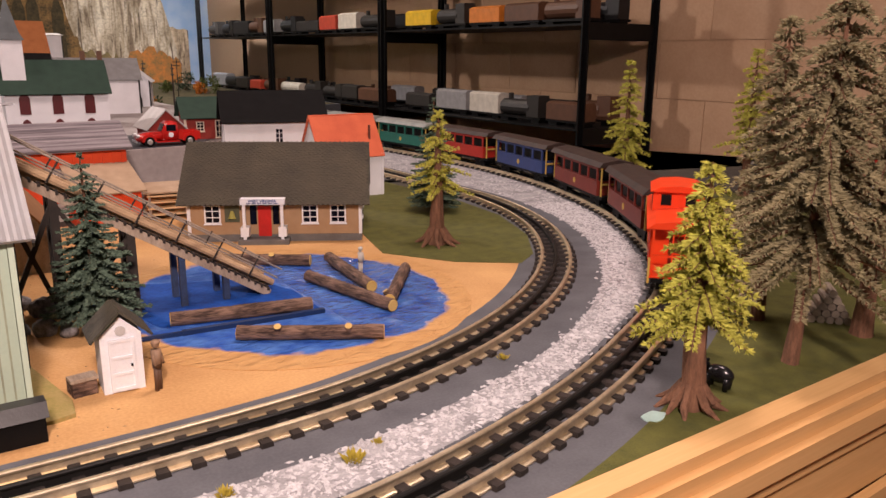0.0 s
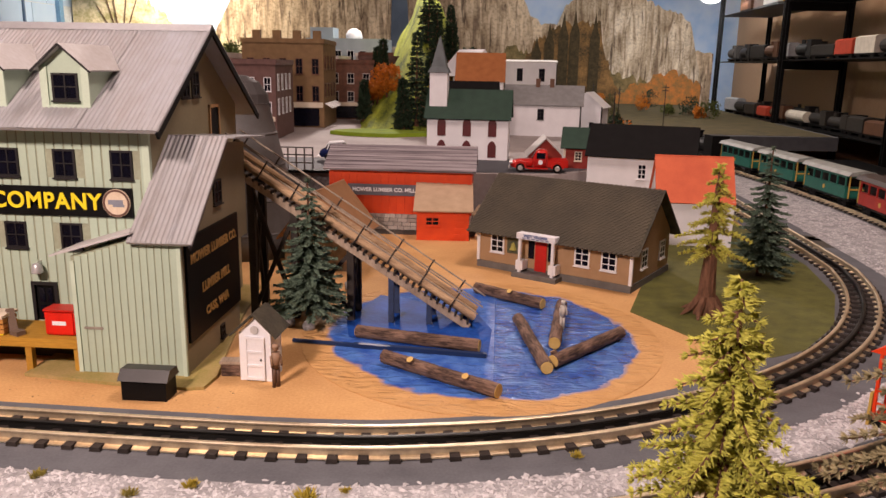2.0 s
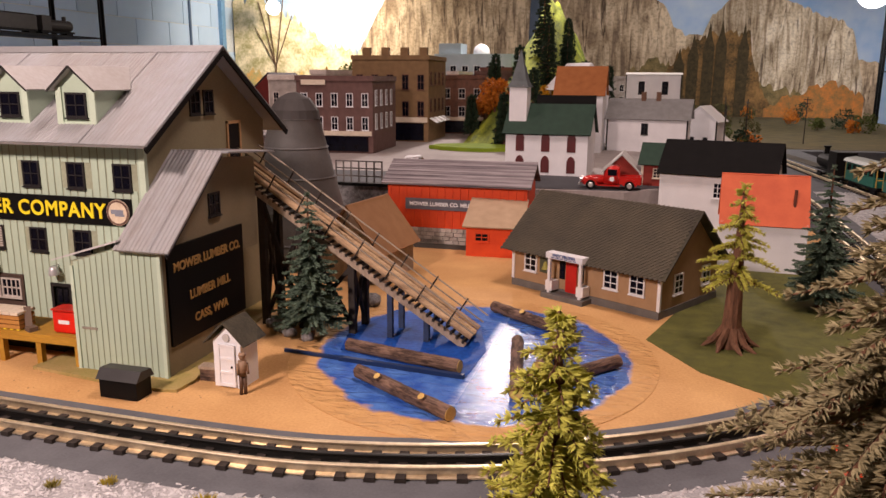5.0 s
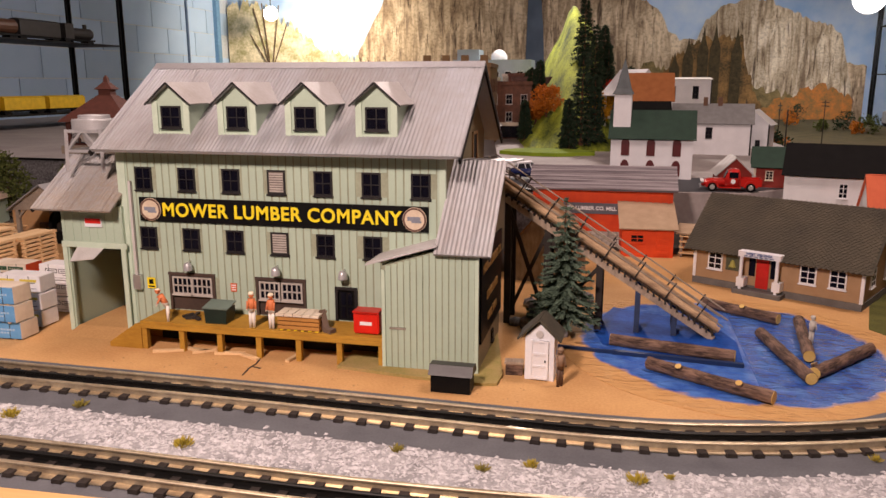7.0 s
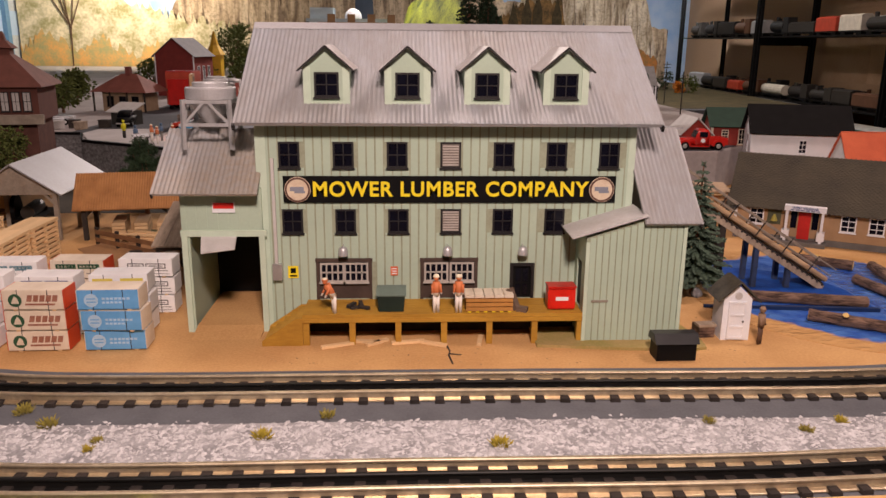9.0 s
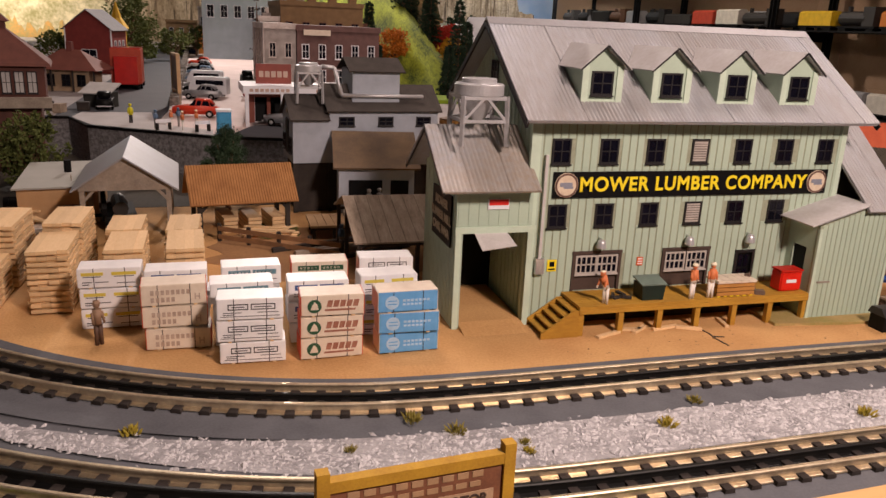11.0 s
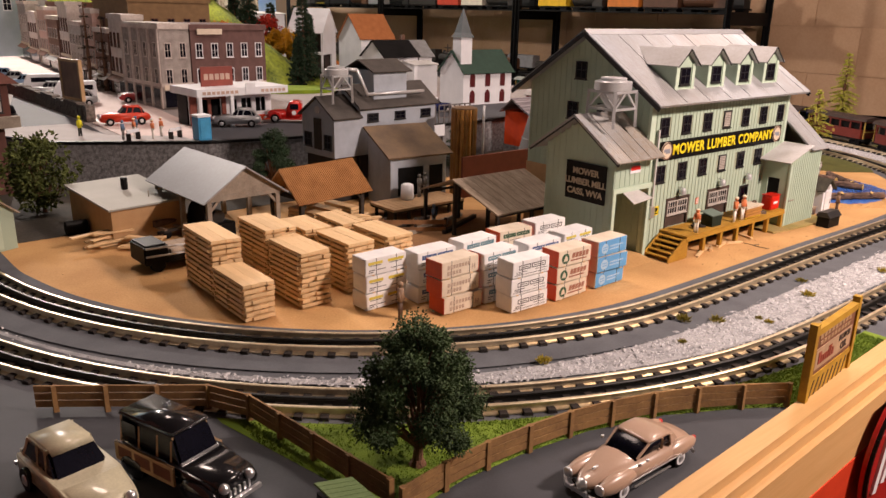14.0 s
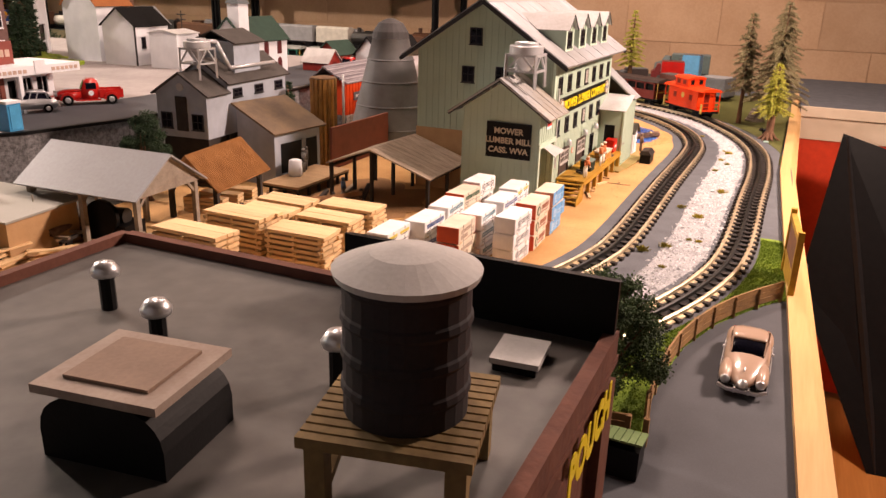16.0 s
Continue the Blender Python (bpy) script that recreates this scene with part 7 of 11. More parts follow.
for v, z in ((0.2, 4.9), (16.0, 5.4)):
    part("plate", box(B(), 0.4, 14.0, v - 0.2, v + 0.2, z - 0.3, z), DARKTIMBER, leanto)

# ---- trees ----


def blade(bm, p, d, length, width, rng):
    """One folded leaf or needle tuft: two triangles with a keel."""
    d = d.normalized()
    side = d.cross(Vector((rng.uniform(-1, 1), rng.uniform(-1, 1), rng.uniform(-1, 1)))).normalized()
    n = d.cross(side) * width * 0.5
    a, b = bm.verts.new(p), bm.verts.new(p + d * length)
    c, e = bm.verts.new(p + d * length * 0.5 + side * width + n), bm.verts.new(p + d * length * 0.5 - side * width + n)
    bm.faces.new((a, c, b))
    bm.faces.new((a, b, e))


def conifer(name, x, y, z, h, r, trunk_r, clear, needles, label, seed, rows=15, arms=8, tuft=0.75, dens=9, droop=0.35, roots=0, lean=(0, 0)):
    """A conifer: tapered trunk, drooping limbs and many small needle tufts."""
    rng = random.Random(seed)
    turn = rng.uniform(0, 360)
    t = thing(name, x, y, z, turn, label, "tree")
    c, s = math.cos(radians(turn)), math.sin(radians(turn))
    lean = (lean[0] * c + lean[1] * s, lean[1] * c - lean[0] * s)
    bm = B()
    segs = 10
    prev = None
    for i in range(9):
        u = i / 8
        rad = trunk_r * (1 - u) ** 0.8 + 0.06
        if i == 0:
            rad *= 1.25
        ring = [bm.verts.new((lean[0] * u + rad * (1 + rng.uniform(-0.12, 0.12)) * math.cos(k * math.tau / segs), lean[1] * u + rad * (1 + rng.uniform(-0.12, 0.12)) * math.sin(k * math.tau / segs), h * 0.97 * u)) for k in range(segs)]
        if prev:
            for k in range(segs):
                bm.faces.new((prev[k], prev[(k + 1) % segs], ring[(k + 1) % segs], ring[k]))
        prev = ring
    bm.faces.new(prev)
    for k in range(roots):
        a = k * math.tau / roots + rng.uniform(-0.2, 0.2)
        m = trunk_r * 0.7
        p0, p1, p2 = Vector((m * math.cos(a), m * math.sin(a), 2.0 * trunk_r)), Vector((1.7 * trunk_r * math.cos(a), 1.7 * trunk_r * math.sin(a), 0.65 * trunk_r)), Vector((2.9 * trunk_r * math.cos(a + 0.15), 2.9 * trunk_r * math.sin(a + 0.15), 0.0))
        rod(bm, p0, p1, 0.42 * trunk_r, 0.36 * trunk_r, 6)
        rod(bm, p1, p2, 0.36 * trunk_r, 0.12 * trunk_r, 6)
    part("trunk", bm, TRUNK, t)
    crown, limbs = B(), B()
    for i in range(rows):
        u = i / (rows - 1)
        zc = clear + (h - clear) * (u ** 0.9)
        reach = r * (1 - u) ** 0.75 * rng.uniform(0.8, 1.1) + 0.35
        count = max(3, round(arms * (1 - 0.55 * u)))
        for k in range(count):
            if rng.random() < 0.07:
                continue
            a = k * math.tau / count + i * 0.8 + rng.uniform(-0.35, 0.35)
            n = reach * rng.uniform(0.6, 1.15)
            base = Vector((lean[0] * zc / h, lean[1] * zc / h, zc + rng.uniform(-0.3, 0.3)))
            dirn = Vector((math.cos(a), math.sin(a), 0))
            tip = base + dirn * n + Vector((0, 0, -droop * n + 0.12 * n))
            rod(limbs, base, tip, 0.09 + 0.02 * n, 0.03, 4, False)
            steps = max(2, int(n / (tuft * 0.62)))
            for s in range(steps):
                f = (s + 0.6) / steps
                p = base.lerp(tip, f) + Vector((0, 0, 0.15 * n * f * (1 - f)))
                for _ in range(int(dens * 1.4)):
                    side = Vector((-dirn.y, dirn.x, 0)) * rng.choice((-1, 1)) * rng.uniform(0.3, 1.1)
                    d = dirn * rng.uniform(0.2, 1.0) + side + Vector((0, 0, rng.uniform(-0.65, 0.35)))
                    spread = tuft * (1.15 - 0.5 * f)
                    blade(crown, p + d * 0.1 * tuft, d, spread * rng.uniform(0.6, 1.25), spread * 0.115, rng)
    for _ in range(dens * 2):
        d = Vector((rng.uniform(-0.4, 0.4), rng.uniform(-0.4, 0.4), 1))
        blade(crown, Vector((lean[0], lean[1], h - 0.4)), d, tuft, tuft * 0.16, rng)
    part("crown", crown, needles, t)
    part("limb_wood", limbs, TRUNK, t)
    return t


def leafy(name, x, y, z, h, r, trunk_r, clear, leaves, label, seed, clumps=40, per=60, size=0.5):
    """A broad-leaved tree or shrub: forked trunk and uneven clumps of small leaves."""
    rng = random.Random(seed)
    t = thing(name, x, y, z, 0, label, "tree" if trunk_r > 0.2 else "shrub")
    wood, crown = B(), B()
    if trunk_r > 0:
        rod(wood, (0, 0, 0), (rng.uniform(-0.3, 0.3), rng.uniform(-0.3, 0.3), clear), trunk_r * 1.2, trunk_r * 0.8, 8)
    for k in range(clumps):
        a, e = rng.uniform(0, math.tau), rng.uniform(-0.7, 1.0)
        rad = r * (0.35 + 0.65 * rng.random() ** 0.5) * math.cos(e * 1.2)
        c = Vector((rad * math.cos(a), rad * math.sin(a), clear + (h - clear) * (0.42 + 0.46 * e)))
        c.z = max(c.z, clear * 0.75)
        if trunk_r > 0:
            rod(wood, (0, 0, clear * 0.9), c * 0.92, trunk_r * 0.28, 0.05, 4, False)
        cr = r * rng.uniform(0.22, 0.42)
        for _ in range(per):
            v = Vector((rng.gauss(0, 1), rng.gauss(0, 1), rng.gauss(0, 0.8))).normalized()
            p = c + v * cr * rng.uniform(0.55, 1.0)
            blade(crown, p, v + Vector((rng.uniform(-0.8, 0.8), rng.uniform(-0.8, 0.8), rng.uniform(-0.8, 0.5))), size * rng.uniform(0.6, 1.3), size * 0.32, rng)
    if trunk_r > 0:
        part("trunk", wood, TRUNK, t)
    else:
        wood.free()
    part("crown", crown, leaves, t)
    return t


def spruce(name, x, y, z, h, r, trunk_r, clear, label, seed, tiers=16, arms=13):
    """A plastic model spruce: clear tiers of fronds that droop and turn up at the tip, needles in two rows along each."""
    rng = random.Random(seed)
    t = thing(name, x, y, z, rng.uniform(0, 360), label, "tree")
    part("trunk", rod(B(), (0, 0, 0), (0, 0, h * 0.98), trunk_r, 0.06, 9), TRUNK, t)
    fronds = B()
    for i in range(tiers):
        u = i / (tiers - 1)
        zc = clear + (h - clear) * 0.97 * u
        reach = r * (1 - u) ** 0.85 * rng.uniform(0.9, 1.06) + 0.3
        count = max(4, round(arms * (1 - 0.5 * u)))
        for k in range(count):
            a = k * math.tau / count + i * 0.7 + rng.uniform(-0.18, 0.18)
            n = reach * rng.uniform(0.78, 1.1)
            d = Vector((math.cos(a), math.sin(a), 0))
            side = Vector((-d.y, d.x, 0))
            base = Vector((0, 0, zc + rng.uniform(-0.25, 0.25)))
            steps = max(4, int(n / 0.15))
            last = base
            for q in range(1, steps + 1):
                f = q / steps
                p = base + d * n * f + Vector((0, 0, n * (-0.52 * f + 0.30 * f * f)))
                rod(fronds, last, p, 0.05, 0.05, 3, False)
                long = (0.26 * n + 0.18) * (1 - 0.6 * f) * rng.uniform(0.8, 1.15)
                for sgn in (-1, 1):
                    blade(fronds, p, d * 0.9 + side * sgn + Vector((0, 0, rng.uniform(-0.5, 0.15))), long, 0.12, rng)
                    blade(fronds, p, d * 0.7 + side * sgn * 0.6 + Vector((0, 0, rng.uniform(-0.1, 0.6))), long * 0.75, 0.11, rng)
                last = p
    for k in range(8):
        blade(fronds, Vector((0, 0, h * 0.95)), Vector((math.cos(k) * 0.4, math.sin(k) * 0.4, 1)), 0.8, 0.08, rng)
    part("crown", fronds, NEEDLE_BLUE, t)
    return t


def clumped(name, x, y, z, h, r, trunk_r, fork, leaves, label, seed, limbs=9, per=420, size=0.26):
    """A model deciduous tree: a forked trunk whose limbs carry ragged foam-like clumps of tiny leaves, with gaps between."""
    rng = random.Random(seed)
    t = thing(name, x, y, z, 0, label, "tree")
    wood, crown = B(), B()
    top = Vector((rng.uniform(-0.3, 0.3), rng.uniform(-0.3, 0.3), fork))
    rod(wood, (0, 0, 0), (0, 0, 0.5), trunk_r * 1.7, trunk_r, 9)
    rod(wood, (0, 0, 0.5), top, trunk_r, trunk_r * 0.75, 9)
    for k in range(limbs):
        a = k * 2.4 + rng.uniform(-0.3, 0.3)
        e = (k + 0.5) / limbs
        reach = r * (0.95 - 0.75 * e ** 2.2)
        tip = Vector((reach * math.cos(a), reach * math.sin(a), fork * 0.9 + (h - fork) * (0.16 + 0.74 * e)))
        elbow = top.lerp(tip, 0.5) + Vector((rng.uniform(-0.3, 0.3), rng.uniform(-0.3, 0.3), 0.5))
        rod(wood, top - Vector((0, 0, 0.2)), elbow, trunk_r * 0.5, trunk_r * 0.3, 6, False)
        rod(wood, elbow, tip, trunk_r * 0.3, 0.05, 5, False)
        for j in range(3):
            c = (elbow.lerp(tip, 0.55), tip, tip)[j] + Vector((rng.uniform(-0.8, 0.8), rng.uniform(-0.8, 0.8), rng.uniform(-0.7, 0.5))) * (0.6 if j else 1.0)
            if j:
                rod(wood, elbow.lerp(tip, 0.7), c, 0.07, 0.03, 4, False)
            cr = r * rng.uniform(0.18, 0.34)
            for _ in range(per):
                v = Vector((rng.gauss(0, 1), rng.gauss(0, 1), rng.gauss(0, 0.62)))
                v = v.normalized() * min(1.25, abs(rng.gauss(0.72, 0.22)))
                p = c + v * cr
                blade(crown, p, v + Vector((rng.uniform(-1, 1), rng.uniform(-1, 1), rng.uniform(-0.9, 0.5))), size * rng.uniform(0.5, 1.3), size * 0.34, rng)
    part("trunk", wood, TRUNK, t)
    part("crown", crown, leaves, t)
    return t


conifer("pine_tree", 41.3, 29.1, 0, 16.4, 4.0, 0.85, 6.4, NEEDLE_LIME, "yellow-green model pine with spreading roots", 1, 15, 9, 0.62, 22, 0.42, 9)
conifer("grey_pine", 54.2, 29.6, 0, 29.0, 7.6, 0.5, 8.6, NEEDLE_GREY, "leaning dusty grey-green model pine", 2, 21, 9, 0.7, 22, 0.5, lean=(1.6, -0.2))
conifer("grey_pine", 65.0, 29.6, 0, 30.0, 6.5, 0.7, 8.0, NEEDLE_GREY, "tall dusty pine beside the front rim", 3, 19, 8, 0.72, 20, 0.5)
conifer("grey_pine", 61.2, 37.0, 0, 26.0, 5.0, 0.5, 9.0, NEEDLE_GREY, "slim dusty pine behind the front trees", 4, 16, 8, 0.9, 18, 0.5)
conifer("pine_tree", 53.2, 76.4, 0, 16.2, 3.9, 1.0, 7.2, NEEDLE_LIME, "yellow-green model pine on the grass wedge", 5, 10, 6, 0.66, 18, 0.4, 8)
spruce("blue_spruce", 11.5, 67.2, 0, 15.3, 3.7, 0.32, 2.6, "blue-green model spruce beside the log chute", 6)
spruce("blue_spruce", 64.5, 93.8, 0, 17.2, 4.2, 0.4, 2.2, "blue-green model spruce beside the salmon-roofed store", 7)
conifer("pine_tree", 108, 95, 0, 22, 5.0, 0.7, 5.0, NEEDLE_LIME, "olive model pine near the block wall", 8, 14, 8, 0.95, 14, 0.4)
conifer("pine_tree", 117, 76, 0, 24, 5.0, 0.8, 8.0, NEEDLE_LIME, "tall olive pine near the block wall", 9, 13, 8, 0.95, 14, 0.4)
OLIVELEAF = mat("olive_leaves", (0.11, 0.135, 0.03), (0.05, 0.065, 0.015), 0.85, scale=200, bump=0.3)
clumped("leafy_tree", -89.3, 35.5, 0.08, 11.4, 3.9, 0.4, 1.6, LEAF_DARK, "dark green leafy tree on the lawn", 10, 25, 430, 0.25)
SHRUBLEAF = mat("shrub_green", (0.045, 0.085, 0.04), (0.014, 0.028, 0.014), 0.9, scale=70, mix=0.4)
clumped("round_shrub", -62.8, 108.3, 0, 13.6, 3.1, 0.4, 4.0, SHRUBLEAF, "dense dark green shrub below the wall", 11, 16, 330, 0.28)
leafy("olive_bush", -93.0, 126, 0, 13, 4.6, 0.3, 1.0, OLIVELEAF, "large olive bush beside the shed", 12, 50, 50, 0.8)
leafy("olive_bush", -108.0, 118, 0, 14, 6.5, 0.3, 1.0, OLIVELEAF, "broad olive bush at the yard's edge", 13, 60, 50, 0.9)
conifer("round_shrub", -16.0, 117.0, 0, 11.5, 3.0, 0.4, 0.6, SHRUBLEAF, "dark green bush behind the silo", 21, 13, 10, 0.8, 16, 0.1)
leafy("tall_tree", -101, 362, 7.4, 28, 10, 0.8, 7.0, OLIVELEAF, "tall olive tree beside the far lane", 22, 60, 50, 1.4)
# Darker brown patch over the rear yard sand.
bm = B()
prism(bm, blob(-50.0, 84.5, 15.0, 12.0, 0, 48, 0.12, 6), 0.0, 0.05, "z")
fixed("yard_dark_ground", bm, mat("dark_brown_ground", (0.36, 0.20, 0.085), (0.20, 0.105, 0.05), 0.9, scale=16, fine=300, bump=0.6, mix=0.6), "darker brown ground behind the lumber stacks", "ground")
bm = B()
prism(bm, blob(-57.0, 95.0, 3.6, 4.6, 10, 22, 0.15, 5), 0.0, 0.07, "z")
fixed("yard_grass", bm, GRASS, "worn patch of grass beside the yard deck", "grass")

# ---- layout details on the front grass ----
bear = B()
bmesh.ops.create_uvsphere(bear, u_segments=14, v_segments=10, radius=1.0, matrix=pose(0, 0, 1.35) @ Matrix.Diagonal((1.45, 0.8, 0.85, 1)))
bmesh.ops.create_uvsphere(bear, u_segments=12, v_segments=8, radius=0.55, matrix=pose(1.6, 0, 1.75))
bmesh.ops.create_uvsphere(bear, u_segments=8, v_segments=6, radius=0.25, matrix=pose(2.1, 0, 1.62))
for u in (-0.9, 0.9):
    for v in (-0.4, 0.4):
        rod(bear, (u, v, 1.2), (u + 0.1, v, 0), 0.34, 0.28, 8)
for v in (-0.35, 0.35):
    bmesh.ops.create_uvsphere(bear, u_segments=6, v_segments=5, radius=0.18, matrix=pose(1.5, v, 2.25))
bear_ob = tagged(part("bear_figurine", bear, mat("glossy_black", (0.012, 0.012, 0.014), None, 0.25), None, "", True), "glossy black bear figurine on the grass", "bear figurine")
bear_ob.matrix_world = pose(45.4 * S, 29.8 * S, 0.08 * S, 0, 0, 100) @ Matrix.Diagonal((0.72, 0.72, 0.8, 1))
bm = B()
prism(bm, blob(38.0, 29.4, 0.9, 0.7, 10, 16, 0.2, 4), 0.05, 0.14, "z")
fixed("pale_pool", bm, mat("pale_turquoise", (0.45, 0.66, 0.62), None, 0.3), "small pale turquoise pool at the tree roots", "pool")
lp = thing("log_pile", 66.5, 33.5, 0, 40, "stacked pile of cut pale firewood", "wood pile")
for i in range(5):
    for j in range(5 - i):
        bm = B()
        rod(bm, (-1.4, (j - (4 - i) / 2) * 0.75, 0.38 + i * 0.62), (1.4, (j - (4 - i) / 2) * 0.75, 0.38 + i * 0.62), 0.36, 0.36, 8)
        part("billet", bm, GREYTIMBER, lp)

# tufts on the gravel
TUFT = mat("mustard_tuft", (0.48, 0.38, 0.05), (0.32, 0.26, 0.035), 0.9, scale=200)
TUFTG = mat("olive_tuft", (0.33, 0.28, 0.06), (0.22, 0.19, 0.04), 0.9, scale=200)
rng = random.Random(21)
TUFTS = [(-31.5, 35.2, 1.0, 0), (-14.6, 33.6, 1.0, 0), (1.5, 36.4, 0.7, 1), (8.2, 34.9, 0.7, 1), (11.5, 36.2, 0.7, 0), (-50.2, 39.6, 1.1, 1), (-43.0, 35.0, 0.6, 1), (-43.2, 33.8, 0.6, 0), (-69.8, 41.6, 1.0, 0), (-79.4, 44.9, 0.7, 0), (-27.2, 38.2, 0.8, 1), (-55.3, 36.4, 0.6, 1), (19.0, 35.6, 1.0, 0), (21.2, 36.6, 0.5, 0), (36, 42.6, 0.6, 0), (-47.4, 37.4, 1.0, 1)]
for x, y, s, k in TUFTS:
    bm = B()
    for _ in range(90):
        a, q = rng.uniform(0, math.tau), rng.uniform(0, 0.55)
        blade(bm, Vector((q * math.cos(a), q * math.sin(a), 0)), Vector((math.cos(a) * q * 1.6 + rng.uniform(-0.3, 0.3), math.sin(a) * q * 1.6 + rng.uniform(-0.3, 0.3), 0.9)), rng.uniform(0.35, 0.8), 0.07, rng)
    ob = part("grass_tuft", bm, TUFT if k == 0 else TUFTG, None)
    ob.matrix_world = pose(x * S, y * S, 0.08 * S, 0, 0, rng.uniform(0, 360)) @ Matrix.Diagonal((s, s, s, 1))
    tagged(ob, "small mustard grass tuft on the gravel" if k == 0 else "small olive grass tuft on the gravel", "grass tuft", "gravel tufts")

# short grass on the lawn and along the rim
rng = random.Random(33)
verts, faces = [], []
while len(faces) < 22000:
    x = rng.uniform(-97, -38)
    top, low = 102.3 - math.sqrt(76.0 ** 2 - (x + 42.5) ** 2), (edge_y(x) if x > -59.6 else fence_y(x))
    y = rng.uniform(low, top) if top > low else low
    if top - low < 0.3 or noise.noise(Vector((x * 0.3, y * 0.3, 0))) < rng.uniform(-0.9, 0.0):
        continue
    a, h = rng.uniform(0, math.tau), rng.uniform(0.08, 0.24)
    dx, dy = math.cos(a) * 0.05, math.sin(a) * 0.05
    n = len(verts)
    verts += [((x - dx) * S, (y - dy) * S, 0.09 * S), ((x + dx) * S, (y + dy) * S, 0.09 * S), ((x + rng.uniform(-0.2, 0.2)) * S, (y + rng.uniform(-0.2, 0.2)) * S, (0.09 + h) * S)]
    faces.append((n, n + 1, n + 2))
me = bpy.data.meshes.new("lawn_blades")
me.from_pydata(verts, [], faces)
me.materials.append(LAWN)
tagged(new("lawn_blades", me), "short olive green grass fibres on the lawn", "grass", "", "stuff")

# ---- fence round the lawn, billboard ----


def rail_fence(pts, label):
    f = thing("board_fence", 0, 0, 0, 0, label, "fence", "lawn fences")
    line = smooth_line(pts, 0.5)
    for i in range(0, len(line), 8):
        p = line[i]
        q = line[min(i + 8, len(line) - 1)]
        part("post", box(B(), p.x - 0.2, p.x + 0.2, p.y - 0.2, p.y + 0.2, 0, 2.3), FENCEWOOD, f)
        if (q - p).length > 0.5:
            for zz in (0.75, 1.4, 2.05):
                bm = B()
                bar(bm, (p.x, p.y, zz), (q.x, q.y, zz), 0.16, 0.56)
                part("rail", bm, FENCEWOOD, f)
    return f


rail_fence(FENCE, "worn brown post and board fence beside the car park")
rail_fence([(-93.8, 32.6), (-94.6, 38), (-95.4, 44), (-96.8, 50.5), (-101.5, 54.5), (-109, 60)], "brown post and board fence behind the parked cars")
BOARDYELLOW = mat("mustard_boards", (0.50, 0.30, 0.03), (0.34, 0.18, 0.02), 0.7, scale=50, bump=0.25)
bb = thing("billboard", -54.0, 22.9, 0, 5, "weathered yellow billboard with faded motor oil advertisement", "billboard")
for u in (-4.9, 4.9):
    part("post", box(B(), u - 0.32, u + 0.32, -0.32, 0.32, 0, 7.7), BOARDYELLOW, bb, "ochre yellow post")
panel = part("panel", box(B(), -4.6, 4.6, -0.15, 0.15, 2.9, 6.6), mat("rust_panel", (0.24, 0.10, 0.05), (0.12, 0.05, 0.03), 0.7, scale=60), bb, "rusty brown panel")
part("top_rail", box(B(), -4.6, 4.6, -0.3, 0.3, 6.6, 7.2), BOARDYELLOW, bb)
part("lower_panel", box(B(), -4.6, 4.6, -0.12, 0.12, 0.3, 2.4), BOARDYELLOW, bb, "mustard lower boards")
part("bottom_rail", box(B(), -4.6, 4.6, -0.25, 0.25, 2.4, 2.9), BOARDYELLOW, bb)
card = part("card", box(B(), -4.1, 4.1, -0.2, -0.15, 3.3, 5.2), mat("tan_card", (0.48, 0.33, 0.21), (0.34, 0.22, 0.13), 0.7, scale=60), panel)
text("lettering", "MOTOR", 0.75, BROWNDOOR, card, pose(2.4 * S, -0.22 * S, 4.75 * S, 90, 0, 0))
text("lettering", "OIL", 0.95, BROWNDOOR, card, pose(2.4 * S, -0.22 * S, 3.85 * S, 90, 0, 0))
SCRIPT = mat("maroon_script", (0.30, 0.06, 0.035), None, 0.7)
for k, (a, b) in enumerate(((-3.1, -2.5), (-2.4, -2.0), (-1.9, -1.5), (-1.4, -1.0), (-0.9, -0.6), (-0.5, -0.2), (0.0, 0.4))):
    part("script_bar", box(B(), a - 0.4, b - 0.4, -0.24, -0.2, 3.7, 4.8 if k in (0, 4, 5) else 4.4), SCRIPT, card)
FADED = mat("faded_ink", (0.42, 0.27, 0.15), None, 0.7)
for k in range(9):
    part("faded_line", box(B(), -3.7 + k * 0.82, -3.1 + k * 0.82, -0.19, -0.15, 6.05, 6.4), FADED, panel)
    part("faded_line", box(B(), -3.5 + k * 0.78, -2.9 + k * 0.78, -0.19, -0.15, 5.5, 5.8), FADED, panel)
for k in range(8):
    bm = B()
    prism(bm, [(-4.2 + k * 1.05, 0.5), (-4.0 + k * 1.05, 0.5), (-3.2 + k * 1.05, 2.2), (-3.4 + k * 1.05, 2.2)], -0.16, -0.12, "y")
    part("diagonal_stripe", bm, BROWNDOOR, bb)

# ---- cars ----


ASHWOOD = mat("ash_wood", (0.52, 0.35, 0.19), (0.40, 0.26, 0.13), 0.5, scale=80)


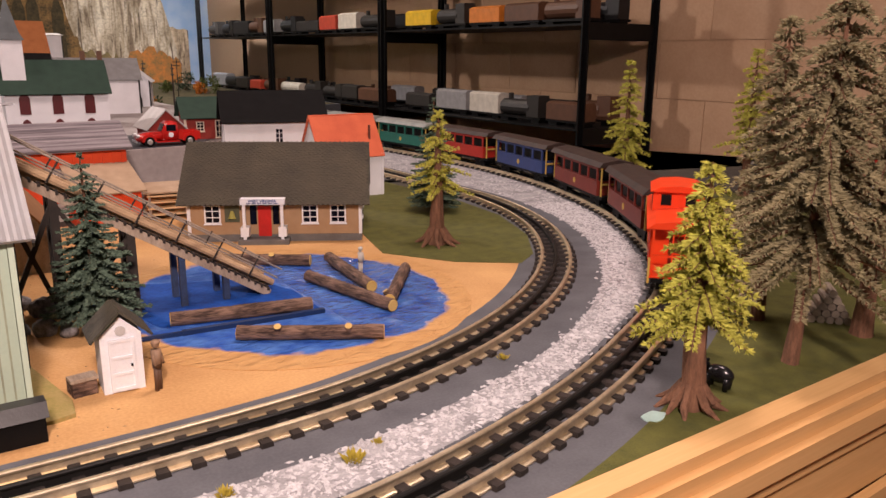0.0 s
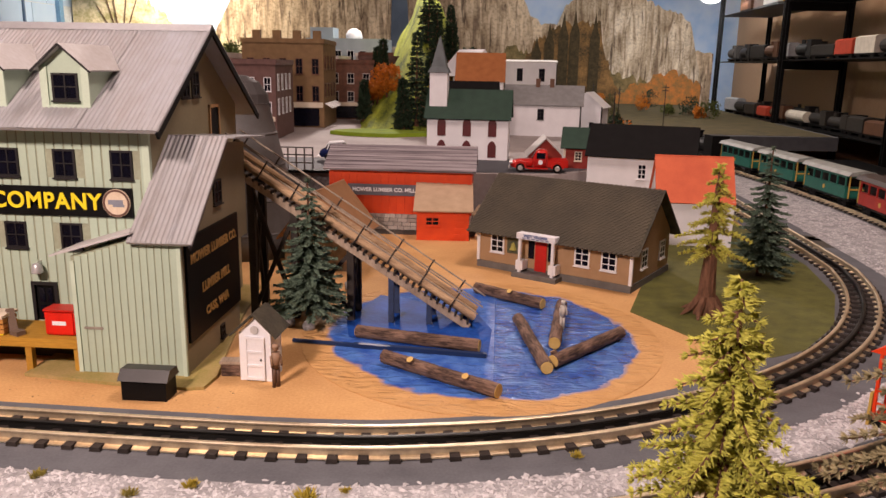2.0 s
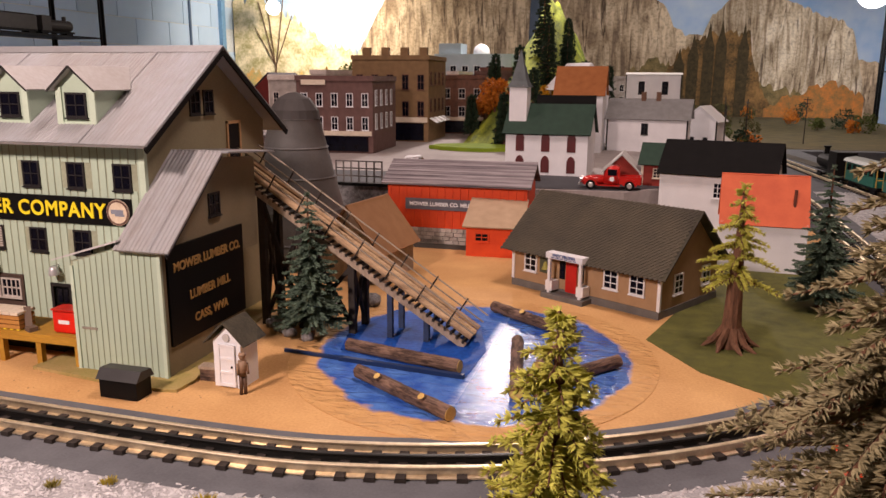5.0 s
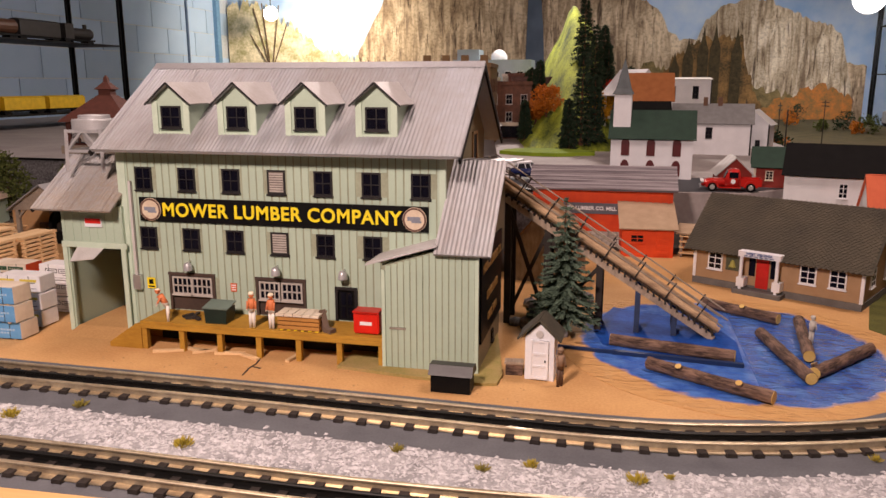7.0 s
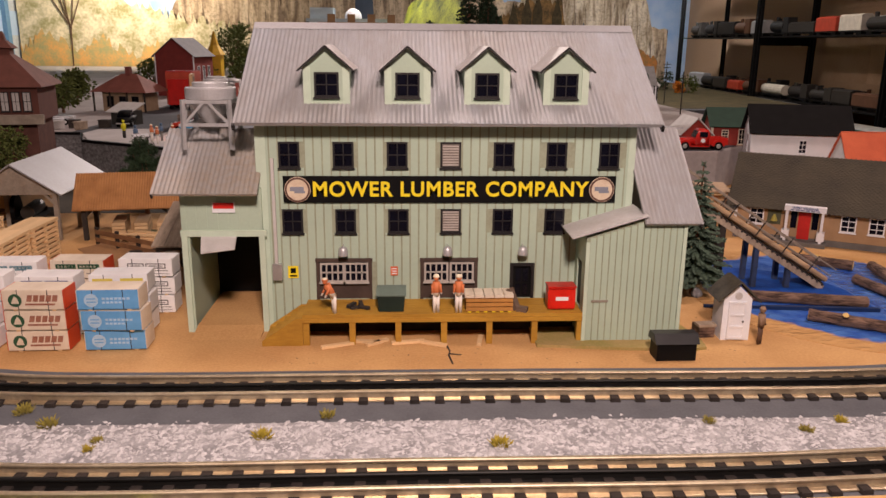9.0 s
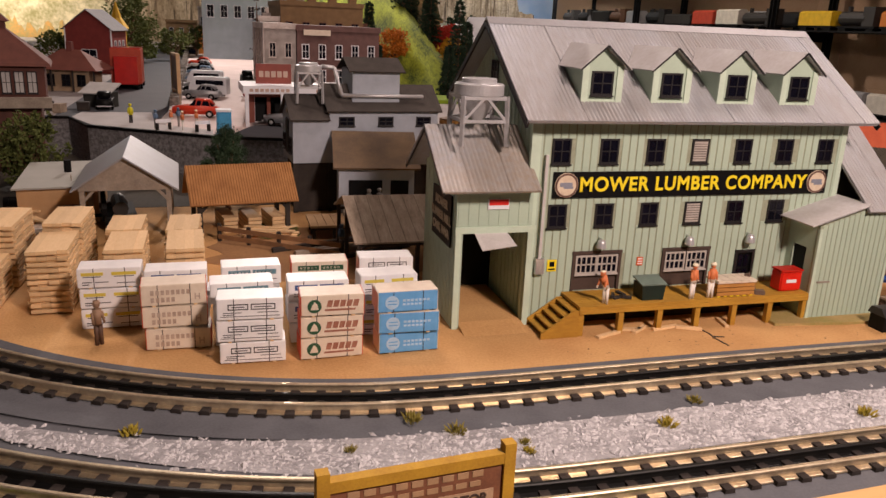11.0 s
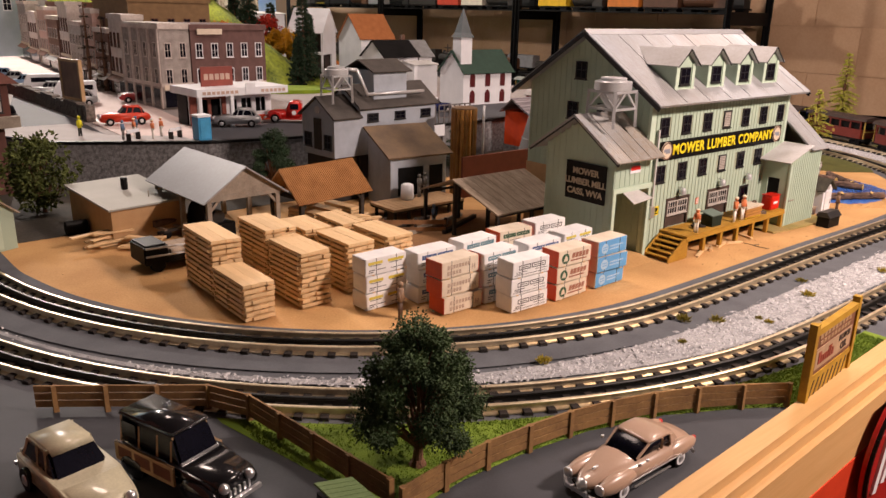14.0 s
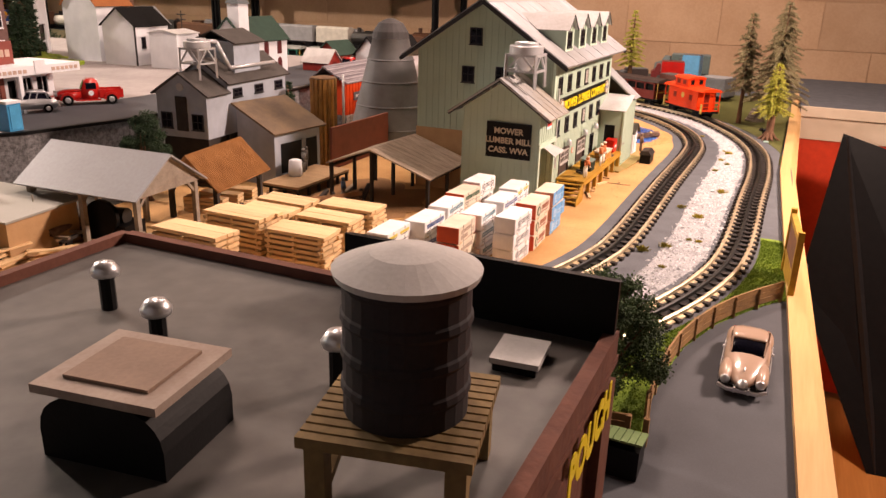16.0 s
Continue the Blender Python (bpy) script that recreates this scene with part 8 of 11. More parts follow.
def car(name, x, y, z, rz, n, w, body, roofc, label, woody=False, low=1.0):
    """A vintage model car: body, cabin, wheels, bumpers, lamps. Nose towards +x."""
    t = thing(name, x, y, z, rz, label, "car", "model cars")
    t.matrix_world = t.matrix_world @ Matrix.Diagonal((1, 1, low, 1))
    k = n / 10.0
    prof = [(-5, 0.9), (-5.1, 1.8), (-4.6, 2.35), (-1.8, 2.6), (2.0, 2.5), (4.2, 2.25), (5.0, 1.9), (5.1, 0.9), (4.2, 0.7), (-4.2, 0.7)]
    if woody:
        prof = [(-5, 0.9), (-5.0, 2.6), (1.4, 2.6), (4.3, 2.4), (4.9, 1.9), (4.9, 0.9)]
    bm = B()
    prism(bm, [(a * k, b * k) for a, b in prof], -w / 2, w / 2, "y")
    bmesh.ops.bevel(bm, geom=[e for e in bm.edges], offset=0.28 * k, segments=3, affect="EDGES")
    for v in bm.verts:
        over = max(0.0, abs(v.co.x) / k - 3.2)
        v.co.y *= 1 - 0.13 * over - 0.05 * max(0.0, v.co.z / k - 1.6)
    b = part("body", bm, body, t, "", True)
    cab = [(-4.0, 2.4), (-3.0, 3.75), (-0.2, 3.85), (1.2, 2.4)]
    if woody:
        cab = [(-4.9, 2.4), (-4.7, 4.5), (0.6, 4.5), (1.5, 2.4)]
    bm = B()
    prism(bm, [(a * k, c * k) for a, c in cab], -w * 0.40, w * 0.40, "y")
    bmesh.ops.bevel(bm, geom=[e for e in bm.edges], offset=0.16 * k, segments=2, affect="EDGES")
    for v in bm.verts:
        v.co.y *= 1 - 0.16 * max(0.0, v.co.z / k - 2.6) * (0.35 if woody else 1)
    part("cabin", bm, DARKWIN, t)
    bm = B()
    if woody:
        box(bm, -4.95 * k, 0.75 * k, -w * 0.40, w * 0.40, 4.3 * k, 4.65 * k)
        bmesh.ops.bevel(bm, geom=[e for e in bm.edges], offset=0.15 * k, segments=2, affect="EDGES")
    else:
        prism(bm, [(-3.95 * k, 2.75 * k), (-3.05 * k, 3.86 * k), (-0.25 * k, 3.98 * k), (0.2 * k, 3.6 * k), (-0.2 * k, 3.72 * k), (-2.9 * k, 3.62 * k)], -w * 0.345, w * 0.345, "y")
        bmesh.ops.bevel(bm, geom=[e for e in bm.edges if abs(e.verts[0].co.y - e.verts[1].co.y) < 0.01], offset=0.12 * k, segments=2, affect="EDGES")
    part("roof", bm, roofc, t, "", True)
    for s in (-1, 1):
        for u in ((-3.4, -1.25, -0.1) if not woody else (-4.7, -2.8, -0.9, 0.5)):
            bm = B()
            bar(bm, (u * k, s * w * 0.39, 2.4 * k), ((u + (0.5 if u < -2 else -0.5) * (0 if woody else 1)) * k, s * w * 0.335, (3.75 if not woody else 4.4) * k), 0.18 * k)
            part("pillar", bm, roofc if not woody else ASHWOOD, t)
        if woody:
            wp = part("wood_panel", box(B(), -4.8 * k, 1.2 * k, s * w * 0.5 - 0.05, s * w * 0.5 + 0.05, 1.2 * k, 2.6 * k), mat("dark_panel_wood", (0.17, 0.06, 0.03), (0.11, 0.04, 0.02), 0.5), t, "dark red-brown wood panel")
            for u0, u1, c0, c1 in ((-4.8, 1.2, 1.2, 1.45), (-4.8, 1.2, 2.35, 2.6), (-4.8, -4.5, 1.45, 2.35), (-3.0, -2.75, 1.45, 2.35), (-1.1, -0.85, 1.45, 2.35), (0.95, 1.2, 1.45, 2.35)):
                part("wood_frame", box(B(), u0 * k, u1 * k, s * w * 0.5 - 0.09, s * w * 0.5 + 0.09, c0 * k, c1 * k), ASHWOOD, wp, "pale ash frame bar")
        for u in (-3.1, 3.1):
            bm = B()
            rod(bm, (u * k, s * (w * 0.47 - 0.55 * k), 0.8 * k), (u * k, s * w * 0.47, 0.8 * k), 0.8 * k, 0.8 * k, 16)
            tyre = part("wheel", bm, BLACKPAINT, t)
            bm = B()
            rod(bm, (u * k, s * w * 0.468, 0.8 * k), (u * k, s * (w * 0.47 + 0.07 * k), 0.8 * k), 0.42 * k, 0.3 * k, 14)
            part("hub_cap", bm, SILVER, tyre)
        bm = B()
        bmesh.ops.create_uvsphere(bm, u_segments=10, v_segments=8, radius=0.36 * k, matrix=pose(4.85 * k, s * w * 0.27, 1.9 * k))
        part("headlight", bm, SILVER, t, "", True)
    for u in (5.25, -5.25):
        bm = B()
        box(bm, u * k - 0.14 * k, u * k + 0.14 * k, -w * 0.4, w * 0.4, 0.85 * k, 1.1 * k)
        part("bumper", bm, SILVER, t)
    if woody:
        for s in (-1, 1):
            part("front_wing", egg(B(), 3.1 * k, s * w * 0.42, 1.3 * k, 1.75 * k, 0.55 * k, 0.85 * k), body, t, "", True)
            part("rear_wing", egg(B(), -3.2 * k, s * w * 0.5, 1.1 * k, 1.2 * k, 0.3 * k, 0.75 * k), body, t, "", True)
            part("side_glass", box(B(), -4.5 * k, -3.0 * k, s * w * 0.40 - 0.04, s * w * 0.40 + 0.04, 2.85 * k, 4.1 * k), DARKWIN, t)
        part("windscreen_frame", bar(B(), (1.45 * k, -w * 0.38, 2.65 * k), (1.45 * k, w * 0.38, 2.65 * k), 0.14 * k), SILVER, t)
    bm = B()
    for q in range(5):
        box(bm, 5.0 * k, 5.12 * k, -w * 0.2 + q * w * 0.1 - 0.08 * k, -w * 0.2 + q * w * 0.1 + 0.08 * k, 1.2 * k, 1.7 * k)
    part("grille", bm, SILVER, t)
    return t


def loft(bm, stations, power=2.6, seg=20):
    """A rounded hull through stations (x, half width, bottom, top)."""
    rings = []
    for x, hw, lo, hi in stations:
        ring = []
        for k in range(seg):
            a = (k + 0.5) * math.tau / seg
            c, s = math.cos(a), math.sin(a)
            ring.append(bm.verts.new((x, hw * math.copysign(abs(c) ** (2 / power), c), (lo + hi) / 2 + (hi - lo) / 2 * math.copysign(abs(s) ** (2 / power), s))))
        rings.append(ring)
    for a, b in zip(rings, rings[1:]):
        for k in range(seg):
            bm.faces.new((a[k], a[(k + 1) % seg], b[(k + 1) % seg], b[k]))
    bm.faces.new(rings[0][::-1])
    bm.faces.new(rings[-1])
    return bm


def egg(bm, x, y, z, rx, ry, rz):
    bmesh.ops.create_uvsphere(bm, u_segments=16, v_segments=10, radius=1, matrix=pose(x, y, z) @ Matrix.Diagonal((rx, ry, rz, 1)))
    return bm


def bullet_sedan(name, x, y, z, rz, body, label):
    """A 1950s coupe with a pointed nose, pontoon wings, chrome and a low rounded roof. Nose towards +x."""
    t = thing(name, x, y, z, rz, label, "car", "model cars")
    bm = loft(B(), [(-5.55, 0.7, 0.95, 1.4), (-5.3, 1.35, 0.65, 1.75), (-4.4, 1.65, 0.5, 1.95), (-2.8, 1.85, 0.45, 2.1), (-0.8, 1.9, 0.45, 2.15), (1.2, 1.85, 0.45, 2.15), (2.6, 1.6, 0.5, 2.05), (3.8, 1.25, 0.55, 1.85), (4.7, 0.85, 0.7, 1.62), (5.2, 0.5, 0.85, 1.42), (5.4, 0.28, 0.98, 1.28)])
    part("body", bm, body, t, "", True)
    for s in (-1, 1):
        part("front_wing", egg(B(), 3.2, s * 1.38, 1.2, 2.1, 0.58, 0.72), body, t, "", True)
        part("rear_wing", egg(B(), -3.7, s * 1.5, 1.3, 1.95, 0.5, 0.66), body, t, "", True)
        bm = B()
        turned(bm, [(0.36, 0.0), (0.4, 0.08), (0.32, 0.2), (0.1, 0.27)], 16)
        bmesh.ops.transform(bm, matrix=pose(5.05, s * 1.36, 1.3, 0, 90, 0), verts=bm.verts)
        part("headlight", bm, SILVER, t, "", True)
        part("tail_lamp", egg(B(), -5.4, s * 1.45, 1.45, 0.3, 0.16, 0.2), REDDOOR, t, "", True)
        part("side_strip", bar(B(), (-3.2, s * 1.98, 1.15), (2.4, s * 1.96, 1.15), 0.06, 0.08), SILVER, t)
        part("sill", bar(B(), (-2.2, s * 1.86, 0.5), (1.9, s * 1.86, 0.5), 0.08, 0.12), SILVER, t)
        part("mirror", egg(B(), 0.9, s * 1.95, 2.25, 0.16, 0.12, 0.12), SILVER, t, "", True)
        for u in (-3.4, 3.1):
            wheel = part("wheel", rod(B(), (u, s * 1.3, 0.66), (u, s * 1.86, 0.66), 0.66, 0.66, 18), BLACKPAINT, t)
            part("whitewall", rod(B(), (u, s * 1.85, 0.66), (u, s * 1.9, 0.66), 0.5, 0.5, 18), WHITE, wheel)
            part("hub_cap", rod(B(), (u, s * 1.88, 0.66), (u, s * 1.97, 0.66), 0.34, 0.2, 14), SILVER, wheel)
    part("glasshouse", loft(B(), [(-3.5, 1.0, 1.9, 2.1), (-2.9, 1.35, 1.9, 2.75), (-1.9, 1.5, 1.9, 3.05), (-0.4, 1.5, 1.9, 3.08), (0.5, 1.45, 1.9, 2.75), (1.35, 1.3, 1.9, 2.1)], 3.4), DARKWIN, t, "", True)
    part("roof", loft(B(), [(-3.55, 0.9, 2.05, 2.2), (-2.95, 1.28, 2.35, 2.86), (-1.9, 1.44, 2.72, 3.15), (-0.5, 1.44, 2.78, 3.18), (-0.02, 1.38, 2.82, 3.06), (0.12, 1.2, 2.86, 2.98)], 3.0), body, t, "", True)
    for s in (-1, 1):
        part("pillar", bar(B(), (0.05, s * 1.38, 2.92), (1.22, s * 1.32, 2.1), 0.14), body, t)
        part("pillar", bar(B(), (-1.3, s * 1.5, 2.1), (-1.35, s * 1.46, 2.9), 0.16), body, t)
        part("quarter_panel", slab(B(), [(-3.5, s * 1.2, 2.05), (-2.3, s * 1.53, 2.05), (-2.1, s * 1.49, 2.95), (-2.9, s * 1.3, 2.7)], 0.1), body, t)
    bm = B()
    turned(bm, [(0.44, 0.0), (0.46, 0.1), (0.3, 0.22), (0.22, 0.42), (0.06, 0.52)], 18)
    bmesh.ops.transform(bm, matrix=pose(5.18, 0, 1.12, 0, 90, 0), verts=bm.verts)
    part("nose_cone", bm, SILVER, t, "chrome nose cone", True)
    for s in (-1, 1):
        part("grille", egg(B(), 4.95, s * 0.72, 0.82, 0.22, 0.42, 0.16), BLACKPAINT, t, "dark oval grille", True)
        part("grille_bar", bar(B(), (5.2, s * 0.35, 0.85), (4.95, s * 1.15, 0.85), 0.1, 0.1), SILVER, t)
    part("hood_ornament", egg(B(), 4.0, 0, 1.92, 0.35, 0.08, 0.12), SILVER, t, "", True)
    for u, d in ((5.45, 1), (-5.6, -1)):
        bm = B()
        bar(bm, (u, -1.2, 0.6), (u, 1.2, 0.6), 0.2, 0.26)
        for s in (-1, 1):
            bar(bm, (u, s * 1.18, 0.6), (u - d * 0.6, s * 1.85, 0.62), 0.18, 0.24)
            box(bm, u - 0.05, u + 0.17 * d if d > 0 else u + 0.05, s * 0.55 - 0.08, s * 0.55 + 0.08, 0.45, 0.9)
        part("bumper", bm, SILVER, t)
    return t


ROSEBEIGE = mat("rose_beige_enamel", (0.46, 0.32, 0.24), (0.42, 0.285, 0.21), 0.28, scale=20, bump=0.02, coat=0.6)
BLACKENAMEL = mat("black_enamel", (0.01, 0.01, 0.012), None, 0.2, bump=0.02, coat=0.6)
REDENAMEL = mat("red_enamel", (0.55, 0.015, 0.012), None, 0.28, bump=0.02, coat=0.6)
CREAMENAMEL = mat("cream_enamel", (0.60, 0.56, 0.40), None, 0.3, bump=0.02, coat=0.5)
bullet_sedan("vintage_sedan", -77.8, 25.6, 0.05, 180, ROSEBEIGE, "rose beige vintage sedan with chrome nose in the car park")
car("woody_wagon", -103.0, 43.4, 0.05, -72, 10.0, 4.0, BLACKENAMEL, BLACKENAMEL, "black vintage station wagon with wood sides", True)
car("cream_coupe", -109.4, 46.0, 0.05, -80, 10.5, 4.2, CREAMENAMEL, CREAMENAMEL, "pale cream vintage coupe with red tail")


def pickup(name, x, y, z, rz, n, body, label):
    """A vintage pickup truck: bonnet, rounded cab, open bed with side boards. Nose towards +x."""
    t = thing(name, x, y, z, rz, label, "truck", "model trucks")
    k = n / 10.0
    bm = B()
    prism(bm, [(0.6 * k, 0.8 * k), (0.6 * k, 2.3 * k), (3.8 * k, 2.15 * k), (4.8 * k, 1.7 * k), (4.9 * k, 0.8 * k)], -1.25 * k, 1.25 * k, "y")
    bmesh.ops.bevel(bm, geom=[e for e in bm.edges], offset=0.25 * k, segments=2, affect="EDGES")
    part("bonnet", bm, body, t, "", True)
    bm = B()
    prism(bm, [(-1.5 * k, 0.8 * k), (-1.5 * k, 3.5 * k), (-1.2 * k, 3.9 * k), (0.4 * k, 3.9 * k), (1.1 * k, 2.3 * k), (1.1 * k, 0.8 * k)], -1.55 * k, 1.55 * k, "y")
    bmesh.ops.bevel(bm, geom=[e for e in bm.edges], offset=0.25 * k, segments=2, affect="EDGES")
    cab = part("cab", bm, body, t, "", True)
    for s in (-1, 1):
        part("side_window", box(B(), -1.1 * k, 0.4 * k, s * 1.52 * k, s * 1.6 * k, 2.4 * k, 3.4 * k), DARKWIN, cab)
        part("bed_side", box(B(), -4.9 * k, -1.5 * k, s * 1.5 * k - 0.1 * k, s * 1.5 * k + 0.1 * k, 1.0 * k, 2.3 * k), body, t)
        part("running_board", box(B(), -1.6 * k, 2.0 * k, s * 1.6 * k - 0.25 * k, s * 1.6 * k + 0.15 * k, 0.65 * k, 0.85 * k), body, t)
        part("door_emblem", rod(B(), (-0.3 * k, s * 1.5 * k, 1.8 * k), (-0.3 * k, s * 1.62 * k, 1.8 * k), 0.4 * k, 0.4 * k, 14), WHITE, cab, "round white door emblem")
        part("headlight", rod(B(), (4.5 * k, s * 1.15 * k, 1.7 * k), (5.0 * k, s * 1.15 * k, 1.7 * k), 0.32 * k, 0.32 * k, 12), SILVER, t)
        for u in (-3.2, 3.1):
            bm = B()
            prism(bm, [((u - 1.15) * k, 0.8 * k), ((u - 0.8) * k, 1.75 * k), (u * k, 2.0 * k), ((u + 0.8) * k, 1.75 * k), ((u + 1.15) * k, 0.8 * k)], s * 1.2 * k, s * 1.85 * k, "y")
            part("fender", bm, body, t)
            wheel = part("wheel", rod(B(), (u * k, s * 1.3 * k, 0.8 * k), (u * k, s * 1.88 * k, 0.8 * k), 0.8 * k, 0.8 * k, 16), BLACKPAINT, t)
            part("hub_cap", rod(B(), (u * k, s * 1.87 * k, 0.8 * k), (u * k, s * 1.95 * k, 0.8 * k), 0.45 * k, 0.35 * k, 12), SILVER, wheel)
    part("bed_floor", box(B(), -4.9 * k, -1.5 * k, -1.5 * k, 1.5 * k, 0.9 * k, 1.1 * k), DARKTIMBER, t)
    part("tailgate", box(B(), -5.0 * k, -4.8 * k, -1.5 * k, 1.5 * k, 1.0 * k, 2.3 * k), body, t)
    part("windscreen", slab(B(), [(1.16 * k, -1.2 * k, 2.4 * k), (1.16 * k, 1.2 * k, 2.4 * k), (0.62 * k, 1.2 * k, 3.55 * k), (0.62 * k, -1.2 * k, 3.55 * k)], 0.1 * k), DARKWIN, cab)
    part("bumper", box(B(), 4.95 * k, 5.15 * k, -1.6 * k, 1.6 * k, 0.7 * k, 1.0 * k), SILVER, t)
    return t


pickup("pickup_truck", -37.4, 147.4, 7.5, 142, 12.0, REDENAMEL, "bright red vintage pickup truck with white door emblem")
pickup("red_pickup", 37.4, 135.6, 7.45, 178, 10.6, REDENAMEL, "red vintage pickup beside the church with white emblem")

# green dumpster with ribbed lid
dump = thing("green_dumpster", -97.0, 32.6, 0.05, 90, "olive green dumpster with ribbed lid", "dumpster")
part("bin", box(B(), -1.6, 1.6, -1.3, 1.3, 0, 2.2), BLACKPAINT, dump)
for k in range(7):
    bm = B()
    slab(bm, [(-1.75 + k * 0.5, -1.4, 2.2), (-1.3 + k * 0.5, -1.4, 2.2), (-1.3 + k * 0.5, 1.4, 2.9), (-1.75 + k * 0.5, 1.4, 2.9)], 0.14)
    part("lid_rib", bm, mat("olive_lid", (0.14, 0.21, 0.08), None, 0.6) if "olive_lid" not in bpy.data.materials else bpy.data.materials["olive_lid"], dump)

# ---- brick corner building with roof gear ----
BRICKRED = mat("brick_brown", (0.17, 0.062, 0.038), (0.11, 0.038, 0.025), 0.8, scale=60, fine=300, bump=0.5)
shop = thing("brick_building", -160.4, 30.3, 0, 0, "dark red brick building with grey flat roof", "building")
part("wall", box(B(), 0, 43.4, 0, 24, 0, 18.2), BRICKRED, shop)
part("roof", box(B(), 0.4, 43.1, 0.2, 23.6, 18.2, 18.75), mat("roof_felt", (0.17, 0.165, 0.155), (0.055, 0.052, 0.05), 0.52, scale=14, fine=90, bump=0.3, mix=0.7), shop)
for a in ((0, 43.4, -0.3, 0.2), (0, 43.4, 23.6, 24.1), (43.1, 43.6, 0.2, 23.6), (0, 0.4, 0.2, 23.6)):
    part("parapet", box(B(), *a, 18.2, 19.2), BRICKRED, shop, "red-brown parapet")
part("cornice", box(B(), 0, 43.5, -0.35, 0, 17.9, 18.2), BRICKRED, shop)
for k in range(6):
    u = 41.6 - k * 7
    part("pilaster", box(B(), u, u + 1.6, -0.4, 0, 0, 17.4), BRICKRED, shop)
    window(shop, u - 3.0, -0.02, 4.0, 12.2, 3.6, "y", DARKWIN, True, WINFRAME)
text("lettering", "POUCH", 2.2, YELLOW, shop, pose(39.5 * S, -0.44 * S, 16.95 * S, 90, 0, 0) @ Matrix.Diagonal((0.70, 0.84, 1, 1)), "bold yellow painted lettering", 0.02, 1.05, 0.06)
bm = B()
for k in range(4):
    box(bm, 22.5 + k * 2.2, 24.2 + k * 2.2, -0.75, -0.55, 11.2, 13.4)
part("letter_bar", bm, YELLOW, shop)
board = thing("roof_board", -117.3, 30.1, 18.75, 0, "black billboard seen from behind on the roof", "billboard")
part("panel", box(B(), -0.15, 0.15, 0, 11.2, 0, 2.5), BLACKPAINT, board)
for v in (0.6, 6, 11.4):
    bm = B()
    bar(bm, (0.25, v, 0), (0.2, v, 2.4), 0.15)
    part("strut", bm, BLACKPAINT, board)
STANDWOOD = mat("dull_stand_wood", (0.27, 0.185, 0.075), (0.16, 0.105, 0.045), 0.75, scale=60, fine=400, bump=0.3)
tank = thing("roof_tank", -127.9, 33.2, 18.75, 12, "dark hooped roof tank with grey conical lid", "tank")
bm = B()
prof = []
for k in range(4):
    prof += [(1.56, 2.3 + k * 0.9), (1.56, 2.86 + k * 0.9), (1.62, 2.97 + k * 0.9), (1.6, 3.13 + k * 0.9)]
turned(bm, prof, 28)
part("barrel", bm, mat("tank_black_red", (0.026, 0.017, 0.019), (0.010, 0.009, 0.012), 0.75, bump=0.1), tank)
bm = B()
turned(bm, [(1.74, 5.8), (1.8, 5.98), (0.9, 6.35), (0.1, 6.5)], 28)
part("lid", bm, LIGHTGREY, tank, "pale grey conical lid")
for k in range(12):
    part("platform_slat", box(B(), -2.1 + k * 0.355, -1.83 + k * 0.355, -2.1, 2.1, 2.0, 2.3), STANDWOOD, tank)
for u in (-1.7, 1.7):
    for v in (-1.7, 1.7):
        part("leg", box(B(), u - 0.25, u + 0.25, v - 0.25, v + 0.25, 0, 2.0), STANDWOOD, tank)
for v in (-1.7, 1.7):
    bm = B()
    bar(bm, (-1.7, v, 0.3), (1.7, v, 1.9), 0.25)
    part("brace", bm, STANDWOOD, tank)
unit = thing("roof_ventilator", -129.4, 40.7, 18.75, 8, "brown and grey roof ventilator housing", "ventilator")
bm = B()
prism(bm, [(1.9 * math.cos(k * math.pi / 16) * (1 + 0.12 * math.sin(k * math.pi / 16)), 2.05 * math.sin(k * math.pi / 16) ** 0.55) for k in range(17)], -1.6, 1.6, "x")
part("housing", bm, BLACKPAINT, unit)
part("top", box(B(), -1.75, 1.75, -1.9, 1.9, 2.0, 2.25), mat("vent_top", (0.38, 0.31, 0.26), (0.29, 0.22, 0.18), 0.6), unit)
part("top_panel", box(B(), -1.2, 1.2, -1.3, 1.3, 2.25, 2.35), mat("vent_panel", (0.30, 0.205, 0.15), None, 0.6), unit)
sky = thing("roof_skylight", -120.2, 32.7, 18.75, 5, "pale roof hatch on a dark curb", "hatch")
part("curb", box(B(), -0.9, 0.9, -0.75, 0.75, 0, 0.3), BLACKPAINT, sky)
part("lid", box(B(), -1.0, 1.0, -0.85, 0.85, 0.3, 0.5), LIGHTGREY, sky)
for x, y in ((-123.4, 48.4), (-125.2, 44.1), (-124.4, 37.4)):
    pv = thing("vent_pipe", x, y, 18.75, 0, "dark roof vent pipe with silver cap", "vent pipe", "roof pipes")
    bm = B()
    rod(bm, (0, 0, 0), (0, 0, 1.4), 0.3, 0.3, 10)
    part("pipe", bm, BLACKPAINT, pv)
    bm = B()
    turned(bm, [(0.5, 1.4), (0.55, 1.6), (0.35, 1.9), (0.1, 2.0)], 12)
    part("cap", bm, SILVER, pv, "", True)

# ---- train on the outer track ----
start = min(range(len(OUTER)), key=lambda i: abs(OUTER[i].x - 57) + abs(OUTER[i].y - 45))


def place_car(name, i0, n, label, category):
    """An Empty on the track between two bogies, nose along the track; n is the length."""
    a, b = OUTER[min(i0 + 3, len(OUTER) - 1)], OUTER[min(i0 + n - 3, len(OUTER) - 1)]
    c = (a + b) / 2
    return thing(name, c.x, c.y, 0.9, math.degrees(math.atan2(b.y - a.y, b.x - a.x)), label, category, "train cars")


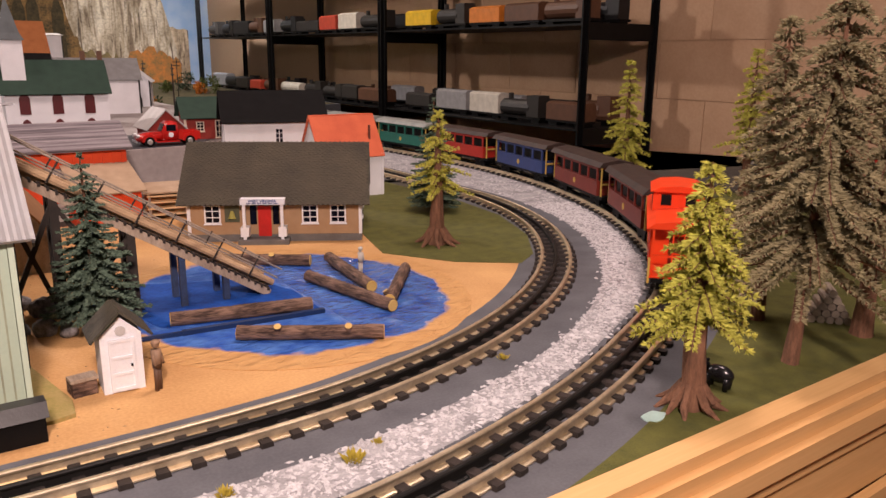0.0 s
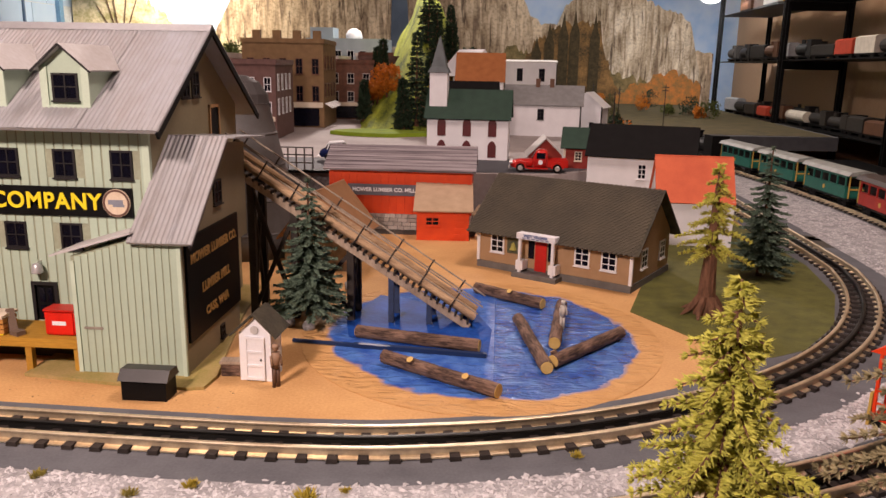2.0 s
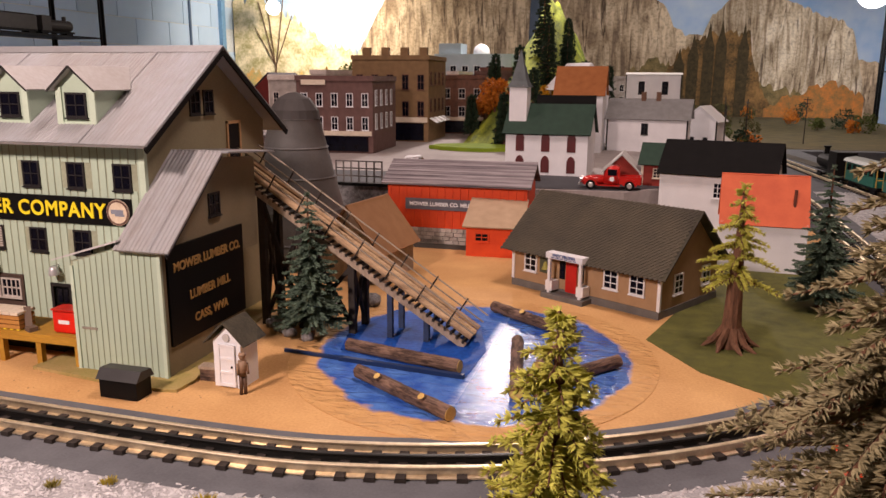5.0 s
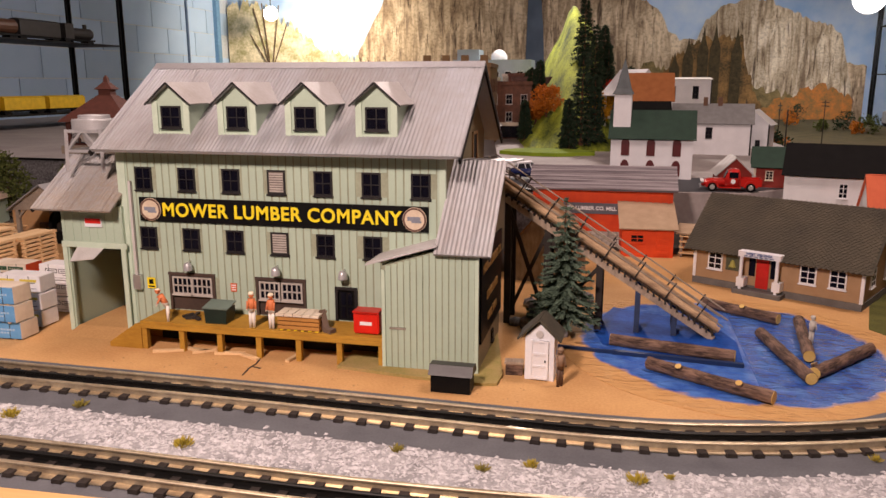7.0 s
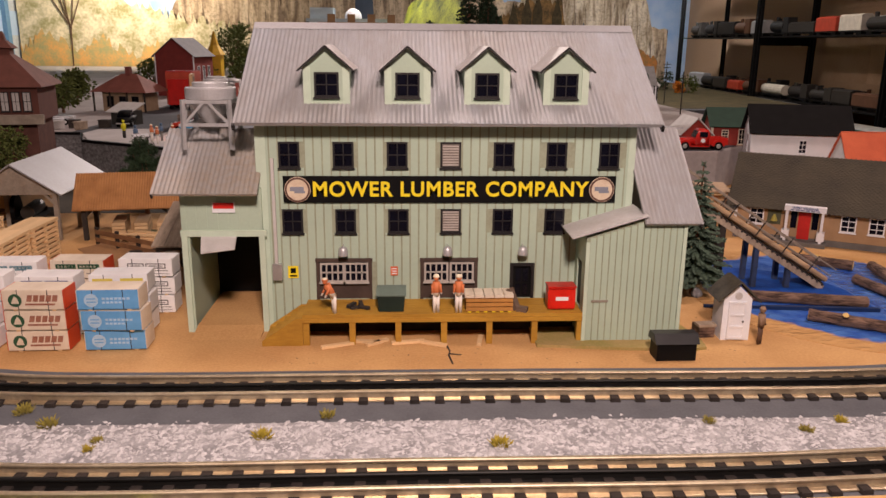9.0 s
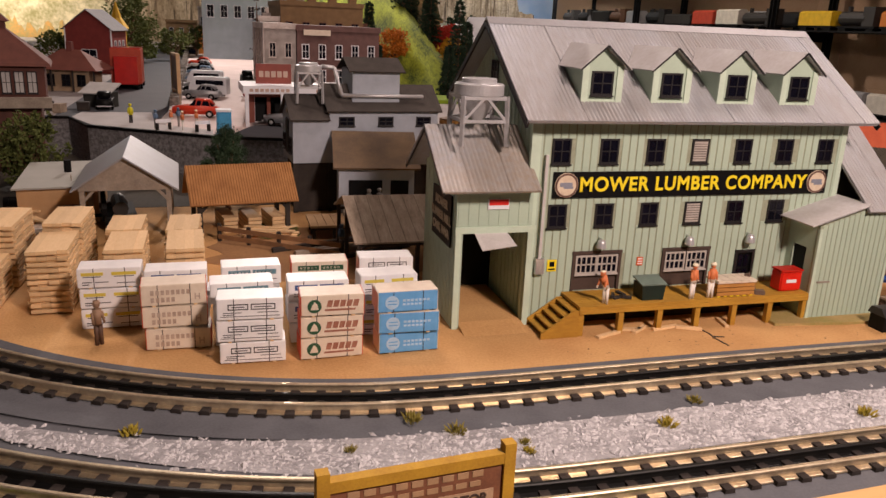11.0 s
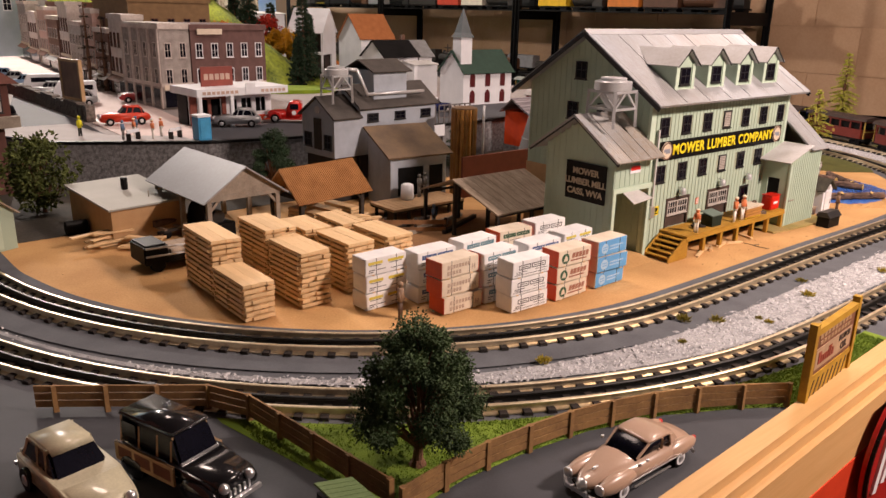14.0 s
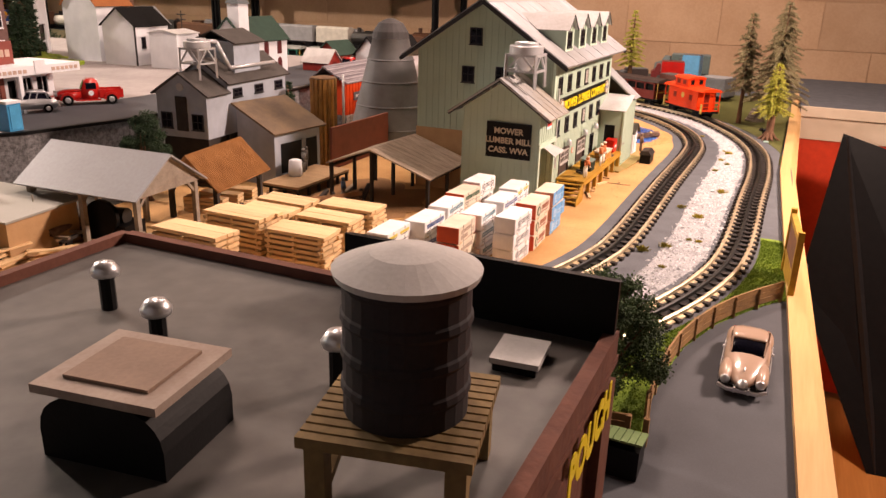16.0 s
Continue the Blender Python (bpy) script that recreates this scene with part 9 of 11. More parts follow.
def bogies(t, n, w=2.9):
    for u in (-n / 2 + 3.4, n / 2 - 3.4):
        bg = part("bogie", box(B(), u - 1.7, u + 1.7, -1.75, 1.75, 0.45, 1.0), BLACKPAINT, t)
        for du in (-1.0, 1.0):
            for s in (-1, 1):
                bm = B()
                rod(bm, (u + du, s * 1.35, 0.72), (u + du, s * 1.75, 0.72), 0.72, 0.72, 14)
                part("wheel", bm, BLACKPAINT, bg)


cab = place_car("caboose", start, 19, "bright orange-red caboose with raised cupola", "caboose")
bogies(cab, 18)
part("frame", box(B(), -8.9, 8.9, -2.3, 2.3, 1.3, 1.8), BLACKPAINT, cab)
part("body", box(B(), -6.6, 6.6, -2.6, 2.6, 1.8, 6.6), CABOOSE, cab)
bm = B()
prism(bm, [(-3.0, 6.5), (3.0, 6.5), (2.2, 7.05), (0, 7.3), (-2.2, 7.05)], -8.9, 8.9, "x")
part("roof", bm, CABOOSE, cab)
bm = B()
prism(bm, [(-2.5, 6.8), (2.5, 6.8), (2.5, 8.9), (-2.5, 8.9)], -1.6, 4.2, "x")
part("cupola", bm, CABOOSE, cab)
bm = B()
prism(bm, [(-2.8, 8.9), (2.8, 8.9), (1.8, 9.4), (0, 9.55), (-1.8, 9.4)], -2.1, 4.7, "x")
part("cupola_roof", bm, CABOOSE, cab)
for u in (-1.62,):
    for v in (-1.2, 1.2):
        part("cupola_window", box(B(), u - 0.05, u + 0.06, v - 0.5, v + 0.5, 7.5, 8.6), BLACKPAINT, cab)
for s in (-1, 1):
    for u in (0.0, 2.6):
        part("cupola_side_window", box(B(), u - 0.7, u + 0.7, s * 2.5 - 0.05, s * 2.5 + 0.05, 7.5, 8.5), mat("red_shadow_glass", (0.25, 0.02, 0.01), None, 0.4) if "red_shadow_glass" not in bpy.data.materials else bpy.data.materials["red_shadow_glass"], cab)
    for u in (-3.6, 3.6):
        w = part("side_window", box(B(), u - 0.6, u + 0.6, s * 2.6 - 0.06, s * 2.6 + 0.06, 3.9, 5.2), bpy.data.materials["red_shadow_glass"], cab)
        part("hood", box(B(), u - 0.8, u + 0.8, s * 2.6 - 0.3, s * 2.6 + 0.3, 5.25, 5.4), CABOOSE, w)
    bm = B()
    rod(bm, (0.0, s * 2.58, 4.8), (0.0, s * 2.66, 4.8), 0.7, 0.7, 18)
    part("emblem", bm, mat("gold_emblem", (0.62, 0.42, 0.10), None, 0.4) if "gold_emblem" not in bpy.data.materials else bpy.data.materials["gold_emblem"], cab)
    part("side_sill", box(B(), -6.6, 6.6, s * 2.62 - 0.06, s * 2.62 + 0.06, 2.9, 3.05), CABOOSE, cab)
    for u in (-8.5, 8.5):
        part("grab_step", box(B(), u - 0.35, u + 0.35, s * 2.55 - 0.1, s * 2.55 + 0.1, 1.2, 3.6), bpy.data.materials["gold_emblem"], cab, "yellow corner step")
for s in (-1, 1):
    e = -8.7 if s < 0 else 8.7
    bm = B()
    for v in (-2.3, 0, 2.3):
        bar(bm, (e, v, 1.8), (e, v, 6.6 if v else 4.0), 0.2)
    bar(bm, (e, -2.3, 3.9), (e, 2.3, 3.9), 0.2)
    bar(bm, (e, -2.3, 2.9), (e, 2.3, 2.9), 0.15)
    part("end_railing", bm, CABOOSE, cab)
    bm = B()
    for v in (-0.5, 0.5):
        bar(bm, (e, v, 1.8), (e, v, 6.9), 0.14)
    for k in range(5):
        bar(bm, (e, -0.5, 2.4 + k * 0.9), (e, 0.5, 2.4 + k * 0.9), 0.14)
    part("ladder", bm, CABOOSE, cab)
    part("end_door", box(B(), s * 6.6 - 0.06, s * 6.6 + 0.06, -0.8, 0.8, 1.9, 5.6), bpy.data.materials["red_shadow_glass"], cab)
part("platform", box(B(), -8.9, 8.9, -2.5, 2.5, 1.75, 1.95), CABOOSE, cab)


def coach(i0, n, body, label, open_side=False, top=None):
    t = place_car("passenger_coach", i0, n, label, "coach")
    h = n - 1.2
    bogies(t, h)
    part("frame", box(B(), -h / 2, h / 2, -2.2, 2.2, 1.3, 1.8), BLACKPAINT, t)
    part("lower_side", box(B(), -h / 2 + 1.3, h / 2 - 1.3, -2.5, 2.5, 1.8, 4.0), body, t)
    part("letter_board", box(B(), -h / 2 + 1.3, h / 2 - 1.3, -2.5, 2.5, 5.7, 6.2), body, t)
    part("interior", box(B(), -h / 2 + 1.8, h / 2 - 1.8, -1.9, 1.9, 4.0, 5.7), BLACKPAINT, t)
    for s in (-1, 1):
        k = 0
        u = -h / 2 + 1.5
        while u < h / 2 - 1.3:
            part("window_post", box(B(), u - 0.18, u + 0.18, s * 2.4 - 0.12, s * 2.4 + 0.12, 4.0, 5.7), body, t)
            u += (h - 3.0) / 5
        bm = B()
        e = s * (h / 2 - 0.4)
        bar(bm, (e, -2.2, 1.8), (e, -2.2, 6.2), 0.2)
        bar(bm, (e, 2.2, 1.8), (e, 2.2, 6.2), 0.2)
        bar(bm, (e, -2.2, 3.6), (e, 2.2, 3.6), 0.25)
        part("end_railing", bm, bpy.data.materials["gold_emblem"], t)
    bm = B()
    prism(bm, [(-2.9, 6.2), (2.9, 6.2), (2.3, 6.9), (0, 7.3), (-2.3, 6.9)], -h / 2 - 0.2, h / 2 + 0.2, "x")
    part("roof", bm, top if top else mat("coach_roof", (0.045, 0.025, 0.02), (0.025, 0.016, 0.014), 0.6) if "coach_roof" not in bpy.data.materials else bpy.data.materials["coach_roof"], t, "dark brown roof")
    for s in (-1, 1):
        bm = B()
        rod(bm, (0, s * 2.5, 2.9), (0, s * 2.58, 2.9), 0.45, 0.45, 14)
        part("emblem", bm, bpy.data.materials["gold_emblem"], t)
    return t


PALEROOF = mat("pale_coach_roof", (0.30, 0.33, 0.31), (0.2, 0.22, 0.21), 0.5)
TEAL = mat("coach_green", (0.02, 0.17, 0.13), None, 0.4)
MAROON = mat("coach_maroon", (0.22, 0.03, 0.02), None, 0.45)
i = start + 21
for body, label in ((MAROON, "maroon coach with dark brown roof behind the caboose"), (MAROON, "maroon coach with dark brown roof"),
                    (mat("coach_blue", (0.03, 0.06, 0.22), None, 0.45), "dark blue excursion coach"), (mat("coach_red", (0.48, 0.03, 0.02), None, 0.4), "red coach with dark roof"),
                    (TEAL, "teal green coach with dark roof"), (TEAL, "teal green coach near the front of the train"), (TEAL, "teal green coach behind the engine")):
    coach(i, 21, body, label, False, PALEROOF if body == TEAL else None)
    i += 23
eng = place_car("steam_engine", i, 22, "small black steam locomotive with a tall stack", "locomotive")
bogies(eng, 20)
bm = B()
rod(bm, (-2, 0, 4.2), (9, 0, 4.2), 1.9, 1.9, 16)
part("boiler", bm, BLACKPAINT, eng)
part("cab", box(B(), -8, -2, -2.5, 2.5, 1.5, 7.6), BLACKPAINT, eng)
bm = B()
turned(bm, [(0.7, 5.5), (0.7, 7.5), (1.1, 8.2)], 12, 7, 0)
part("smokestack", bm, BLACKPAINT, eng)
part("running_board", box(B(), -2, 10, -2.4, 2.4, 2.0, 2.3), BLACKPAINT, eng)

# ---- town on the plateau ----


def block_building(name, x, y, z, rz, w, d, h, wall, label, rows, cols, trim=WHITE, cornice=None):
    """A flat-roofed town building with rows of windows on its front and right side."""
    ob = thing(name, x, y, z, rz, label, "building")
    part("wall", box(B(), 0, w, 0, d, 0, h), wall, ob)
    part("cornice", box(B(), -0.3, w + 0.3, -0.4, d + 0.2, h - 1.0, h + 0.3), cornice or wall, ob)
    for r in range(rows):
        z0 = h * (0.30 + 0.62 * r / rows)
        for c in range(cols):
            u = w * (c + 0.5) / cols
            window(ob, u, -0.02, z0, z0 + h * 0.36 / rows, w * 0.45 / cols, "y", DARKWIN, True, trim)
    for r in range(rows):
        z0 = h * (0.30 + 0.62 * r / rows)
        m = max(2, int(d / 5))
        for c in range(m):
            window(ob, d * (c + 0.5) / m, -0.02, z0, z0 + h * 0.36 / rows, 1.7, "X", DARKWIN, True, trim)
    part("shop_front", box(B(), w * 0.06, w * 0.94, -0.3, 0, 0.4, h * 0.22), DARKWIN, ob)
    part("shop_sign", box(B(), 0.3, w - 0.3, -0.5, 0, h * 0.23, h * 0.29), CREAMWRAP, ob)
    return ob


BRICKTOWN = mat("town_brick", (0.165, 0.092, 0.082), (0.105, 0.056, 0.052), 0.8, scale=60, bump=0.4)
TANBRICK = mat("tan_brick", (0.25, 0.155, 0.075), (0.18, 0.11, 0.055), 0.8, scale=60, bump=0.4)
GREYBRICK = mat("grey_brick", (0.42, 0.385, 0.36), (0.24, 0.21, 0.195), 0.8, scale=60, bump=0.4)
UMBER = mat("umber_brick", (0.19, 0.09, 0.06), (0.09, 0.045, 0.035), 0.8, scale=60, bump=0.4)
PALEBLUE = mat("pale_blue_paint", (0.36, 0.44, 0.50), (0.28, 0.35, 0.40), 0.7, scale=20)
ROAD = 7.5
hotel = block_building("brick_hotel", -45.6, 181.7, ROAD, 5, 20.3, 24, 19.2, BRICKTOWN, "dark brick corner building with white windows", 2, 5)
part("name_board", box(B(), 1.5, 8.0, -0.75, -0.5, 17.2, 18.5), CREAMWRAP, hotel)
for k in range(4):
    window(hotel, 3 + k * 5.2, 20.32, 6, 10, 1.8, "x", DARKWIN, True, WHITE)
    window(hotel, 3 + k * 5.2, 20.32, 12, 16, 1.8, "x", DARKWIN, True, WHITE)
PALESTUCCO = mat("pale_stucco", (0.66, 0.60, 0.56), (0.42, 0.36, 0.33), 0.8, scale=25, fine=200, bump=0.3)
PINKSTUCCO = mat("pink_stucco", (0.54, 0.37, 0.32), (0.36, 0.23, 0.20), 0.8, scale=25, fine=200, bump=0.3)
shopc = block_building("ornate_corner_shop", -53.2, 181.5, ROAD, 4, 7.4, 22, 19.4, GREYBRICK, "weathered grey corner shop with pale cornice", 2, 2, PALESTUCCO, PALESTUCCO)
for k in range(5):
    part("pilaster", box(B(), -0.35, 0, 0.2 + k * 5.2, 1.0 + k * 5.2, 0, 18.4), PALESTUCCO, shopc)
    part("shop_window", box(B(), -0.2, 0, 1.4 + k * 5.2, 4.8 + k * 5.2, 0.8, 4.6), DARKWIN, shopc)
part("string_course", box(B(), -0.4, 7.6, -0.4, 22.2, 5.2, 6.0), PALESTUCCO, shopc)
FRONTS = ((206, 17, 21, PALESTUCCO, "pale stucco shop front on the street"), (224, 18, 17, UMBER, "umber brick shop front on the street"), (243, 16, 22, PINKSTUCCO, "pinkish stucco shop front on the street"), (260, 20, 18, GREYBRICK, "grey brick shop front on the street"),
          (281, 18, 24, PALESTUCCO, "tall pale shop front on the street"), (300, 22, 19, UMBER, "dark umber shop front on the street"), (324, 20, 22, PINKSTUCCO, "pink stucco shop front far along the street"), (346, 24, 20, PALESTUCCO, "pale shop front far along the street"), (372, 24, 24, GREYBRICK, "grey shop front near the mural"))
for y, n, h, m, lab in FRONTS:
    x = -51.8 + (y - 206) * 0.078
    fr = block_building("street_front", x, y + n, ROAD, -90 - 4.5, n - 0.6, 5.0, h, m, lab, 2, 4, PALESTUCCO if m != PALESTUCCO else UMBER, PALESTUCCO)
    part("awning", slab(B(), [(1, -2.2, h * 0.20), (n - 1.6, -2.2, h * 0.20), (n - 1.6, -0.1, h * 0.27), (1, -0.1, h * 0.27)], 0.15), UMBER if m != UMBER else LIGHTGREY, fr)
tanblock = block_building("tan_brick_block", -46.5, 222, ROAD, 4, 24, 26, 25.5, TANBRICK, "tall tan brick town block with chimneys", 2, 5, UMBER)
for k in range(4):
    part("chimney", box(B(), 2.5 + k * 6, 4.8 + k * 6, 3, 5, 25.6, 28.2), TANBRICK, tanblock)
for k in range(4):
    window(tanblock, 3 + k * 6, 24.02, 9, 13, 2, "x", DARKWIN, True, UMBER)
    window(tanblock, 3 + k * 6, 24.02, 17, 21, 2, "x", DARKWIN, True, UMBER)
    part("awning", slab(B(), [(24.0, 1.5 + k * 6, 7.2), (26.4, 1.5 + k * 6, 5.8), (26.4, 5.5 + k * 6, 5.8), (24.0, 5.5 + k * 6, 7.2)], 0.2), LIGHTGREY, tanblock)
block_building("brick_row", -30, 262, ROAD, 10, 16, 30, 20, UMBER, "brown brick row with pale awnings", 2, 3, LIGHTGREY)
block_building("brick_row", -26, 300, ROAD, 8, 17, 30, 22, BRICKTOWN, "dark brick row beyond the awnings", 2, 4, LIGHTGREY)
block_building("red_brick_mill", -34, 345, ROAD, 0, 34, 20, 24, mat("rose_brick", (0.20, 0.085, 0.075), (0.14, 0.06, 0.05), 0.8, scale=60), "long rose brick works at the street's end", 2, 8, LIGHTGREY)
blue = thing("pale_blue_works", -72, 400, ROAD, 0, "pale blue industrial building with white dome", "works")
part("wall", box(B(), 0, 42, 0, 22, 0, 32), PALEBLUE, blue)
part("roof_house", box(B(), 2, 14, 2, 16, 32, 37.5), PALEBLUE, blue)
bm = B()
bmesh.ops.create_uvsphere(bm, u_segments=16, v_segments=10, radius=4.5, matrix=pose(24, 8, 33))
part("dome", bm, WHITE, blue, "white roof dome", True)
for k in range(6):
    window(blue, 4 + k * 6.5, -0.02, 20, 26, 3.4, "y", DARKWIN, True, WHITE)
# far end of the main street
rng = random.Random(77)
for k in range(8):
    block_building("far_shop", -92 + k * 15.5 + rng.uniform(-1, 1), 440 + rng.uniform(-14, 20), ROAD, rng.uniform(-3, 3), rng.uniform(13, 16), 18, rng.uniform(16, 30), rng.choice((GREYBRICK, UMBER, LIGHTGREY, TANBRICK)), "distant town shop front below the mural", 2, 3, LIGHTGREY)

bm = B()
prism(bm, [(-24, 129), (14, 131), (39, 133.4), (50, 143), (66, 161), (14, 151), (8, 149), (-24, 147)], 7.4, 7.48, "z")
fixed("church_lane", bm, ASPHALT, "dark lane before the church", "road")
# stone hedge wall beside the street
bm = B()
rng = random.Random(15)
for k in range(130):
    y = 170 + k * 3.1
    x = -73.4 - (y - 172) * 0.0305
    box(bm, -0.9, 0.9, -1.6, 1.6, 0, rng.uniform(2.6, 3.4), pose(x, y, ROAD, 0, 0, 2 + rng.uniform(-4, 4)))
tagged(part("hedge_wall", bm, mat("dark_stone", (0.24, 0.21, 0.185), (0.07, 0.06, 0.052), 0.9, scale=150, bump=1.0, mix=0.4), None), "dark rough stone wall along the street", "wall", "", "structure")
bm = B()
prism(bm, [(-96, 161), (-76, 150), (-75, 172), (-79, 290), (-88, 583), (-104, 583), (-98, 290)], 7.4, 7.52, "z")
fixed("back_lane", bm, ASPHALT, "dark grey back lane behind the stone wall", "road")
bm = B()
prism(bm, [(-90, 153), (-87, 147.6), (-75.5, 140.6), (-63.4, 133.6), (-48, 130.4), (-24, 129), (-24, 147), (-57, 149), (-62, 136), (-74, 142), (-76, 150)], 7.4, 7.48, "z")
fixed("front_lane", bm, ASPHALT, "dark grey lane behind the coping", "road")
bm = B()
prism(bm, [(-92.5, 159), (-87, 147.6), (-75.5, 140.6), (-65, 134.4), (-65, 141), (-76, 149), (-78, 168), (-92, 168)], 7.46, 7.56, "z")
fixed("concrete_apron", bm, mat("pale_concrete", (0.52, 0.50, 0.50), (0.38, 0.365, 0.36), 0.8, scale=14), "pale grey concrete apron at the road works", "pavement")

gas = thing("service_station", -58.0, 147.0, ROAD, 3, "white and red service station with long fascia", "service station")
part("wall", wall_with_holes(B(), 0, 19, 0, 6.4, [(9.0, 10.8, 0.4, 4.8), (11.8, 14.2, 2.0, 5.0), (15.2, 17.6, 2.0, 5.0), (1.5, 7.0, 0.2, 5.2)], 6.0, 6.4, "y"), WHITE, gas)
part("inner_wall", box(B(), 0, 19, 7.2, 11.6, 0, 6.4), BLACKPAINT, gas, "dark interior")
part("base_band", box(B(), 8.0, 19.05, 5.9, 6.0, 0, 1.2), REDPAINT, gas)
part("side_wall", box(B(), 18.6, 19, 6.4, 11.6, 0, 6.4), WHITE, gas)
part("canopy", box(B(), -1.2, 19.4, -0.6, 12, 6.4, 7.9), WHITE, gas, "white canopy fascia")
for u0, u1, c0, c1 in ((0, 1.4, 0, 5.2), (3.9, 4.6, 0, 5.2), (7.1, 8.0, 0, 5.2), (0, 8.0, 5.2, 6.38)):
    part("brick_pier", box(B(), u0, u1, 5.55, 5.98, c0, c1), mat("station_brick", (0.30, 0.10, 0.07), (0.20, 0.06, 0.045), 0.8) if "station_brick" not in bpy.data.materials else bpy.data.materials["station_brick"], gas)
part("canopy_crest", box(B(), 9.4, 11.6, -0.75, -0.5, 6.6, 8.8), WHITE, gas)
for u in (-0.9, 6.0):
    part("canopy_post", box(B(), u, u + 0.7, -0.6, 0.2, 0, 6.4), WHITE, gas)
for u0, n in ((0.0, 8), (13.0, 6)):
    for k in range(n):
        part("sign_bar", box(B(), u0 + k * 1.0, u0 + 0.7 + k * 1.0, -0.66, -0.58, 6.8, 7.4), ROSE, gas)
for u, w in ((13.0, 2.2), (16.4, 2.2)):
    part("glazing_bar", box(B(), u - 0.06, u + 0.06, 5.95, 6.1, 2.0, 5.0), WHITE, gas)
roofsign = thing("roof_sign", -56.6, 150, ROAD + 7.8, 4, "faded red roof sign over the service station", "sign")
part("panel", box(B(), 0, 7.0, 0, 0.4, 0.3, 4.2), mat("faded_red_sign", (0.30, 0.07, 0.05), (0.20, 0.05, 0.04), 0.6, scale=40), roofsign)
for k in range(5):
    part("letter_bar", box(B(), 0.6 + k * 1.2, 1.5 + k * 1.2, -0.06, 0.0, 1.6, 2.8), ROSE, roofsign)
pp = thing("portable_toilet", -63.0, 135.6, ROAD, 4, "blue portable toilet with white roof", "toilet")
part("body", box(B(), -1.25, 1.25, -1.25, 1.25, 0, 4.2), mat("toilet_blue", (0.05, 0.33, 0.62), None, 0.45), pp)
part("roof", box(B(), -1.35, 1.35, -1.35, 1.35, 4.2, 4.6), WHITE, pp)
part("door", box(B(), -0.9, 0.9, -1.37, -1.25, 0.3, 3.9), mat("toilet_door", (0.07, 0.38, 0.68), None, 0.45), pp)
figurine(-80.4, 150.5, ROAD, 0, 3.8, HIVIS, "figurine in a yellow vest on the town road")
for x, y in ((-75.2, 142.2), (-72.6, 144), (-70.4, 140.5), (-68.0, 142.8), (-71.4, 146.5)):
    figurine(x, y, ROAD, x * 9, 3.6, BLUEMAN if int(x) % 2 else PAINTER, "small painted figurine at the road works")
for x, y in ((-73.8, 141.0), (-66.8, 139.0)):
    br = thing("road_barrier", x, y, ROAD, 30, "small striped road works barrier", "barrier", "road barriers")
    part("board", box(B(), -1.5, 1.5, -0.1, 0.1, 1.4, 2.0), WHITE, br)
    part("leg", box(B(), -1.3, -1.1, -0.5, 0.5, 0, 1.4), DARKTIMBER, br)
    part("leg", box(B(), 1.1, 1.3, -0.5, 0.5, 0, 1.4), DARKTIMBER, br)
hoarding = thing("street_hoarding", -73.3, 180.2, ROAD, -78.4, "brown street hoarding on posts beside the stone wall", "billboard")
for u0, u1, c0, c1 in ((-4.5, 4.5, 11.6, 12.2), (-4.5, 4.5, 3.5, 4.0), (-4.5, -3.9, 4.0, 11.6), (3.9, 4.5, 4.0, 11.6)):
    part("frame", box(B(), u0, u1, -0.5, 0.3, c0, c1), ASHWOOD, hoarding, "pale wooden frame")
part("panel", box(B(), -3.9, 3.9, -0.3, 0.3, 4, 11.6), mat("hoarding_brown", (0.27, 0.18, 0.14), (0.15, 0.09, 0.07), 0.7, scale=30), hoarding)
for u in (-3.6, 0, 3.6):
    part("post", box(B(), u - 0.3, u + 0.3, -0.3, 0.3, 0, 4), WEATHERED, hoarding)
SILVERPAINT = mat("silver_car_paint", (0.42, 0.43, 0.45), None, 0.3, 0.4)
CARBLUE = mat("pale_blue_car", (0.20, 0.32, 0.48), None, 0.3)
CARRED = mat("tomato_car", (0.62, 0.05, 0.02), None, 0.3)
car("sedan", -68.7, 161.8, ROAD, 172, 9.8, 3.9, CARRED, CARRED, "tomato red vintage sedan crossing the street")
car("sedan", -0.5, 144.5, 7.48, 8, 9.6, 3.8, mat("navy_car", (0.012, 0.02, 0.09), None, 0.25), WHITE, "dark blue sedan beside the church")
car("sedan", -53.0, 199, ROAD, 172, 10, 3.9, mat("maroon_car", (0.35, 0.04, 0.04), None, 0.3), WHITE, "maroon and white sedan by the kerb")
car("sedan", -55.5, 256, ROAD, 95, 10, 3.9, BLACKPAINT, BLACKPAINT, "black sedan driving along the street")
car("sedan", -50.5, 147.5, ROAD, 150, 9.6, 3.8, SILVERPAINT, SILVERPAINT, "silver sedan under the service station canopy")
for k, (y, m) in enumerate(((199, SILVERPAINT), (212, BLACKPAINT), (224, SILVERPAINT), (237, LIGHTGREY), (250, CARBLUE), (264, SILVERPAINT), (279, CARBLUE), (296, BLACKPAINT), (316, LIGHTGREY), (338, CARRED))):
    car("parked_sedan", -67.5 - (y - 172) * 0.028, y, ROAD, 160 + (k % 3) * 6, 9.6, 3.7, m, m, {0: "silver sedan parked beside the stone wall", 1: "black sedan parked beside the stone wall", 2: "blue sedan parked beside the stone wall", 3: "pale sedan parked beside the stone wall"}[0 if m == SILVERPAINT else 1 if m == BLACKPAINT else 2 if m == CARBLUE else 3])
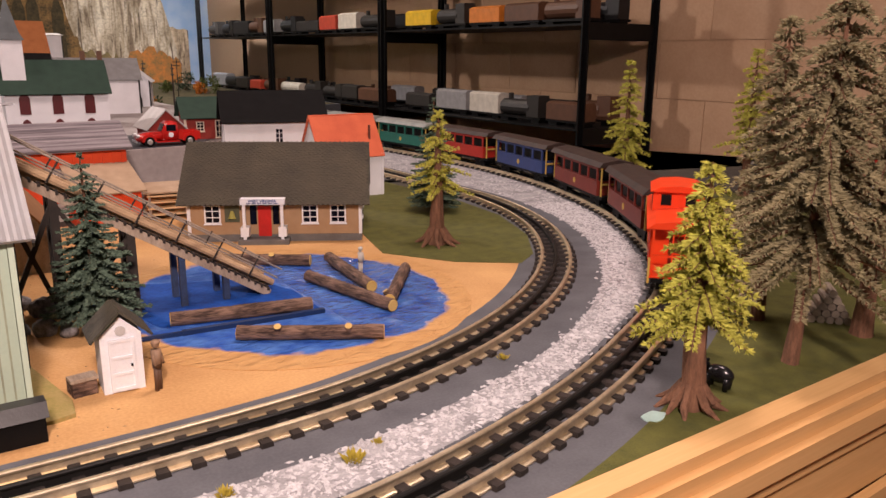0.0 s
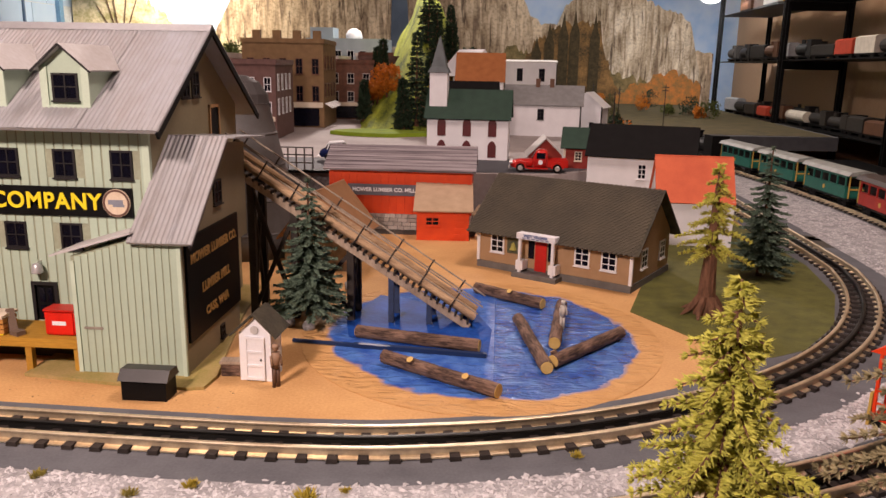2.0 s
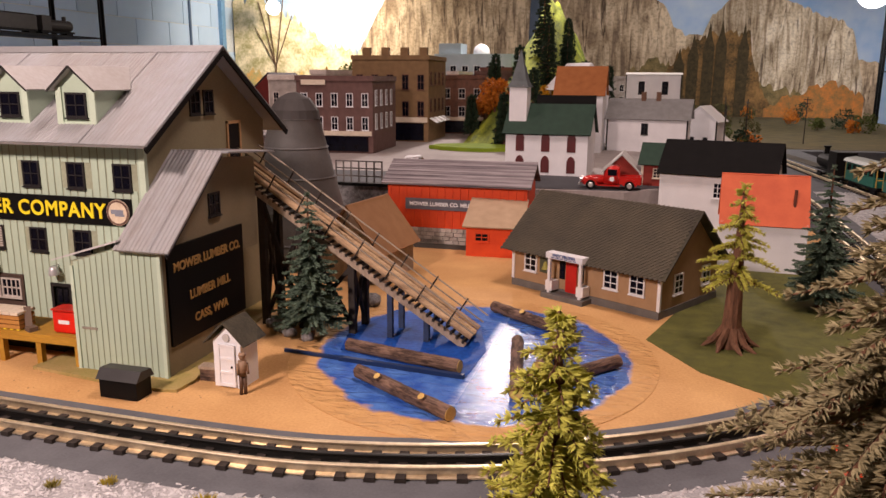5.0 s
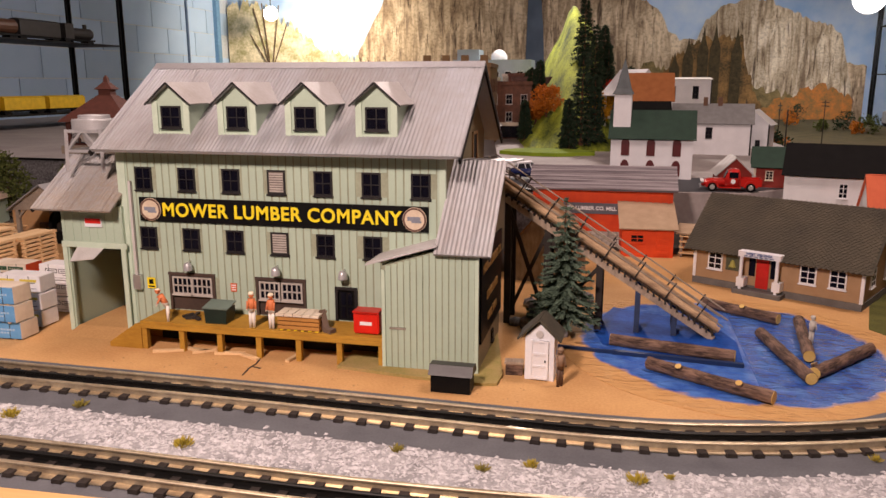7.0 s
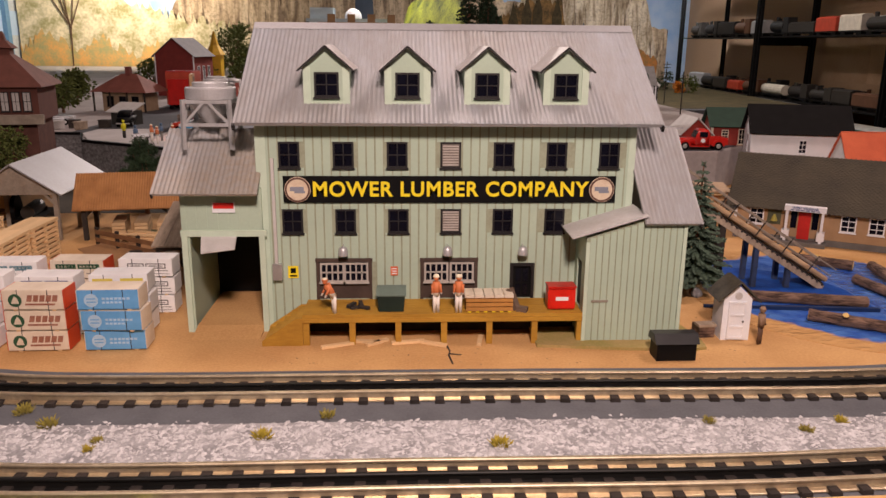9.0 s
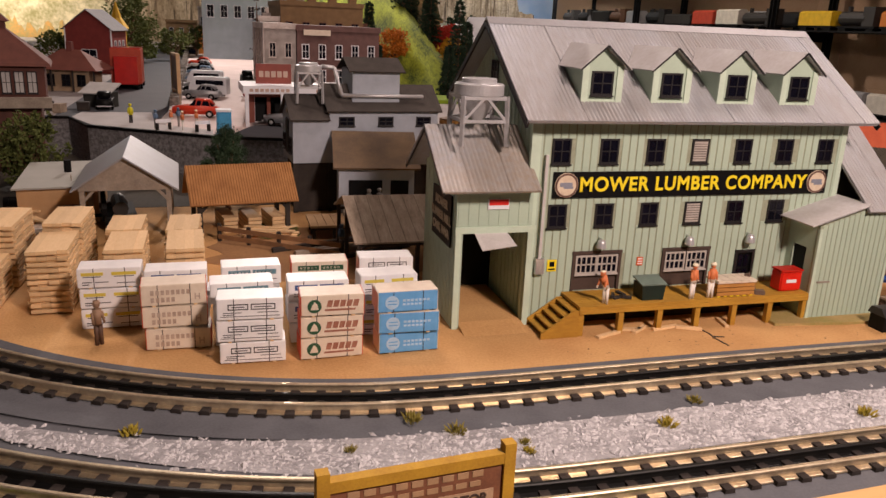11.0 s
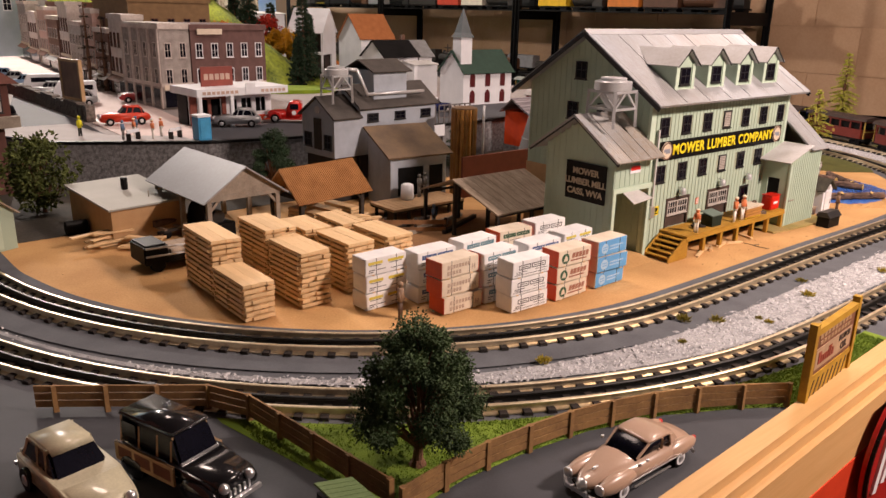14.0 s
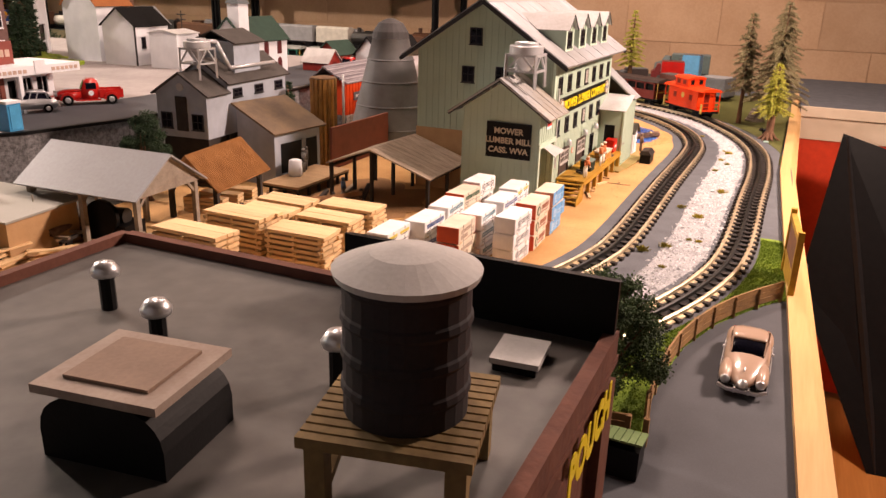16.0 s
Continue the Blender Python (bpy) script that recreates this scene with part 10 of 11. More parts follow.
for x, y, rz in ((-66.5, 206, 165), (-68, 231, 170)):
    van = thing("white_camper_van", x, y, ROAD, rz, "white camper van parked along the wall", "van", "parked vans")
    bm = B()
    prism(bm, [(-5, 0.8), (-5, 4.8), (-4.6, 5.2), (3.6, 5.2), (4.8, 3.0), (5.0, 0.8)], -1.9, 1.9, "y")
    part("body", bm, WHITE, van)
    part("window_band", box(B(), -4.2, 3.0, -1.95, 1.95, 3.2, 4.4), DARKWIN, van)
    for u in (-3, 3):
        for s in (-1, 1):
            part("wheel", rod(B(), (u, s * 1.4, 0.8), (u, s * 1.98, 0.8), 0.8, 0.8, 12), BLACKPAINT, van)
car("pickup", -88.3, 176, ROAD, 95, 9.6, 3.8, BLACKPAINT, BLACKPAINT, "old black car on the back lane")
for x, y, rz, m, lab in ((-107, 178, 12, SILVERPAINT, "silver car in the depot yard"),):
    car("yard_car", x, y, ROAD - 0.1, rz, 9.6, 3.8, m, m, lab)
RAILGREY = mat("iron_railing", (0.17, 0.155, 0.15), None, 0.6)
for x0, x1 in ((-22, -13), (-12, -3)):
    rl = thing("iron_railing", x0, 128.6, 7.6, 0, "dark iron railing along the town edge", "railing", "town railings")
    for k in range(7):
        part("post", box(B(), k * 1.5 - 0.12, k * 1.5 + 0.12, -0.12, 0.12, 0, 4.0), RAILGREY, rl)
    for zz in (1.2, 2.6, 3.9):
        part("bar", box(B(), 0, 9, -0.1, 0.1, zz - 0.12, zz + 0.12), RAILGREY, rl)
notice = thing("white_notice", -14.5, 126.6, 0, 0, "white notice board on two posts below the railing", "sign")
part("board", box(B(), -2.6, 2.6, 0, 0.3, 5.2, 7.6), WHITE, notice)
for u in (-2.2, 2.2):
    part("post", box(B(), u - 0.2, u + 0.2, 0.3, 0.6, 0, 7.4), DARKTIMBER, notice)

tw = thing("interlocking_tower", -106, 140, 0, 10, "brown railway interlocking tower with hipped roof", "tower")
part("base", box(B(), 0, 12, 0, 12, 0, 12), mat("tower_brown", (0.15, 0.06, 0.045), (0.09, 0.036, 0.028), 0.7), tw)
part("upper", box(B(), -1.0, 13.0, -1.0, 13, 12, 18.5), mat("tower_dark", (0.13, 0.045, 0.033), None, 0.7), tw)
part("balcony", box(B(), -1.8, 13.8, -2.4, -1.0, 11.4, 13.2), GREYTIMBER, tw)
for k in range(6):
    window(tw, 1.0 + k * 2.0, -1.02, 13.8, 17.6, 1.6, "y", LIGHTGREY, True, WINFRAME)
bm = B()
turned(bm, [(11.6, 18.5), (11.2, 19.0), (2.0, 24.6), (2.0, 25.6), (3.0, 25.8), (0.8, 27.4), (0.6, 28.4), (0.2, 29)], 4)
bmesh.ops.transform(bm, matrix=pose(6, 6, 0, 0, 0, 45), verts=bm.verts)
part("roof", bm, mat("tower_roof", (0.155, 0.055, 0.04), (0.10, 0.036, 0.027), 0.75), tw)


def hipped(bm, x0, x1, y0, y1, z0, z1, run):
    """A hipped roof: four slopes rising to a ridge inset by run."""
    ym = (y0 + y1) / 2
    v = [bm.verts.new(p) for p in ((x0, y0, z0), (x1, y0, z0), (x1, y1, z0), (x0, y1, z0), (x0 + run, ym, z1), (x1 - run, ym, z1))]
    for q in ((0, 1, 5, 4), (1, 2, 5), (2, 3, 4, 5), (3, 0, 4), (3, 2, 1, 0)):
        bm.faces.new([v[i] for i in q])
    return bm


dep = thing("red_roofed_depot", -112, 214, ROAD, -14, "tan depot with hipped terracotta roof", "depot")
part("wall", box(B(), 2.5, 15, 2.5, 11, 0, 5.6), mat("depot_tan", (0.48, 0.36, 0.24), (0.36, 0.26, 0.17), 0.7), dep)
part("roof", hipped(B(), 0, 18, 0, 13.5, 5.6, 10.6, 6.5), mat("terracotta_roof", (0.24, 0.085, 0.065), (0.17, 0.058, 0.045), 0.75, scale=30), dep, "dull terracotta hipped roof")
part("chimney", box(B(), 8.2, 9.6, 6, 7.4, 10, 12.6), mat("depot_chimney", (0.20, 0.06, 0.05), None, 0.8), dep)
for u in (0.8, 6, 11.5, 17):
    part("post", box(B(), u - 0.2, u + 0.2, 0.6, 1.0, 0, 5.6), DARKTIMBER, dep)
for u in (5, 9, 13):
    window(dep, u, 2.48, 1.4, 4.4, 2.2, "y", DARKWIN, True, WINFRAME)
kiosk = thing("small_kiosk", -93, 178, ROAD, -20, "small dark kiosk with a pale sloping roof", "kiosk")
part("wall", box(B(), 0, 6, 0, 4, 0, 3.4), mat("kiosk_dark", (0.05, 0.05, 0.045), None, 0.7), kiosk)
part("roof", slab(B(), [(-0.6, -1.2, 3.2), (6.6, -1.2, 3.2), (6.6, 4.6, 5.2), (-0.6, 4.6, 5.2)], 0.25), LIGHTGREY, kiosk)
for x, y, rz, m in ((-99, 171, 10, DARKTIMBER), (-101.5, 168, 40, LIGHTGREY), (-96, 167, 70, WEATHERED), (-104, 174, 25, WHITE), (-92, 171, 0, DARKTIMBER)):
    cr = thing("yard_crate", x, y, ROAD - 0.1, rz, "small wooden crate in the depot yard", "crate", "depot crates")
    part("body", box(B(), -1.2, 1.2, -0.9, 0.9, 0.2, 1.7), m, cr)
    part("lid", box(B(), -1.3, 1.3, -1.0, 1.0, 1.7, 1.95), m, cr)
    part("skid", box(B(), -1.2, 1.2, -0.7, -0.4, 0, 0.2), m, cr)
    part("skid", box(B(), -1.2, 1.2, 0.4, 0.7, 0, 0.2), m, cr)
house("fire_house", -114, 283, ROAD, -10, 15, 17, 15, 6, mat("fire_red", (0.22, 0.032, 0.027), (0.16, 0.024, 0.02), 0.7), mat("slate_grey", (0.14, 0.13, 0.14), None, 0.7), "tall red fire house with slate roof", "building", 1.0, [("r", 4, 5, 11, 2), ("r", 8.5, 5, 11, 2), ("r", 13, 5, 11, 2), ("f", 7.5, 1, 8, 5)], WHITE, None, "y")
house("orange_shop", -87, 450, ROAD, 5, 15, 12, 9, 5, mat("shop_orange", (0.62, 0.25, 0.04), (0.48, 0.17, 0.03), 0.7), mat("orange_shop_roof", (0.58, 0.21, 0.035), (0.42, 0.14, 0.025), 0.75), "small orange shop at the head of the lane", "shop", 0.9, [("f", 4, 2, 6, 2.4), ("f", 10, 2, 6, 2.4)], WHITE)
pagoda = thing("yellow_bell_tower", -103.0, 330, ROAD, 0, "small yellow bell tower with pointed roof", "tower")
YEL = mat("bell_yellow", (0.62, 0.36, 0.02), None, 0.5)
part("shaft", box(B(), -3, 3, -3, 3, 0, 14.4), YEL, pagoda)
bm = B()
turned(bm, [(4.6, 14.4), (2.0, 14.4 + 4), (0.2, 14.4 + 10)], 8)
part("spire", bm, YEL, pagoda)
box_truck = thing("red_box_truck", -89.0, 226, ROAD, 95, "red box truck on the back lane", "truck")
part("cargo_box", box(B(), -5, 3, -3, 3, 1.5, 9), REDENAMEL, box_truck)
part("cab", box(B(), 3, 6.5, -2.8, 2.8, 1, 6), REDENAMEL, box_truck)
for u in (-3.5, 4.5):
    for s in (-1, 1):
        bm = B()
        rod(bm, (u, s * 2.2, 1.1), (u, s * 3.0, 1.1), 1.1, 1.1, 14)
        part("wheel", bm, BLACKPAINT, box_truck)
for x, y, h, s in ((-120, 300, 22, 1), (-108, 330, 24, 2), (-84, 370, 26, 3), (-96, 350, 20, 4), (-76, 420, 26, 5), (-118, 210, 16, 6), (-126, 240, 18, 7)):
    leafy("street_tree", x, y, ROAD, h * 0.6, h * 0.24, 0.4, h * 0.12, OLIVELEAF, "dark green street tree behind the depot", 80 + s, 26, 30, 1.5)

# lime green hill with autumn trees
bm = B()
nx, ny = 30, 40
rng = random.Random(31)
grid = {}
for i in range(nx + 1):
    for j in range(ny + 1):
        u, v = i / nx * 2 - 1, j / ny
        ridge = 56 * min(1.0, v * 1.35) ** 0.85
        wide = 17 + 12 * v
        prof_ = max(0.0, 1 - abs(u) ** 1.15)
        hgt = ridge * prof_ * (1 + 0.05 * math.sin(u * 17 + v * 5) * math.cos(v * 9)) + rng.uniform(-0.8, 0.8)
        grid[i, j] = bm.verts.new((4.5 - 12 * v + u * wide, 216 + v * 190, 6.8 + max(0, hgt)))
for i in range(nx):
    for j in range(ny):
        bm.faces.new((grid[i, j], grid[i + 1, j], grid[i + 1, j + 1], grid[i, j + 1]))
fixed("lime_hill", bm, mat("lime_turf", (0.40, 0.47, 0.035), (0.055, 0.085, 0.012), 0.95, scale=9, fine=90, bump=1.0, mix=0.42, stretch=(2.6, 0.8, 0.5)), "steep lime green grassy hill", "hill", "structure", True)
bm = B()
prism(bm, blob(-3, 205, 13, 8, 0, 24, 0.08, 8), 7.4, 8.4, "z")
fixed("green_bank", bm, mat("lime_bank", (0.24, 0.34, 0.02), (0.15, 0.24, 0.015), 0.95, scale=30, bump=0.8), "bright green grassy bank behind the church", "grass")
ORANGE = mat("orange_leaves", (0.62, 0.21, 0.02), (0.42, 0.12, 0.01), 0.85, scale=200)
GOLD = mat("golden_leaves", (0.66, 0.36, 0.02), (0.45, 0.22, 0.01), 0.85, scale=200)
SCARLET = mat("scarlet_leaves", (0.55, 0.04, 0.02), (0.35, 0.02, 0.01), 0.85, scale=200)
DARKFIR = mat("dark_fir", (0.03, 0.06, 0.03), (0.015, 0.03, 0.015), 0.9, scale=200)


def hill_z(x, y):
    """Height of the lime hill's surface below a point."""
    v = (y - 216) / 190
    if v < 0:
        return ROAD - 0.2
    u = (x - 4.5 + 12 * v) / (17 + 12 * v)
    return 6.4 + max(0.8, 56 * min(1.0, v * 1.35) ** 0.85 * max(0.0, 1 - abs(u) ** 1.15))


for x, y, h, r, m, s in ((-7.4, 250, 11, 5.4, ORANGE, 1), (10.8, 239, 12, 4.2, GOLD, 2), (15.5, 262, 16, 4.2, SCARLET, 3), (14, 272, 12, 3.4, SCARLET, 4), (12, 247, 10, 3.6, GOLD, 5), (-12, 258, 8, 4.0, ORANGE, 6)):
    leafy("autumn_tree", x, y, hill_z(x, y) - 0.4, h, r, 0.4, 2.5, m, "bright autumn tree on the hillside", 40 + s, 34, 60, 0.9)
for x, y, h, s in ((5.8, 219, 27, 1), (3.0, 284, 26, 2), (8, 262, 24, 3), (-12, 272, 18, 4), (20, 268, 24, 5), (26, 300, 24, 6), (10, 300, 22, 7), (-17, 290, 18, 8), (2.2, 216, 15, 9), (18, 246, 22, 10), (-14, 244, 13, 11), (12, 282, 20, 12), (22, 320, 24, 13), (-22, 320, 18, 14), (9.5, 222, 20, 15)):
    conifer("dark_fir", x, y, hill_z(x, y) - 0.4, h, h * 0.17, 0.5, 2, DARKFIR, "slim dark fir tree on the hillside", 60 + s, 18, 10, 1.5, 13, 0.35)
for x, y in ((62, 215), (73, 360), (76, 300), (106, 360)):
    pole = thing("telegraph_pole", x, y, 0, 20 + x, "slim telegraph pole with crossarms", "telegraph pole", "telegraph poles")
    part("pole", rod(B(), (0, 0, 0), (0, 0, 20), 0.25, 0.18, 8), DARKTIMBER, pole)
    for zz in (17.0, 18.6):
        part("crossarm", box(B(), -2, 2, -0.15, 0.15, zz, zz + 0.35), DARKTIMBER, pole)

SCRUBLEAF = mat("dull_scrub_leaves", (0.13, 0.12, 0.045), (0.05, 0.05, 0.02), 0.9, scale=200)
rng = random.Random(404)
for k in range(26):
    x, y = rng.uniform(30, 170), rng.uniform(430, 600)
    if k < 8:
        x, y = 70 + rng.uniform(-6, 14), 250 + k * 22
    h = rng.uniform(6, 13)
    leafy("far_bush", x, y, 7.4 if x < 60 and y > 300 and x < 68 - (y - 300) * 0.23 else 0, h, h * 0.5, 0.1, 0.6, (SCRUBLEAF, OLIVELEAF, DARKFIR, ORANGE)[k % 7 % 4 if k % 7 < 6 else 3], "low scrubby bush beside the far track", 700 + k, 14, 30, 1.3)

# ---- steel shelving with stored models ----


def shelving(x, y, rz, w, d, levels, label, seed, z0=-88, top=150):
    t = thing("steel_shelving", x, y, 0, rz, label, "shelving")
    for u in (0, w):
        for v in (0, d):
            bm = B()
            box(bm, u - 1.6, u + 1.6, v - 0.3, v + 0.3, z0, top)
            box(bm, u - 0.3, u + 0.3, v - 1.6, v + 1.6, z0, top)
            part("upright", bm, BLACKPAINT, t)
    for z in levels:
        part("shelf", box(B(), 0, w, 0, d, z - 0.6, z), BLACKPAINT, t)
        part("beam", box(B(), 0, w, -0.6, 0.2, z - 5, z + 0.4), BLACKPAINT, t)
    return t


STOCK = [mat("stock_" + n, c, None, 0.5, scale=40) for n, c in (("black", (0.015, 0.015, 0.016)), ("soot", (0.03, 0.027, 0.025)), ("brown", (0.12, 0.055, 0.03)), ("cream", (0.66, 0.62, 0.54)), ("yellow", (0.78, 0.50, 0.02)), ("red", (0.50, 0.06, 0.03)), ("grey", (0.32, 0.32, 0.33)), ("blue", (0.08, 0.18, 0.40)), ("orange", (0.70, 0.22, 0.03)), ("white", (0.75, 0.74, 0.72)))]


def stored_car(x, y, z, rz, n, h, m, label, kind):
    """A stored toy railway car: frame, wheels, body, roof."""
    t = thing("stored_car", x, y, z, rz, label, "toy railway car", "stored railway cars")
    part("frame", box(B(), -n / 2, n / 2, -2.6, 2.6, 1.2, 2.0), BLACKPAINT, t)
    for u in (-n / 2 + 3, n / 2 - 3):
        part("bogie", box(B(), u - 2, u + 2, -2.2, 2.2, 0, 1.2), BLACKPAINT, t)
    bm = B()
    if kind == "tank":
        rod(bm, (-n / 2 + 1, 0, h * 0.55 + 1), (n / 2 - 1, 0, h * 0.55 + 1), h * 0.42, h * 0.42, 14)
    elif kind == "engine":
        rod(bm, (-n / 2 + 6, 0, h * 0.5 + 1), (n / 2 - 1, 0, h * 0.5 + 1), h * 0.36, h * 0.36, 14)
        box(bm, -n / 2 + 1, -n / 2 + 7, -2.6, 2.6, 2, h + 1.5)
        turned(bm, [(0.9, h * 0.7), (1.0, h + 1.8), (0.6, h + 1.9)], 10, n / 2 - 4, 0)
    else:
        prism(bm, [(-2.9, 2), (2.9, 2), (2.9, h), (1.5, h + 0.8), (-1.5, h + 0.8), (-2.9, h)], -n / 2 + 0.4, n / 2 - 0.4, "x")
    part("body", bm, m, t)
    return t


def stock(x, y0, y1, z, seed, dark=0.5):
    rng = random.Random(seed)
    y = y0
    while y < y1 - 16:
        n = rng.uniform(17, 27)
        k = rng.random()
        kind = "engine" if k < dark * 0.6 else ("tank" if k > 0.86 else "box")
        m = rng.choice(STOCK[:3]) if k < dark else rng.choice(STOCK)
        stored_car(x + rng.uniform(-1, 1), y + n / 2, z, 90 + rng.uniform(-3, 3), n, rng.uniform(6, 9), m, {"engine": "dark toy locomotive stored on the shelf", "tank": "toy tank car stored on the shelf", "box": "toy box car stored on the shelf"}[kind], kind)
        y += n + rng.uniform(0.5, 3)


for k, (y0, lv) in enumerate(((176, (0, 33, 63)), (300, (0, 33, 63)), (424, (0, 33, 63)))):
    shelving(178, y0, 0, 32, 122, lv, "black steel shelving full of toy railway cars", k)
    for j, z in enumerate(lv):
        stock(186, y0 + 4, y0 + 118, z, 100 + 10 * k + j, 0.42)
        stock(200, y0 + 4, y0 + 118, z, 200 + 10 * k + j, 0.55)
shelving(-262, 230, 0, 30, 112, (14, 46), "black steel shelving against the pale block wall", 9)
for k in range(3):
    stored_car(-240, 250 + k * 27, 14, 90, 25, 7, STOCK[4], "yellow toy passenger car on the shelf", "box")
stock(-240, 236, 338, 46, 301, 1.0)
gl = thing("globe_lamp", 162, 516, 78, 0, "round white globe lamp hanging near the shelving", "lamp")
bm = B()
bmesh.ops.create_uvsphere(bm, u_segments=20, v_segments=12, radius=9.5)
part("globe", bm, glow("globe_glow", (1.0, 0.97, 0.95), 6), gl, "", True)
part("drop_rod", rod(B(), (0, 0, 9), (0, 0, 90), 0.5, 0.5, 8), BLACKPAINT, gl)
# hooded lamp that hangs before the mural
ml = thing("mural_spotlight", -270, 600, 84, 0, "bright bare bulb on a drop rod before the mural", "lamp")
bm = B()
bmesh.ops.create_uvsphere(bm, u_segments=16, v_segments=10, radius=6, matrix=pose(0, 0, 0))
part("bulb", bm, glow("bulb_glow", (1.0, 0.93, 0.80), 12), ml, "", True)
part("drop_rod", rod(B(), (0, 0, 5), (0, 0, 84), 0.5, 0.5, 8), BLACKPAINT, ml)

# east arm of the layout, beyond the curve
fixed("east_arm", box(B(), 100, 190, -170, edge_y(100) + 2, -6, -0.1), BED, "grey painted baseboard of the east arm", "baseboard")
bm = B()
for x0, x1, z0, z1 in ((98.4, 100.2, -2.0, 0.75), (99.0, 100.2, -8.4, -2.0)):
    box(bm, x0, x1, -170, edge_y(100) - 2.6, z0, z1)
fixed("east_rim", bm, mat("cream_rim", (0.66, 0.55, 0.42), (0.55, 0.44, 0.32), 0.6, scale=15), "cream painted rim along the east arm", "trim")
fixed("east_skirt", box(B(), 99.4, 100.2, -170, edge_y(100) - 1.8, -86, -8.4), bpy.data.materials["red_skirt"], "red painted skirt below the east arm", "panel")
lean_board = thing("folding_display_board", 64, -6, -88, 0, "black folding display board leaning at the red skirt", "display board")
bm = B()
slab(bm, [(-4, -2, 0), (-2, -30, 0), (18, -26, 72), (16, 18, 85), (8, 22, 45)], 1.2)
part("panel", bm, BLACKPAINT, lean_board)
bm = B()
bar(bm, (-3, -4, 0), (16.5, 17, 84), 1.4, 1.4)
part("edge_strip", bm, WINFRAME, lean_board)
plate = thing("round_tin_sign", -38.5, 20.6, -10.5, 0, "round red tin sign with white script on the skirt", "sign")
part("disc", rod(B(), (0, 0, 0), (0, 0.4, 0), 8.2, 8.2, 40), mat("tin_sign_red", (0.42, 0.02, 0.02), (0.33, 0.015, 0.015), 0.35), plate)
bm = B()
for k in range(40):
    a, b = k * math.tau / 40, (k + 1) * math.tau / 40
    bar(bm, (7.9 * math.cos(a), -0.1, 7.9 * math.sin(a)), (7.9 * math.cos(b), -0.1, 7.9 * math.sin(b)), 0.5, 0.3)
part("border", bm, BLACKPAINT, plate, "black rolled border")
for k, (u, z0, z1) in enumerate(((-5.4, -3, 3), (-3.8, -2.4, 1.2), (-2.4, -2.4, 2.6), (-0.8, -2.4, 1.2), (0.7, -2.4, 1.2), (2.2, -2.4, 3.2), (3.8, -2.4, 1.2))):
    bm = B()
    bar(bm, (u, -0.12, z0), (u + 1.2, -0.12, z1), 0.3, 0.9)
    part("script_stroke", bm, WHITE, plate)
for k in range(3):
    part("small_letter_bar", box(B(), -2.2 + k * 1.4, -1.2 + k * 1.4, -0.12, 0, 4.4, 5.6), WHITE, plate)
tv = thing("wall_screen", 214, 40, 62, 0, "large black-framed screen on the block wall", "screen")
part("bezel", box(B(), -3, 1.4, -60, 10, 0, 50), BLACKPAINT, tv)
part("display", box(B(), -3.2, -3.0, -57, 7, 3, 47), mat("screen_grey", (0.55, 0.55, 0.58), None, 0.2), tv)

# ---- yard clutter ----
rng = random.Random(91)


def plank_heap(x, y, z, rz, n, length, label):
    """A loose heap of sawn boards lying crosswise."""
    t = thing("plank_heap", x, y, z, rz, label, "lumber heap", "plank heaps")
    for k in range(n):
        a = rng.uniform(-22, 22)
        u, v = rng.uniform(-1.2, 1.2), rng.uniform(-1.6, 1.6)
        zz = 0.15 + 0.16 * k
        bm = box(B(), -length / 2 * rng.uniform(0.6, 1), length / 2 * rng.uniform(0.7, 1), -0.35, 0.35, -0.1, 0.1)
        bmesh.ops.transform(bm, matrix=pose(u, v, zz, rng.uniform(-3, 3), rng.uniform(-3, 3), a), verts=bm.verts)
        part("plank", bm, LUMBER, t)
    return t


plank_heap(-90.4, 102.4, 0, 20, 12, 7.0, "loose heap of sawn boards before the flat shed")
plank_heap(-87.0, 98.6, 0, -35, 9, 6.0, "small heap of offcut boards on the sand")
plank_heap(-58, 91.5, 0, 8, 8, 8.0, "loose boards lying under the tiled shed")
for k in range(3):
    p = thing("leaning_panel", -88.6 + k * 1.1, 111.2 - k * 0.2, 0, 6 + k * 5, "small worn wooden panel leaning at the shed", "panel", "leaning panels")
    bm = box(B(), -0.55, 0.55, -0.08, 0.08, 0, 2.6)
    bmesh.ops.transform(bm, matrix=pose(0, 0, 0, -12, 0, 0), verts=bm.verts)
    part("board", bm, GREYTIMBER, p)
drum = thing("black_drum", -92.4, 110.6, 0, 0, "black oil drum lying beside the flat shed", "drum")
part("shell", rod(B(), (-1.4, 0, 1.0), (1.4, 0, 1.0), 1.0, 1.0, 18), BLACKPAINT, drum)
for u in (-0.7, 0.7):
    part("hoop", rod(B(), (u - 0.06, 0, 1.0), (u + 0.06, 0, 1.0), 1.06, 1.06, 18), BLACKPAINT, drum)
cart = thing("log_cart", -80.4, 103.0, 0, 15, "dark log cart with curved side rails", "cart")
for v in (-1.2, 1.2):
    part("beam", box(B(), -4.5, 4.5, v - 0.2, v + 0.2, 0.9, 1.3), DARKTIMBER, cart)
    for u in (-3, 3):
        part("wheel", rod(B(), (u, v - 0.15, 0.6), (u, v + 0.15, 0.6), 0.6, 0.6, 14), BLACKPAINT, cart)
for u in (-3.6, -1.2, 1.2, 3.6):
    part("bolster", box(B(), u - 0.2, u + 0.2, -1.8, 1.8, 1.3, 1.6), GREYTIMBER, cart)
